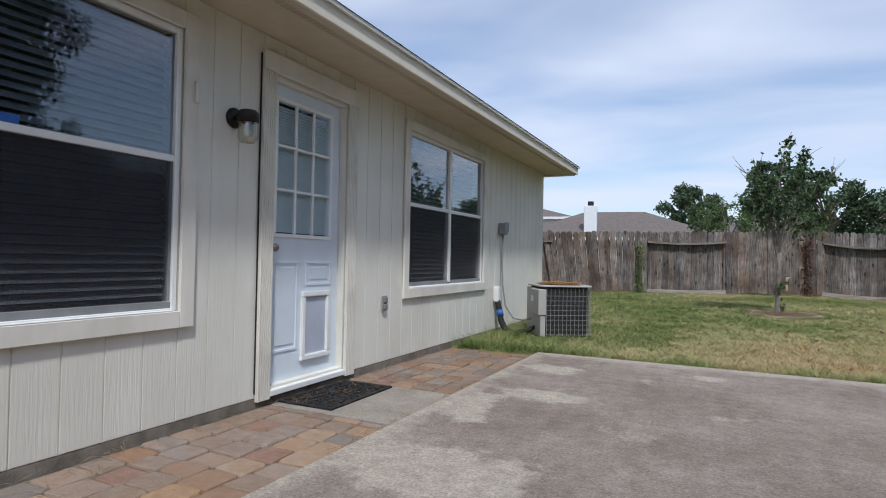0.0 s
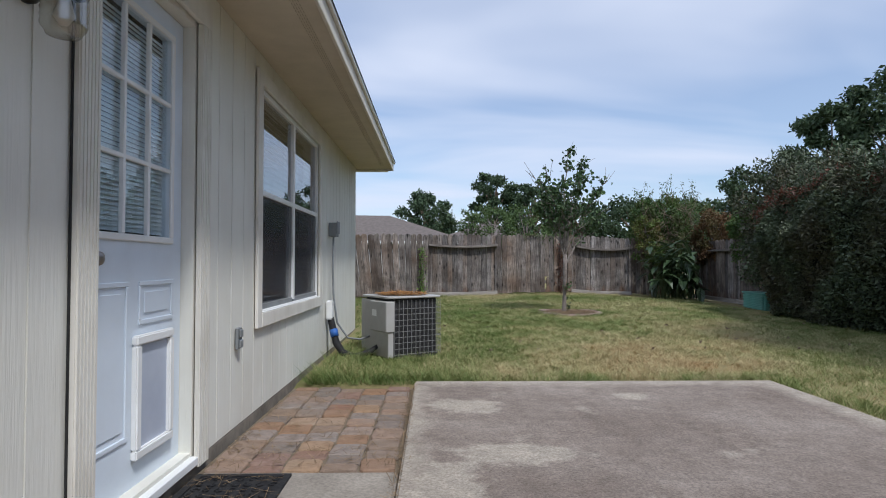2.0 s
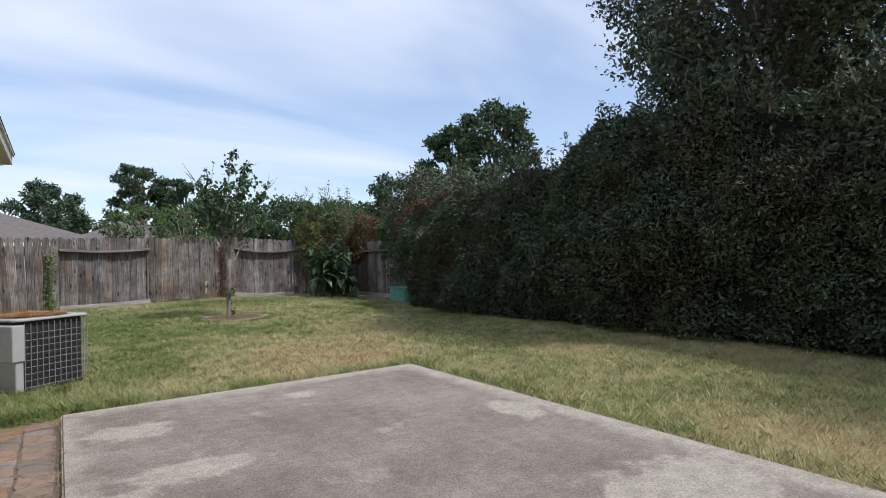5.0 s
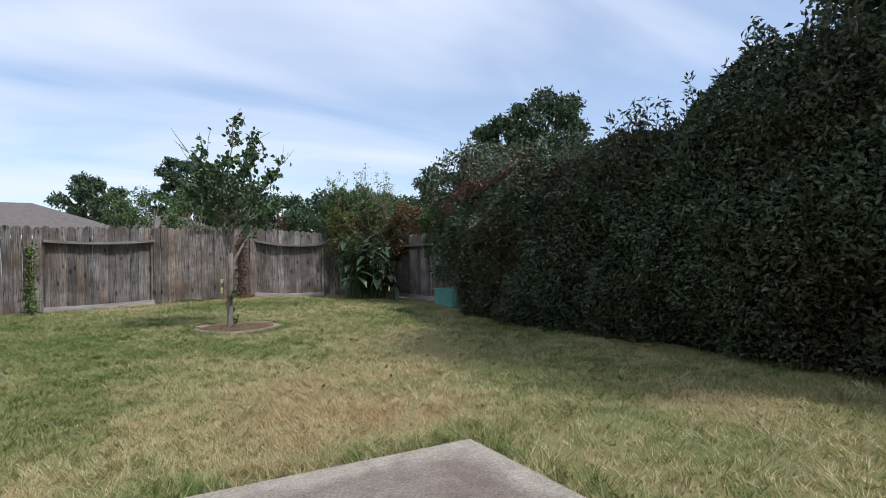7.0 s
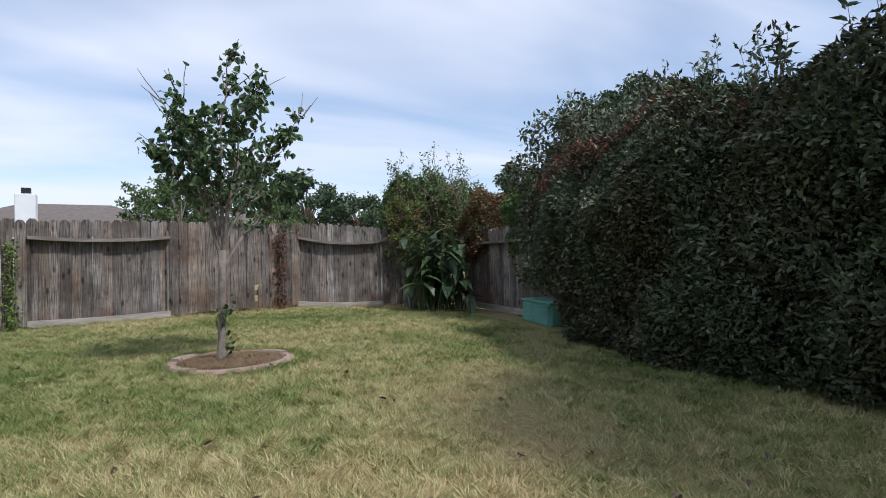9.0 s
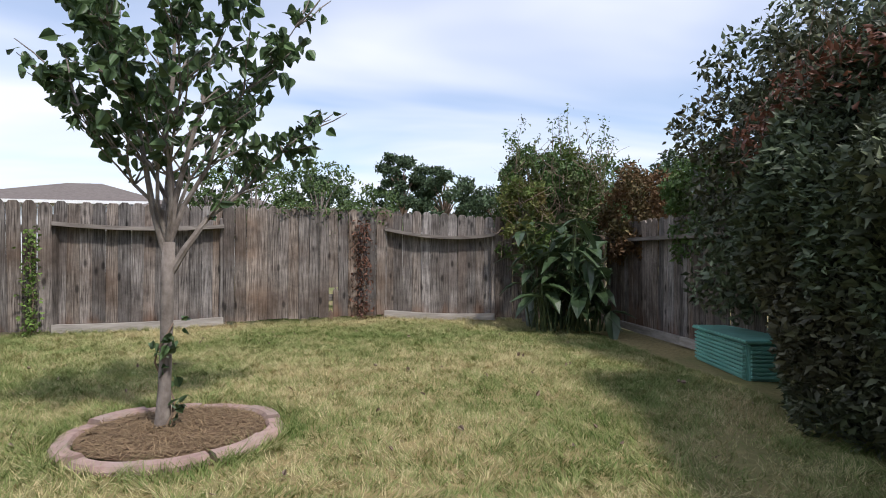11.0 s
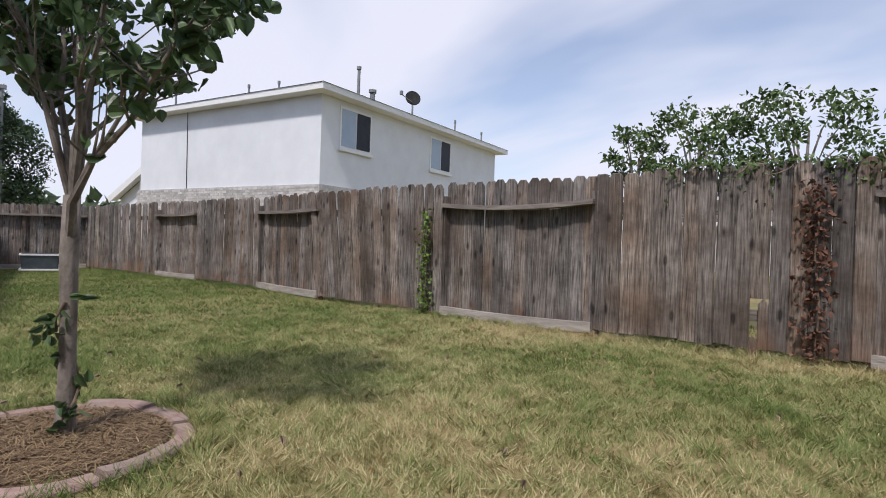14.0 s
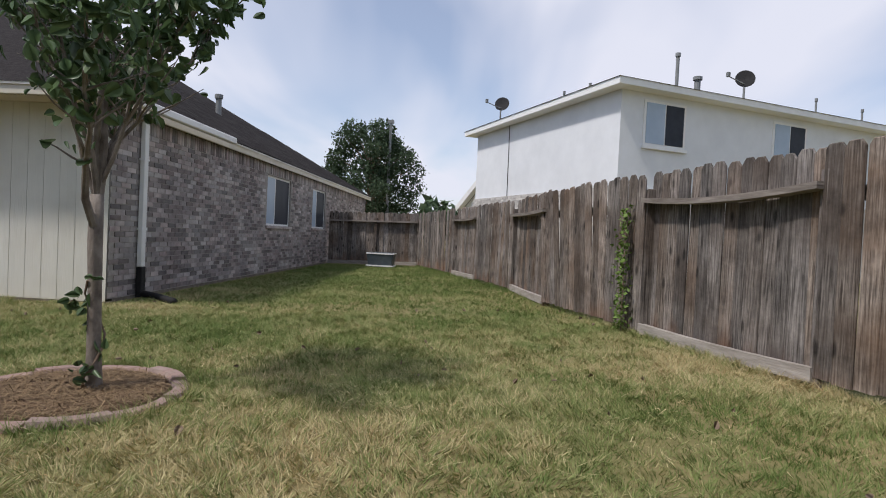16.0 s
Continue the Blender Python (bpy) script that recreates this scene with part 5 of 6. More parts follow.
def make_big_trees():
    clump_tree("evergreen_tree", "tall dark broadleaf evergreen rising above the hedge", 6.85, 5.35, 0.0, 7.8, 2.35, 74000, 0.085, M_HEDGE, 31, 0.16, 0.4, 62, blob=0.25)
    clump_tree("evergreen_tree", "tall dark broadleaf evergreen rising above the hedge", 7.0, -0.5, 0.0, 6.6, 2.8, 20000, 0.14, M_HEDGE, 32, 0.16, 0.2, 30, blob=0.36)
    # added here and sized to throw shade on the side fence corner
    clump_tree("evergreen_tree", "dark broadleaf evergreen leaning over the side fence, placed for shade", 6.5, 13.6, 0.0, 3.3, 1.35, 24000, 0.08, M_HEDGE, 34, 0.06, 0.2, 34, blob=0.3)
    # woods beyond the fences
    g = "trees beyond the fence"
    rows = [(-2.2, 56, 7.9, 3.0, 2), (4.3, 55.8, 9.8, 2.6, 4), (7.8, 55.3, 8.6, 3.0, 5), (12, 54, 6.6, 3.6, 6), (16.5, 53, 6.8, 3.8, 7), (21, 50, 6.5, 3.5, 3), (25.3, 49, 9.0, 3.2, 8),
            (36.4, 47.5, 17.0, 5.2, 9), (32.5, 49.5, 14.5, 4.0, 10), (-8.0, 66, 5.5, 4.2, 12), (0.0, 66, 5.8, 4.5, 13), (35, 60, 7, 5, 14), (-16, 75, 5.5, 5, 15), (29, 44, 7.5, 3.5, 16)]
    for x, y, h, s, seed in rows:
        clump_tree("distant_tree", "dark green tree standing beyond the back fence", x, y, 0.0, h, s, 16000 if h > 12 else 8000, 0.42 if h > 12 else 0.30, M_FAR, 100 + seed, 0.3, 0.3, 34 if h > 12 else 26, g, 0.22, True, 0.8)
    clump_tree("distant_tree", "bushy tree behind the return fence", -25.0, 9.2, 0.0, 6.6, 2.5, 26000, 0.15, M_FAR, 150, 0.2, 0.2, 46, g, 0.26)
    # far wood line
    rng = np.random.default_rng(77)
    n = 26000
    a = rng.random(n) * math.tau
    r = 120 + rng.random(n) * 25
    z = rng.random(n) * (6.0 + 2.2 * np.sin(a * 23) + 1.5 * np.sin(a * 57 + 1))
    pts = np.stack([r * np.cos(a), r * np.sin(a), z], 1)
    tagged(new("backdrop", leaves("backdrop", pts, 2.6, 1.5, M_FAR, rng, 0.0)), "distant dark tree line", "woods", kind="stuff")


make_big_trees()


def make_fence_shrubs():
    # shrub behind the fence boards
    for x, y, h, s, n, seed in ((-0.35, 18.0, 2.45, 0.45, 1300, 41), (0.3, 18.2, 2.6, 0.85, 2600, 42), (1.3, 18.5, 2.65, 0.85, 2600, 47), (2.3, 18.6, 2.2, 0.55, 1500, 46)):
        clump_tree("shrub", "loose green shrub showing above the fence", x, y, 0.15, h, s, n, 0.066, M_SHRUB, seed, 0.045, 0.5, 18, "shrubs over the fence", 0.25, True, 0.7)
    # seed 51 carries the mound along the side fence to block sky and sun
    for x, y, h, s, n, seed, mat in ((4.75, 17.9, 2.75, 0.72, 5600, 43, M_MOUND), (5.3, 17.5, 2.45, 0.62, 4200, 44, M_MOUND), (4.5, 17.35, 2.2, 0.5, 2600, 45, M_LIGHTLEAF), (6.3, 18.6, 2.75, 0.9, 3500, 48, M_MOUND),
                                     (6.1, 16.8, 2.3, 0.6, 3600, 49, M_RUST), (6.3, 15.2, 2.3, 0.7, 3600, 51, M_MOUND), (5.5, 18.3, 2.95, 0.55, 2600, 52, M_LIGHTLEAF)):
        clump_tree("shrub", "rusty brown dying vine mound beside the fence corner" if mat == M_RUST else "overgrown vine mound heaped on the fence corner", x, y, 0.12, h, s, n * 2, 0.066, mat, seed, 0.03, 0.4, 34, "vine mound", 0.25)
    # arching sprays above the mound
    sp = thing("vine_spray", "feathery green sprays arching above the vine mound", "vine")
    pr = random.Random(61)
    bm = bmesh.new()
    tips = []
    for _ in range(22):
        p = Vector((pr.uniform(4.3, 6.0), pr.uniform(17.3, 18.2), pr.uniform(2.2, 2.75)))
        q, _d = limb(bm, pr, p, (pr.uniform(-0.7, 0.5), pr.uniform(-0.5, 0.3), 1.0), pr.uniform(0.3, 0.75), 0.006, 0.002, 0.3, 5, 4)
        tips += [w for w in q[1:] for _ in range(9)]
    part("stem", bm, M_TWIG, sp, "thin arching stems")["kind"] = "stuff"
    tips = np.array([tuple(p) for p in tips]) + np.random.default_rng(61).normal(scale=0.045, size=(len(tips), 3))
    ob = new("foliage", leaves("foliage", tips, 0.065, 0.026, M_MOUND, np.random.default_rng(62), 0.2))
    ob.parent = sp
    # big-leaved plant in the corner
    rng = np.random.default_rng(50)
    c = thing("broad_leaf_plant", "clump of large glossy broad leaves in the corner", "plant")
    pr = random.Random(50)
    tips = []
    for k in range(84):
        bm = bmesh.new()
        p = Vector((pr.uniform(4.35, 5.35), pr.uniform(16.0, 16.95), 0.08))
        q, _d = limb(bm, pr, p, (pr.uniform(-0.35, 0.25), pr.uniform(-0.45, 0.2), 1.3), pr.uniform(0.25, 1.5), 0.012, 0.006, 0.1, 4, 5)
        part("stalk", bm, M_STALK, c)
        tips.append(q[-1])
        if pr.random() < 0.9:
            tips.append(q[-2])
    for p in tips:
        d = Vector((pr.uniform(-0.9, 0.6), pr.uniform(-1.0, 0.4), pr.uniform(-0.5, 0.6))).normalized()
        s = d.cross(Vector((0, 0, 1))).normalized()
        u = s.cross(d)
        L, W = pr.uniform(0.28, 0.52), pr.uniform(0.12, 0.22)
        bm = bmesh.new()
        mid = [bm.verts.new(p + d * L * f - Vector((0, 0, 1)) * 0.12 * L * f * f * 3) for f in (0, 0.3, 0.65, 1)]
        for sg in (1, -1):
            e = [bm.verts.new(p + d * L * f + s * W * 0.5 * w * sg + u * 0.03 - Vector((0, 0, 1)) * 0.12 * L * f * f * 3) for f, w in ((0.28, 1), (0.62, 0.85))]
            bm.faces.new((mid[0], mid[1], e[0]))
            bm.faces.new((mid[1], mid[2], e[1], e[0]))
            bm.faces.new((mid[2], mid[3], e[1]))
        part("leaf", bm, M_CANNA, c)
    # dry twigs hanging over the corner
    bm = bmesh.new()
    for _ in range(170):
        p = Vector((pr.uniform(4.2, 5.8), pr.uniform(16.9, 17.6), pr.uniform(1.3, 2.5)))
        limb(bm, pr, p, (pr.uniform(-0.7, 0.4), pr.uniform(-0.9, 0.1), pr.uniform(-0.9, 0.6)), pr.uniform(0.4, 0.85), 0.005, 0.002, 0.4, 5, 4)
    tagged(part("dry_vine", bm, M_TWIG), "tangle of dry brown vine stems over the fence", "vine", kind="stuff")
    # leafy vines on the boards
    for name, label, x, y, w, z1, mat, n in (("fence_vine", "bright green vine climbing a fence board gap", -1.70, 15.93, 0.10, 1.25, M_GREENVINE, 330),
                                             ("fence_vine", "dry red-brown vine climbing the fence", 2.06, 17.12, 0.13, 1.45, M_REDVINE, 520)):
        z = rng.random(n) * z1 + 0.15
        pts = np.stack([x + rng.normal(scale=w * 0.5, size=n), y - 0.05 + rng.normal(scale=0.03, size=n), z], 1)
        v = thing(name, label, "vine", "fence vines")
        ob = new("foliage", leaves("foliage", pts, 0.046, 0.032, mat, rng, 0.5))
        ob.parent = v
        bm = bmesh.new()
        tube(bm, [(x, y - 0.03, 0.1), (x + 0.03, y - 0.04, 0.6), (x - 0.02, y - 0.03, 1.0), (x + 0.02, y - 0.03, z1)], 0.008, 5)
        part("stem", bm, M_TWIG, v)
    # vine draped over the fence top
    n = 330
    u = rng.random(n)
    x = 0.9 + 1.6 * u
    y = np.interp(x, [0.24, 2.37], [16.66, 17.32]) - 0.08 + rng.normal(scale=0.04, size=n)
    z = 1.78 - np.abs(rng.normal(scale=0.15, size=n)) * (0.5 + 0.5 * np.sin(x * 9))
    v = thing("fence_vine", "leafy shrub shoots hanging over the fence top", "vine", "fence vines")
    ob = new("foliage", leaves("foliage", np.stack([x, y, z], 1), 0.05, 0.03, M_SHRUB, rng, 0.6))
    ob.parent = v
    bm = bmesh.new()
    for k in range(9):
        xx = 1.0 + 0.17 * k
        limb(bm, pr, (xx, float(np.interp(xx, [0.24, 2.37], [16.66, 17.32])) + 0.05, 1.8), (pr.uniform(-0.6, 0.6), -0.5, -0.4), pr.uniform(0.2, 0.55), 0.005, 0.002, 0.3, 4, 4)
    part("stem", bm, M_TWIG, v)
    # slim grey-green bucket beside the plant
    bk = thing("garden_bucket", "faded grey-green plastic bucket standing by the fence", "bucket")
    zb = rise(4.45, 16.75)
    bm = bmesh.new()
    tube(bm, [(4.45, 16.75, zb - 0.01), (4.45, 16.75, zb + 0.44)], [0.075, 0.095], 16)
    part("body", bm, M_BUCKET, bk, smooth=True)
    bm = bmesh.new()
    tube(bm, [(4.45, 16.75, zb + 0.44), (4.45, 16.75, zb + 0.47)], [0.103, 0.103], 16)
    part("rim", bm, M_BUCKET, bk, "thick rim")
    # fallen leaves on the lawn
    n = 130
    x, y = -3.0 + 8.0 * rng.random(n), 8.0 + 8.0 * rng.random(n)
    y = np.minimum(y, np.interp(x, [-5.85, -1.56, 2.37, 5.9], [14.9, 15.8, 17.0, 17.5]))
    pts = np.stack([x, y, rise_np(x, y) + 0.03], 1)
    tagged(new("fallen_leaves", round_leaves("fallen_leaves", pts, 0.04, 0.028, M_TWIG, rng, 0.0)), "dry brown leaves fallen on the lawn", "leaves", kind="stuff")


make_fence_shrubs()


# ---- neighbouring houses ----
def make_white_house():
    ang = math.atan2(-0.42, -0.907)
    base = Matrix.Translation((-10.55, 18.0, 0)) @ Matrix.Rotation(ang, 4, "Z")
    # local x along the pale gable wall, local y is minus the run of the window wall
    h = thing("white_house", "two-storey white stucco neighbour house with brick base", "house", at=base)
    L, D, H, B = 8.35, 10.55, 4.95, 2.5
    bm = bmesh.new()
    box(bm, 0, L, -D, 0, B, H)
    part("wall", bm, M_STUCCO, h)
    bm = bmesh.new()
    box(bm, -0.06, L + 0.06, -D, 0.06, 0, B)
    for r in range(int(B / 0.075)):
        k = 0
        while k * 0.215 < L:
            x = k * 0.215 + (0.1 if r % 2 else 0)
            if r > 18:
                box(bm, x, x + 0.2, 0.06, 0.07, r * 0.075, r * 0.075 + 0.065)
            k += 1
    part("brick_base", bm, M_PALEBRICK, h, "pale brick lower storey")
    bm = bmesh.new()
    o = 0.4
    box(bm, -o, L + o, -D - o, o, H, H + 0.17)
    part("fascia", bm, M_WHITE, h, "white eave boards")
    bm = bmesh.new()
    e = [bm.verts.new(p) for p in ((-o - 0.03, o + 0.03, H + 0.172), (L + o + 0.03, o + 0.03, H + 0.172), (L + o + 0.03, -D - o, H + 0.172), (-o - 0.03, -D - o, H + 0.172), (L / 2, -L / 2, H + 1.5), (L / 2, -D + L / 2, H + 1.5))]
    for f in ((0, 1, 4), (1, 2, 5, 4), (2, 3, 5), (3, 0, 4, 5), (3, 2, 1, 0)):
        bm.faces.new([e[i] for i in f])
    part("roof", bm, M_SHINGLE, h, "low dark shingle hip roof")
    for a in (0.72, 5.41):
        w = box_part("window", (-0.03, 0.02, -a - 1.4, -a, 3.6, 4.78), M_WHITE, h, "white framed sliding window")
        for k, m in ((0, M_BLUEBLIND), (1, M_DARKGLASS)):
            box_part("pane", (-0.045, -0.031, -a - 0.07 - 0.65 * k - 0.6, -a - 0.07 - 0.65 * k, 3.67, 4.71), m, w)
        box_part("sill", (-0.09, -0.031, -a - 1.45, -a + 0.05, 3.52, 3.596), M_WHITE, w)
    for x, y, hh, r in ((1.2, -2.9, 1.6, 0.05), (1.5, -4.0, 1.15, 0.09), (3.0, -1.2, 0.9, 0.03), (4.4, -1.2, 0.95, 0.03), (0.3, -7.6, 0.75, 0.03), (0.3, -9.8, 0.7, 0.03)):
        bm = bmesh.new()
        tube(bm, [(x, y, H + 0.3), (x, y, H + hh)], r, 10)
        tube(bm, [(x, y, H + hh), (x, y, H + hh + 0.1)], r * 1.5, 10)
        part("vent_pipe", bm, M_GREYBOX, h, "grey roof pipe")
    # cable down the pale wall
    bm = bmesh.new()
    tube(bm, [(5.76, 0.02, B), (5.8, 0.02, H)], 0.012, 6)
    part("cable", bm, M_BLACK, h, "thin black cable")
    # satellite dishes
    for n, (x, y) in enumerate(((6.1, 0.25), (-0.25, -3.9))):
        d = thing("satellite_dish", "dark grey satellite dish on the eave of the white house", "satellite dish", "roof dishes", base @ Matrix.Translation((x, y, H + 0.17)))
        bm = bmesh.new()
        tube(bm, [(0, 0, 0), (0, 0, 0.35), (0.05, -0.1, 0.5)], 0.03, 8)
        part("mast", bm, M_GREYBOX, d)
        bm = bmesh.new()
        bmesh.ops.create_uvsphere(bm, u_segments=20, v_segments=12, radius=0.9)
        bmesh.ops.delete(bm, geom=[v for v in bm.verts if v.co.z > -0.78], context="VERTS")
        bm.transform(Matrix.Translation((0, 0, 0.85)))
        bmesh.ops.solidify(bm, geom=bm.faces[:], thickness=0.02)
        bm.transform(Matrix.Translation((0.02, -0.05, 0.62)) @ Vector((-0.77, 0.64, 0.3)).to_track_quat("Z", "Y").to_matrix().to_4x4() @ Matrix.Scale(1.1, 4))
        part("dish", bm, M_BLACK, d, "dark oval reflector")
        bm = bmesh.new()
        tube(bm, [(0.0, 0.0, 0.45), (0.10, 0.50, 0.62)], 0.015, 6)
        box(bm, 0.06, 0.14, 0.46, 0.54, 0.6, 0.72)
        part("feed_arm", bm, M_GREYBOX, d)
    # low wing with a lean-to roof
    wng = thing("garage_wing", "low pale wing with sloping roof beside the white house", "house", at=base @ Matrix.Translation((L + 0.08, -0.6, 0)))
    bm = bmesh.new()
    for y0, y1 in ((-5.0, 0.0),):
        v = [bm.verts.new(p) for p in ((0, y0, 0), (2.2, y0, 0), (2.2, y1, 0), (0, y1, 0), (0, y0, 3.4), (2.2, y0, 2.3), (2.2, y1, 2.3), (0, y1, 3.4))]
        for f in ((3, 2, 1, 0), (4, 5, 6, 7), (0, 1, 5, 4), (1, 2, 6, 5), (2, 3, 7, 6), (3, 0, 4, 7)):
            bm.faces.new([v[i] for i in f])
    part("wall", bm, M_STUCCO, wng)
    slope = Matrix.Translation((0.0, 0, 3.42)) @ Matrix.Rotation(math.atan2(1.1, 2.2), 4, "Y")
    box_part("roof", (0, 2.75, -5.3, 0.28, 0.10, 0.16), M_SHINGLE, wng, "dark shingle roof", 0, slope)
    box_part("rake_board", (0, 2.75, 0.281, 0.31, -0.08, 0.15), M_WHITE, wng, "white rake board", 0, slope)
    box_part("soffit", (0.02, 2.73, 0.004, 0.279, 0.0, 0.09), M_WHITE, wng, "white soffit", 0, slope)


make_white_house()


def hip_house(name, label, x, y, w, d, hw, hr, rot, wall_m, roof_m, chimney=None):
    h = thing(name, label, "house", "neighbour roofs", Matrix.Translation((x, y, 0)) @ Matrix.Rotation(radians(rot), 4, "Z"))
    bm = bmesh.new()
    box(bm, -w / 2, w / 2, -d / 2, d / 2, 0, hw)
    part("wall", bm, wall_m, h)
    bm = bmesh.new()
    o = 0.4
    r = max(0.0, w / 2 - d / 2)
    v = [bm.verts.new(p) for p in ((-w / 2 - o, -d / 2 - o, hw), (w / 2 + o, -d / 2 - o, hw), (w / 2 + o, d / 2 + o, hw), (-w / 2 - o, d / 2 + o, hw), (-r - 0.01, 0, hr), (r + 0.01, 0, hr))]
    for f in ((0, 1, 5, 4), (1, 2, 5), (2, 3, 4, 5), (3, 0, 4), (3, 2, 1, 0)):
        bm.faces.new([v[i] for i in f])
    part("roof", bm, roof_m, h, "brown shingle hip roof")
    box_part("eave_board", (-w / 2 - o, w / 2 + o, -d / 2 - o - 0.02, -d / 2 - o + 0.01, hw - 0.16, hw + 0.02), M_WHITE, h, "pale eave board")
    if chimney:
        c = box_part("chimney", (chimney[0] - 0.4, chimney[0] + 0.4, chimney[1] - 0.4, chimney[1] + 0.4, hw, chimney[2]), M_STUCCO, h, "white boxed chimney", 0.03)
        box_part("flue_cap", (chimney[0] - 0.18, chimney[0] + 0.18, chimney[1] - 0.18, chimney[1] + 0.18, chimney[2], chimney[2] + 0.3), M_BLACK, c, "dark flue cap")
    return h


hip_house("neighbour_house", "brown hip-roofed house with white chimney beyond fence", -6.6, 42.0, 13, 9, 2.4, 4.4, 8, M_PALEBRICK, M_TANROOF, (-1.4, -3.5, 4.5))
hip_house("neighbour_house", "white-walled house with dark hip roof in the distance", -16.5, 48.0, 12, 10, 4.2, 5.8, 5, M_STUCCO, M_TANROOF)
hip_house("neighbour_house", "low brown-roofed house behind the trees", 2.4, 42.0, 7, 7, 2.3, 4.0, -10, M_PALEBRICK, M_TANROOF)


# ---- things by the house ----
def make_ac():
    at = Matrix.Translation((-1.86, 7.62, -0.045)) @ Matrix.Rotation(radians(33), 4, "Z")
    ac = thing("air_conditioner", "grey outdoor condenser unit with wire guard on the lawn", "air conditioner", at=at)
    S, H = 0.66, 0.67

    def rounded(z0, z1, inset, seg=5, rad=0.07):
        pts = []
        for cx, cy, a0 in ((S - inset - rad, inset + rad, -90), (S - inset - rad, S - inset - rad, 0), (inset + rad, S - inset - rad, 90), (inset + rad, inset + rad, 180)):
            for k in range(seg):
                a = radians(a0 + 90 * k / (seg - 1))
                pts.append((cx + rad * math.cos(a), cy + rad * math.sin(a)))
        bm = bmesh.new()
        lo, hi = [[bm.verts.new((x, y, z)) for x, y in pts] for z in (z0, z1)]
        n = len(pts)
        for k in range(n):
            bm.faces.new((lo[k], lo[(k + 1) % n], hi[(k + 1) % n], hi[k]))
        bm.faces.new(lo[::-1])
        bm.faces.new(hi)
        return bm

    part("coil", rounded(0.04, H - 0.03, 0.03), M_ACDARK, ac, "dark finned coil")
    part("base_pan", rounded(0.0, 0.045, 0.012), M_ACDARK, ac, "dark base pan")
    bm = rounded(H - 0.022, H, -0.006)
    bevelled(bm, 0.006)
    part("top_cover", bm, M_ACMETAL, ac, "grey rounded top cover")
    # wire guard on the exposed faces
    for k in range(12):
        u = 0.07 + k * (S - 0.09) / 11
        box_part("guard_wire", (u - 0.002, u + 0.002, 0.004, 0.010, 0.045, H - 0.04), M_WIRE, ac)
        box_part("guard_wire", (S - 0.010, S - 0.004, u - 0.002, u + 0.002, 0.045, H - 0.04), M_WIRE, ac)
    for k in range(9):
        z = 0.06 + k * 0.06
        box_part("guard_wire", (0.06, S - 0.02, 0.0005, 0.0035, z - 0.002, z + 0.002), M_WIRE, ac)
        box_part("guard_wire", (S - 0.0035, S - 0.0005, 0.02, S - 0.06, z - 0.002, z + 0.002), M_WIRE, ac)
    # service panels at the near corner and wall side
    box_part("service_panel", (-0.012, 0.055, 0.0, 0.36, 0.03, 0.30), M_ACMETAL, ac, "grey lower service panel", 0.006)
    box_part("control_cover", (-0.045, 0.06, -0.015, 0.36, 0.30, H - 0.05), M_ACMETAL, ac, "pale control box cover", 0.008)
    box_part("rating_label", (-0.047, -0.0455, 0.20, 0.30, 0.46, 0.53), M_WHITE, ac, "white rating label")
    box_part("side_panel", (-0.006, 0.03, 0.365, S - 0.02, 0.045, H - 0.045), M_ACMETAL, ac, "plain grey side panel")
    # fan guard rings
    bm = bmesh.new()
    for r in (0.08, 0.13, 0.18, 0.23):
        tube(bm, [(S / 2 + r * math.cos(a * math.tau / 28), S / 2 + r * math.sin(a * math.tau / 28), H + 0.012) for a in range(29)], 0.003, 5, False)
    part("fan_guard", bm, M_WIRE, ac, "round wire fan guard")
    # needles heaped on the guard
    rng = np.random.default_rng(6)
    n = 1500
    a, q = rng.random(n) * math.tau, 0.28 * np.sqrt(rng.random(n))
    c = np.stack([S / 2 + q * np.cos(a), S / 2 + q * np.sin(a), H + 0.014 + rng.random(n) * 0.028 * (1.1 - q / 0.28)], 1)
    d = rng.normal(size=(n, 3)) * np.array([1, 1, 0.12])
    d /= np.linalg.norm(d, axis=1)[:, None]
    s = np.cross(d, [0, 0, 1.0]) * 0.002
    co = np.stack([c - d * 0.05 - s, c - d * 0.05 + s, c + d * 0.05 + s, c + d * 0.05 - s], 1).reshape(-1, 3)
    tr = (np.arange(n)[:, None, None] * 4 + np.array([[0, 1, 2], [0, 2, 3]])[None]).reshape(-1, 3)
    ob = tagged(new("needle_litter", raw_mesh("needle_litter", co, tr, M_NEEDLE)), "orange pine needles heaped on the condenser", "pine needles", kind="stuff")
    ob.matrix_world = at


make_ac()


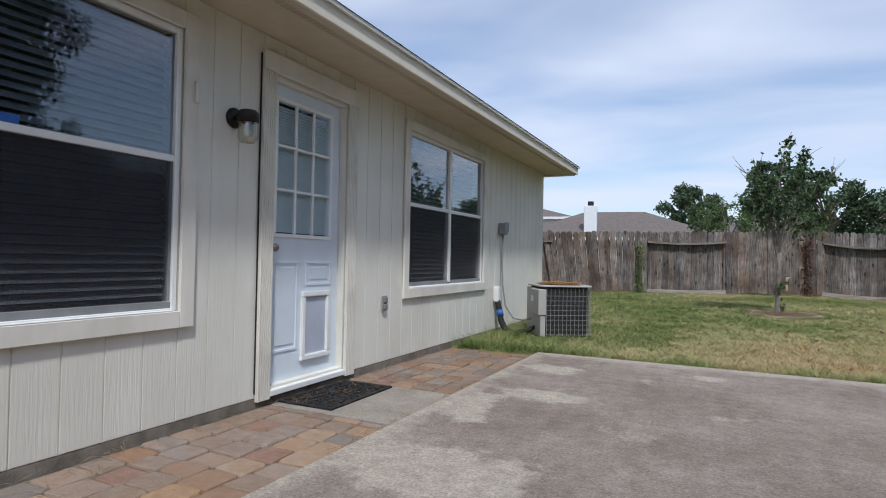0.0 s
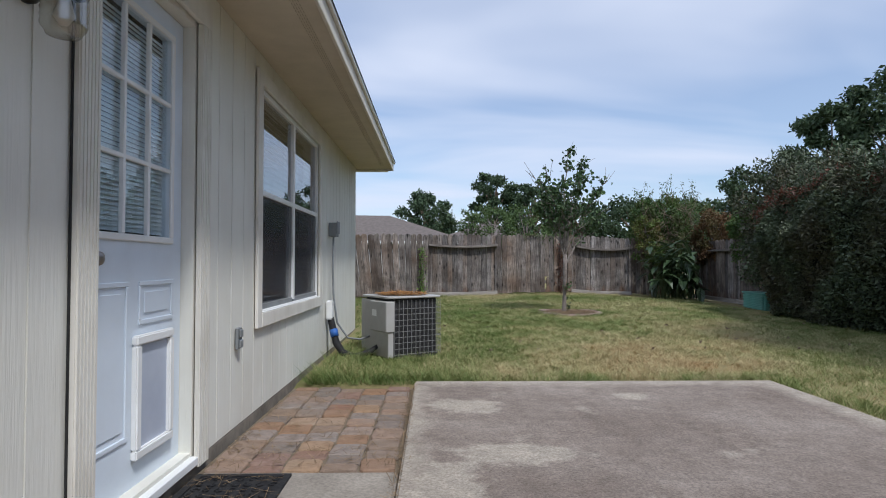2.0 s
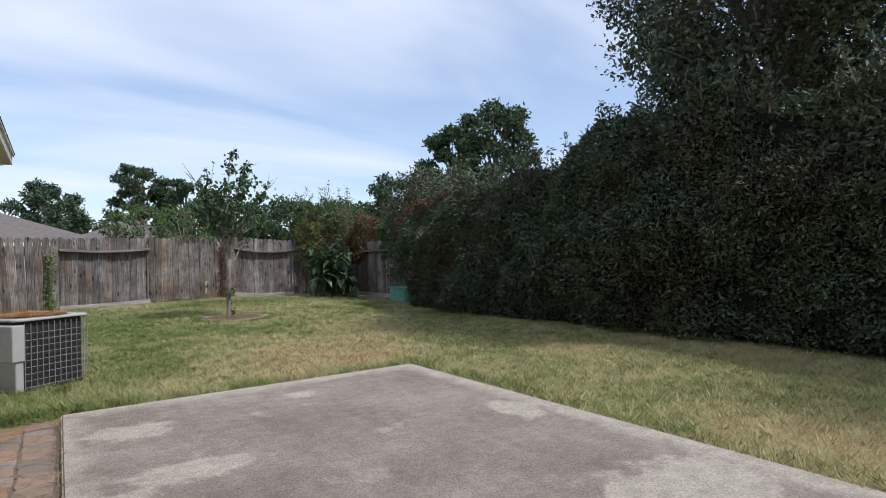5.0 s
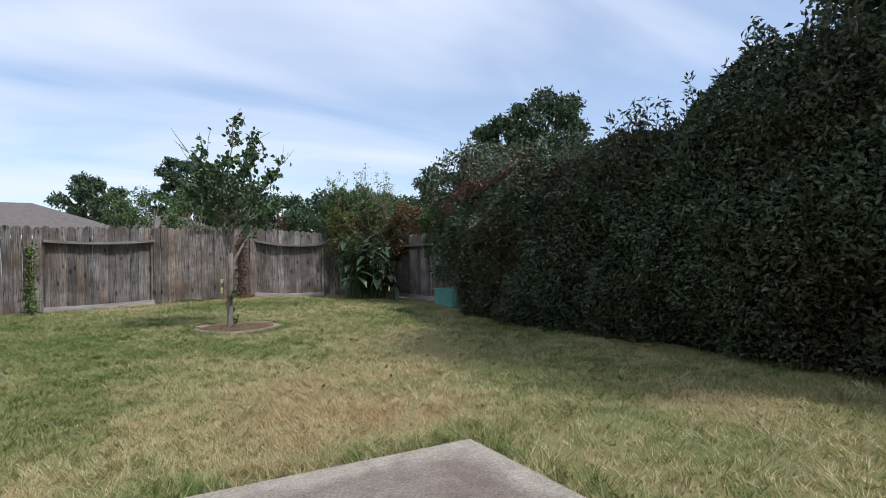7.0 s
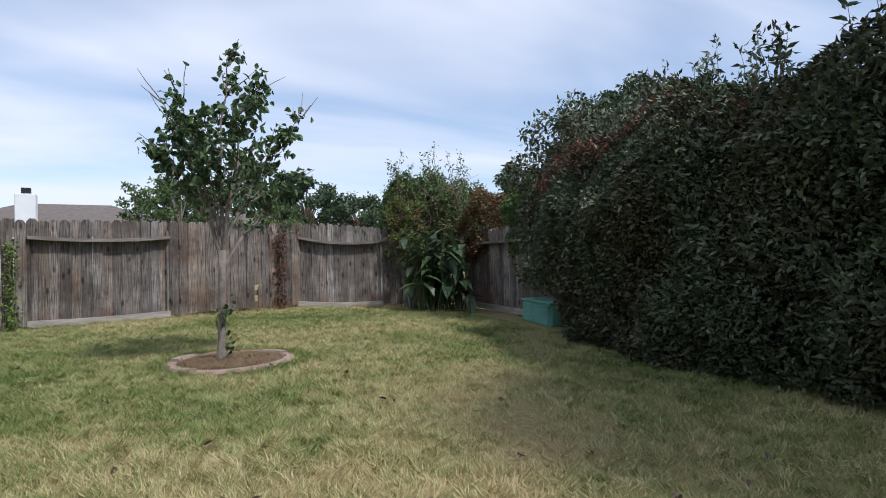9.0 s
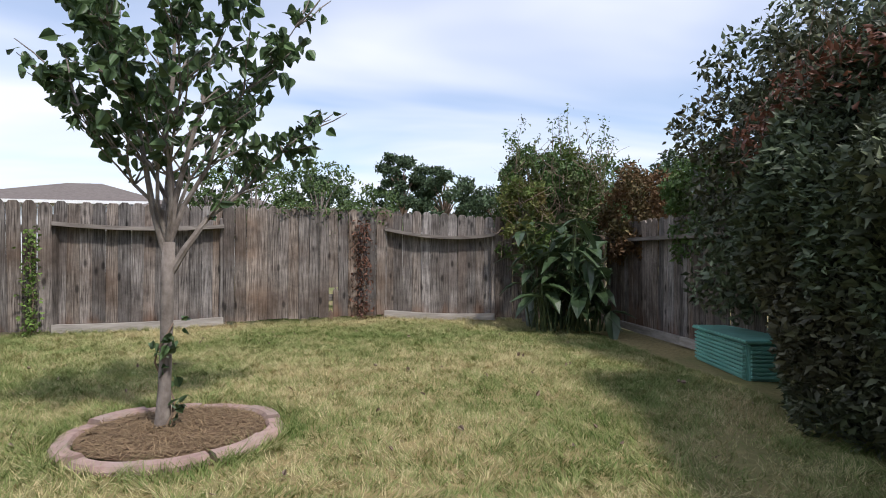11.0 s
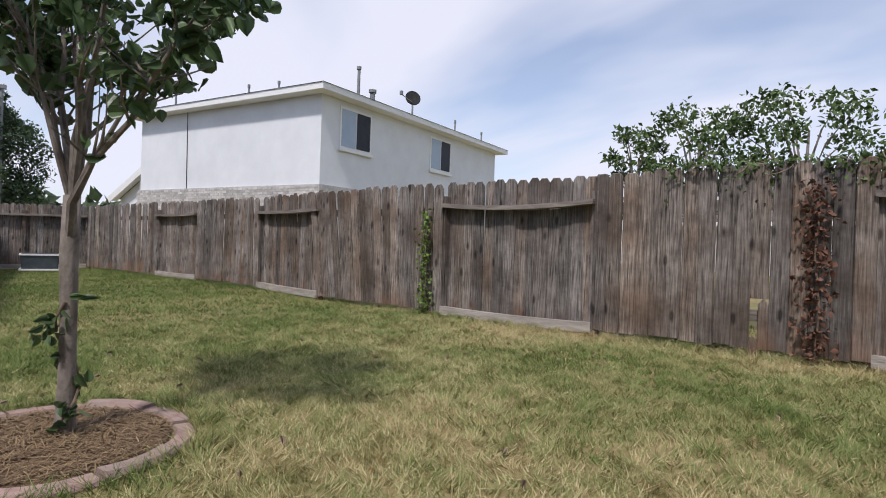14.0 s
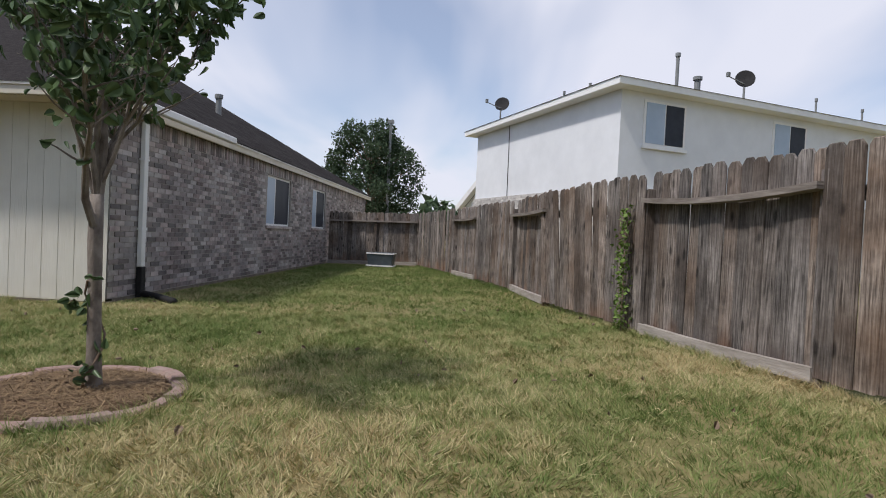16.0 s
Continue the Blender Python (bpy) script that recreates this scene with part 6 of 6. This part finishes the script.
def make_wall_fittings():
    X = WALL_X + 0.011
    # disconnect box and its cable
    b = thing("disconnect_box", "grey electrical disconnect box on the siding", "electrical box")
    box_part("body", (X, X + 0.085, 7.88, 8.02, 1.27, 1.42), M_GREYBOX, b, "", 0.006)
    box_part("lid", (X + 0.086, X + 0.096, 7.87, 8.03, 1.30, 1.435), M_GREYBOX, b, "hinged grey lid", 0.005)
    c = thing("power_whip", "thin grey cable looping from box to condenser", "cable")
    bm = bmesh.new()
    pts = [(X + 0.04, 7.95, 1.27), (X + 0.035, 7.94, 0.9), (X + 0.04, 7.97, 0.6), (X + 0.08, 7.98, 0.32), (X + 0.2, 7.96, 0.16), (X + 0.33, 7.98, 0.14), (-2.02, 8.0, 0.20)]
    tube(bm, pts, 0.011, 8)
    part("cable", bm, M_GREYBOX, c, smooth=True)
    # line set
    l = thing("refrigerant_line", "black insulated pipe with blue tape leaving the wall", "pipe")
    bm = bmesh.new()
    box(bm, X, X + 0.07, 7.72, 7.82, 0.38, 0.58)
    bevelled(bm, 0.012, 2)
    part("wall_cover", bm, M_WHITE, l, "white plastic wall cover")
    bm = bmesh.new()
    pts = [(X + 0.045, 7.77, 0.40), (X + 0.07, 7.77, 0.28), (X + 0.11, 7.74, 0.14), (X + 0.19, 7.68, 0.04), (X + 0.32, 7.66, 0.0), (X + 0.47, 7.76, 0.04), (-1.98, 7.86, 0.10)]
    tube(bm, pts, [0.034, 0.038, 0.04, 0.04, 0.036, 0.03, 0.02], 10)
    part("insulation", bm, M_BLACK, l, "black foam insulation", True)
    bm = bmesh.new()
    tube(bm, [(X + 0.074, 7.77, 0.275), (X + 0.095, 7.755, 0.20)], 0.044, 10)
    part("tape", bm, M_BLUE, l, "blue tape wrap", True)
    # outlet
    o = thing("outdoor_outlet", "grey weatherproof outlet cover on the siding", "outlet")
    box_part("cover", (X, X + 0.018, 4.99, 5.065, 0.475, 0.60), M_GREYBOX, o, "", 0.005)
    for z in (0.505, 0.565):
        box_part("socket_lid", (X + 0.0185, X + 0.03, 5.0, 5.055, z - 0.024, z + 0.024), M_GREYBOX, o, "round-edged socket lid", 0.006)
    # sensor on the window trim
    box_part("alarm_sensor", (WALL_X + 0.0345, WALL_X + 0.06, 2.955, 2.985, 1.78, 1.90), M_TRIM, None, "", 0.005)
    tagged(bpy.data.objects["alarm_sensor"], "small cream sensor box on the window trim", "sensor")
    # wall lamp
    w = thing("wall_lantern", "dark wall lantern with ribbed clear glass jar", "wall lamp")
    y, z = 3.27, 1.765
    bm = bmesh.new()
    tube(bm, [(X, y, z), (X + 0.012, y, z), (X + 0.022, y, z)], [0.062, 0.062, 0.045], 20)
    part("backplate", bm, M_BRONZE, w, "round dark backplate", True)
    bm = bmesh.new()
    tube(bm, [(X + 0.02, y, z), (X + 0.06, y, z + 0.004), (X + 0.10, y, z)], 0.018, 10)
    tube(bm, [(X + 0.115, y, z + 0.035), (X + 0.115, y, z + 0.02), (X + 0.115, y, z - 0.035)], [0.048, 0.063, 0.063], 18)
    part("cap", bm, M_BRONZE, w, "dark metal cap", True)
    bm = bmesh.new()
    pts, rad = [], []
    for k in range(13):
        pts.append((X + 0.115, y, z - 0.035 - k * 0.01))
        rad.append(0.056 + (0.003 if k % 2 else 0) - (0.012 if k > 10 else 0))
    tube(bm, pts, rad, 18)
    part("glass_jar", bm, M_JAR, w, "ribbed clear glass jar", True)
    bm = bmesh.new()
    tube(bm, [(X + 0.115, y, z - 0.04), (X + 0.115, y, z - 0.07), (X + 0.115, y, z - 0.10), (X + 0.115, y, z - 0.125)], [0.014, 0.02, 0.028, 0.012], 12)
    part("bulb", bm, M_WHITE, w, "white bulb, unlit", True)
    # downspout at the brick wall
    d = thing("downspout", "white downspout with black outlet on the brick wall", "downspout")
    yy = HY1 + 0.0
    box_part("pipe", (-3.22, -3.13, yy + 0.003, yy + 0.07, 0.42, 2.36), M_WHITE, d, "", 0.008)
    box_part("outlet", (-3.225, -3.125, yy + 0.003, yy + 0.08, 0.02, 0.415), M_BLACK, d, "black plastic outlet", 0.008)
    bm = bmesh.new()
    tube(bm, [(-3.17, yy + 0.06, 0.07), (-3.1, yy + 0.3, 0.05), (-2.7, yy + 0.75, 0.05)], 0.045, 10)
    part("drain_hose", bm, M_BLACK, d, "black corrugated drain hose", True)
    for z in (0.9, 1.8):
        box_part("strap", (-3.235, -3.115, yy + 0.0, yy + 0.074, z, z + 0.025), M_WHITE, d)
    # gutter piece over the corner
    g = thing("gutter", "short white gutter above the brick wall corner", "gutter")
    box_part("trough", (-5.3, -2.1, HY1 + 0.263, HY1 + 0.36, 2.375, 2.475), M_WHITE, g, "", 0.012)


make_wall_fittings()


def make_mat():
    m = thing("door_mat", "black rubber scroll door mat with straw on it", "door mat")
    x0, x1, y0, y1, z = -2.5, -2.06, 3.66, 4.40, -0.029
    bm = bmesh.new()
    for dims in ((x0, x1, y0, y0 + 0.03), (x0, x1, y1 - 0.03, y1), (x0, x0 + 0.03, y0 + 0.03, y1 - 0.03), (x1 - 0.03, x1, y0 + 0.03, y1 - 0.03)):
        box(bm, *dims, z, z + 0.012)
    box(bm, x0 + 0.03, x1 - 0.03, y0 + 0.03, y1 - 0.03, z, z + 0.004)
    part("border", bm, M_BLACK, m, "black rubber border and backing")
    rng = random.Random(7)
    for i in range(7):
        for j in range(11):
            cx, cy = x0 + 0.06 + i * 0.054, y0 + 0.06 + j * 0.062
            bm = bmesh.new()
            a = rng.uniform(0, 3.1)
            pts = [(cx + 0.022 * math.cos(a + k * 0.8) * (1 - k * 0.11), cy + 0.022 * math.sin(a + k * 0.8) * (1 - k * 0.11), z + 0.008) for k in range(7)]
            tube(bm, pts, 0.005, 5)
            part("scroll", bm, M_BLACK, m)
    nr = np.random.default_rng(15)
    n = 110
    c = np.stack([x0 + (x1 - x0) * nr.random(n), y0 - 0.1 + (y1 - y0 + 0.2) * nr.random(n), np.full(n, z + 0.014)], 1)
    d = nr.normal(size=(n, 3)) * np.array([1, 1, 0.05])
    d /= np.linalg.norm(d, axis=1)[:, None]
    s = np.cross(d, [0, 0, 1.0]) * 0.0009
    L = 0.02 + nr.random((n, 1)) * 0.04
    co = np.stack([c - d * L - s, c - d * L + s, c + d * L + s, c + d * L - s], 1).reshape(-1, 3)
    tr = (np.arange(n)[:, None, None] * 4 + np.array([[0, 1, 2], [0, 2, 3]])[None]).reshape(-1, 3)
    tagged(new("straw_litter", raw_mesh("straw_litter", co, tr, M_STRAW)), "dry straw bits scattered on the mat", "straw", kind="stuff")


make_mat()


def make_green_box():
    b = thing("utility_box", "green ribbed plastic utility box beside the hedge", "utility box", at=Matrix.Translation((5.44, 13.42, rise(5.5, 13.8) - 0.02)) @ Matrix.Rotation(radians(-9), 4, "Z"))
    bm = bmesh.new()
    box(bm, 0, 0.62, 0, 1.1, -0.02, 0.33)
    bevelled(bm, 0.02, 2)
    part("body", bm, M_GREEN, b)
    for k in range(8):
        z = 0.03 + k * 0.036
        box_part("louvre", (-0.024, 0.001, 0.03, 1.07, z, z + 0.02), M_GREEN, b)
        box_part("louvre", (0.03, 0.59, -0.024, 0.001, z, z + 0.02), M_GREEN, b)
    bm = bmesh.new()
    box(bm, -0.035, 0.655, -0.035, 1.135, 0.33, 0.36)
    bevelled(bm, 0.012, 2)
    part("lid", bm, M_GREEN, b, "flat green lid")


make_green_box()


def make_tub():
    t = thing("storage_bin", "grey galvanised bin with pale rim by the fence", "bin")
    x0, x1, y0, y1, z = -12.3, -11.7, 11.5, 12.25, rise(0, 12)
    bm = bmesh.new()
    lo = [bm.verts.new(p) for p in ((x0 + 0.04, y0 + 0.04, z), (x1 - 0.04, y0 + 0.04, z), (x1 - 0.04, y1 - 0.04, z), (x0 + 0.04, y1 - 0.04, z))]
    hi = [bm.verts.new(p) for p in ((x0, y0, z + 0.4), (x1, y0, z + 0.4), (x1, y1, z + 0.4), (x0, y1, z + 0.4))]
    for k in range(4):
        bm.faces.new((lo[k], lo[(k + 1) % 4], hi[(k + 1) % 4], hi[k]))
    bm.faces.new(lo[::-1])
    bm.faces.new(hi)
    bevelled(bm, 0.03, 2)
    part("body", bm, M_TUB, t)
    for zz in (0.36, 0.02):
        bm = bmesh.new()
        for dims in ((x1 - 0.02, x1 + 0.015, y0 - 0.01, y1 + 0.01), (x0 - 0.015, x0 + 0.02, y0 - 0.01, y1 + 0.01), (x0 + 0.02, x1 - 0.02, y0 - 0.015, y0 + 0.02), (x0 + 0.02, x1 - 0.02, y1 - 0.02, y1 + 0.015)):
            box(bm, *dims, z + zz, z + zz + 0.035)
        part("rim", bm, M_WHITE, t, "pale band")


make_tub()


def make_pole():
    p = thing("utility_pole", "slim grey utility pole beyond the fence", "pole")
    bm = bmesh.new()
    tube(bm, [(-24.0, 10.2, -0.1), (-24.0, 10.2, 6.6)], [0.09, 0.06], 8)
    part("mast", bm, M_GREYBOX, p)
    bm = bmesh.new()
    box(bm, -24.1, -23.9, 10.05, 10.35, 6.45, 6.6)
    part("lamp_head", bm, M_GREYBOX, p)


make_pole()


# ---- pavers and grass ----
def make_pavers():
    bed = tagged(box_part("paver_bed", (WALL_X + 0.02, PX0 - 0.004, -5.0, 6.34, -0.16, -0.043), M_SAND), "dirt bed filling the joints between old clay pavers", "paver bed", kind="structure")
    rng = random.Random(11)
    made = []
    for k in range(8):
        # worn block: cut corners, sloping shoulders, uneven top
        r = random.Random(k + 60)
        w, h = 0.090, 0.081
        outline = []
        for sx, sy in ((1, -1), (1, 1), (-1, 1), (-1, -1)):
            c = r.uniform(0.008, 0.022)
            a, b = (sx * w + r.uniform(-0.004, 0.004), sy * (h - c)), (sx * (w - c), sy * h + r.uniform(-0.004, 0.004))
            outline += [a, b] if sx * sy > 0 else [b, a]
        bm = bmesh.new()
        rings = []
        for q, z in ((1.0, -0.03), (1.0, 0.010), (0.965, 0.018), (0.88, 0.022)):
            rings.append([bm.verts.new((x * q, y * q, z + (r.uniform(-0.002, 0.002) if z > 0 else 0))) for x, y in outline])
        for u, v in zip(rings, rings[1:]):
            for i in range(8):
                bm.faces.new((u[i], u[(i + 1) % 8], v[(i + 1) % 8], v[i]))
        bm.faces.new(rings[-1])
        made.append(link_bm("paver", bm, M_PAVER))
    for y0, y1 in ((-0.2, 3.57), (4.46, 6.34)):
        for col in range(5):
            x = WALL_X + 0.135 + 0.187 * col
            y = y0
            while y < y1 - 0.06:
                ln = rng.uniform(0.145, 0.20) if y > y0 or col % 2 == 0 else 0.10
                ln = min(ln, y1 - y)
                if ln > 0.05:
                    m = Matrix.Translation((x + rng.uniform(-0.005, 0.005), y + ln / 2, -0.052 + rng.uniform(-0.005, 0.005))) @ Matrix.Rotation(radians(rng.uniform(-3.0, 3.0)), 4, "Z") @ Matrix.Rotation(radians(rng.uniform(-1.5, 1.5)), 4, "X") @ Matrix.Diagonal((1.0, (ln - 0.008) / 0.162, 1.0, 1.0))
                    piece("paver", rng.choice(made), bed, m)
                y += ln


make_pavers()


def make_litter():
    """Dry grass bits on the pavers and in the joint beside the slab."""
    nr = np.random.default_rng(33)
    x = np.concatenate([-2.5 + 0.95 * nr.random(900) , np.full(420, PX0 - 0.006) + nr.normal(scale=0.022, size=420), -2.5 + nr.random(360) ** 2 * 0.2])
    y = np.concatenate([4.5 + 1.8 * nr.random(900), 3.0 + 3.3 * nr.random(420), -0.2 + 6.4 * nr.random(360)])
    n = len(x)
    c = np.stack([x, y, np.full(n, -0.022) + 0.008 * nr.random(n)], 1)
    c[900:1320, 2] += 0.012
    d = nr.normal(size=(n, 3)) * np.array([1, 1, 0.12])
    d[900:1320] += np.array([0, 0, 0.25])
    d /= np.linalg.norm(d, axis=1)[:, None]
    s = np.cross(d, [0, 0, 1.0]) * 0.0016
    L = 0.012 + nr.random((n, 1)) * 0.03
    co = np.stack([c - d * L - s, c - d * L + s, c + d * L + s, c + d * L - s], 1).reshape(-1, 3)
    tr = (np.arange(n)[:, None, None] * 4 + np.array([[0, 1, 2], [0, 2, 3]])[None]).reshape(-1, 3)
    tagged(new("straw_litter", raw_mesh("straw_litter", co, tr, M_STRAW)), "dry grass clippings scattered on the pavers", "straw", kind="stuff")


make_litter()


def fence_line(x):
    return np.interp(x, [-12.9, -9.5, -5.85, -1.56, 2.37, 5.9], [12.85, 14.0, 15.12, 16.07, 17.32, 17.75])


def dry_and_shade_at(x, y):
    """How straw-coloured the lawn is: large drifts, a dry strip by the fence, scorched spots, and a darker tone for
    shade by the hedge.
    """
    d = 0.36 * smooth_noise(x, y, 1.9, 3) + 0.24 * smooth_noise(x, y, 0.55, 4) + 0.22 * smooth_noise(x, y, 0.17, 5) - 0.035
    d += 0.020 * np.clip(x, -6, 6) - 0.05 - 0.036 * np.clip(y - 10.0, -3.0, 3.5)
    gap = fence_line(x) - y
    d += np.where(gap > 0, 0.30 * np.exp(-((gap - 0.3) / 0.7) ** 2) * np.clip((x + 1.5) / 2.0, 0, 1), 0)
    for cx, cy, r, k in ((0.8, 7.8, 0.45, 0.18), (1.25, 7.1, 0.28, 0.30), (3.3, 6.2, 0.4, 0.30), (3.3, 14.6, 1.0, 0.12)):
        d += k * np.exp(-(((x - cx) ** 2 + (y - cy) ** 2) / r ** 2))
    edge = np.minimum(np.abs(y - 6.5) + 9 * (x > 1.7), np.abs(x - 1.55) + 9 * (y > 6.7))
    d -= 0.20 * np.exp(-(edge / 0.14) ** 2) + 0.22 * np.exp(-((np.hypot(x - 1.12, y - 12.23) - 0.66) / 0.12) ** 2)
    d -= 0.14 * np.exp(-((y - 8.0) / 1.6) ** 2) * (x < -0.4) + 0.12 * (x < -2.5)
    # trodden strip towards the corner, blades darkened on its hedge side as shade
    off = ((x - 1.2) * 6.2 - (y - 6.8) * 3.8) / 7.27
    d -= 0.15 * np.clip(off / 0.6, 0, 1) * (y > 6.0)
    d += 0.07 * np.clip((2.0 - x) / 2.0, 0, 1) * np.clip((11.0 - y) / 2.0, 0, 1) * (x > -1.5)
    return d


def make_grass():
    rng = np.random.default_rng(1)
    zones = [(-2.45, 5.2, 6.43, 17.75, 8200, 1.0), (1.43, 5.2, -3.0, 6.43, 3800, 1.2), (-12.8, -2.45, 10.1, 16.2, 2200, 1.5), (0.6, 2.8, 17.3, 19.5, 1500, 1.2)]
    P, W = [], []
    for x0, x1, y0, y1, dens, fat in zones:
        n = int((x1 - x0) * (y1 - y0) * dens)
        P.append(np.stack([x0 + (x1 - x0) * rng.random(n), y0 + (y1 - y0) * rng.random(n)], 1))
        W.append(np.full(n, fat))
    P, W = np.concatenate(P), np.concatenate(W)
    x, y = P[:, 0], P[:, 1]
    fence_y = fence_line(x)
    keep = ((y < fence_y - 0.02) | (y > fence_y + 0.15) & (x > 0.6) & (x < 2.8)) & (np.hypot(x - 1.12, y - 12.23) > 0.585) & ~((x < -1.3) & (x > -2.2) & (y > 7.7) & (y < 8.5) & (np.hypot(x + 1.76, y - 8.08) < 0.40))
    # a worn path beside the hedge
    off = ((x - 1.2) * 6.2 - (y - 6.8) * 3.8) / 7.27 + 0.06 * np.sin(y * 2.1)
    worn = np.exp(-(off / 0.13) ** 2) * (0.45 + 0.4 * np.sin(y * 2.7 + 1.2)) * (y > 6.6) * (y < 12.5)
    tuft = smooth_noise(x, y, 0.085, 7)
    keep &= (rng.random(len(x)) > worn * 1.1) & (rng.random(len(x)) < 0.45 + 0.85 * tuft)
    x, y, W, fence_y, tuft = x[keep], y[keep], W[keep], fence_y[keep], tuft[keep]
    n = len(x)
    edge = ((np.abs(y - 6.5) < 0.2) & (x < 1.6)) | ((np.abs(x - 1.52) < 0.14) & (y < 6.5)) | (np.abs(np.hypot(x - 1.12, y - 12.23) - 0.63) < 0.06) | (np.abs(y - fence_y) < 0.15) | ((np.abs(x + 2.3) < 0.25) & (y < 9))
    h = (0.014 + 0.024 * rng.random(n) + 0.022 * tuft) * np.where(edge, 1.8, 1.0) * np.where((y < 8.6) & (x < -0.9) & (rng.random(n) < 0.35), 1.7, 1.0)
    z = rise_np(x, y) - 0.015
    ang = rng.random(n) * math.tau
    # blades of one tuft lie the same way
    way = smooth_noise(x, y, 0.11, 8) * math.tau * 2
    amount = 0.25 + 1.1 * smooth_noise(x, y, 0.13, 9)
    lean = (np.stack([np.cos(way), np.sin(way)], 1) * amount[:, None] + rng.normal(scale=0.55, size=(n, 2))) * h[:, None]
    w = (0.0018 + 0.0019 * rng.random(n)) * W
    base = np.stack([x, y, z], 1)
    s = np.stack([np.cos(ang) * w, np.sin(ang) * w, np.zeros(n)], 1)
    tip = base + np.stack([lean[:, 0], lean[:, 1], h], 1)
    co = np.stack([base - s, base + s, tip], 1).reshape(-1, 3)
    dry = dry_and_shade_at(x, y) - 0.10 * (tuft - 0.5)
    # cut blades lying in loose drifts on top
    m = 52000
    cx, cy = -2.3 + 7.4 * rng.random(m), 6.5 + 11.0 * rng.random(m)
    ok = (cy < fence_line(cx) - 0.05) & (np.hypot(cx - 1.12, cy - 12.23) > 0.62) & (rng.random(m) < 0.12 + 1.3 * np.clip(smooth_noise(cx, cy, 0.32, 12) - 0.42, 0, 1)) & ~((cx < -1.2) & (cy < 8.6))
    cx, cy = cx[ok], cy[ok]
    m = len(cx)
    c = np.stack([cx, cy, rise_np(cx, cy) + 0.022 + 0.018 * rng.random(m)], 1)
    d = rng.normal(size=(m, 3)) * np.array([1, 1, 0.22])
    d /= np.linalg.norm(d, axis=1)[:, None]
    side = np.cross(d, [0, 0, 1.0]) * (0.0014 + 0.0012 * rng.random((m, 1)))
    L = 0.015 + 0.035 * rng.random((m, 1))
    clip = np.stack([c - d * L - side, c - d * L + side, c + d * L], 1).reshape(-1, 3)
    co = np.concatenate([co, clip])
    dry = np.concatenate([dry, np.clip(dry_and_shade_at(cx, cy), 0.25, 0.5) + 0.12])
    me = raw_mesh("lawn_grass", co, np.arange(len(co)).reshape(-1, 3), M_GRASS)
    me.attributes.new("dry_and_shade", "FLOAT", "POINT").data.foreach_set("value", np.repeat(dry, 3).astype(np.float32))
    tagged(new("lawn_grass", me), "mown lawn grass, green with straw-coloured dry patches", "grass", kind="stuff")


make_grass()
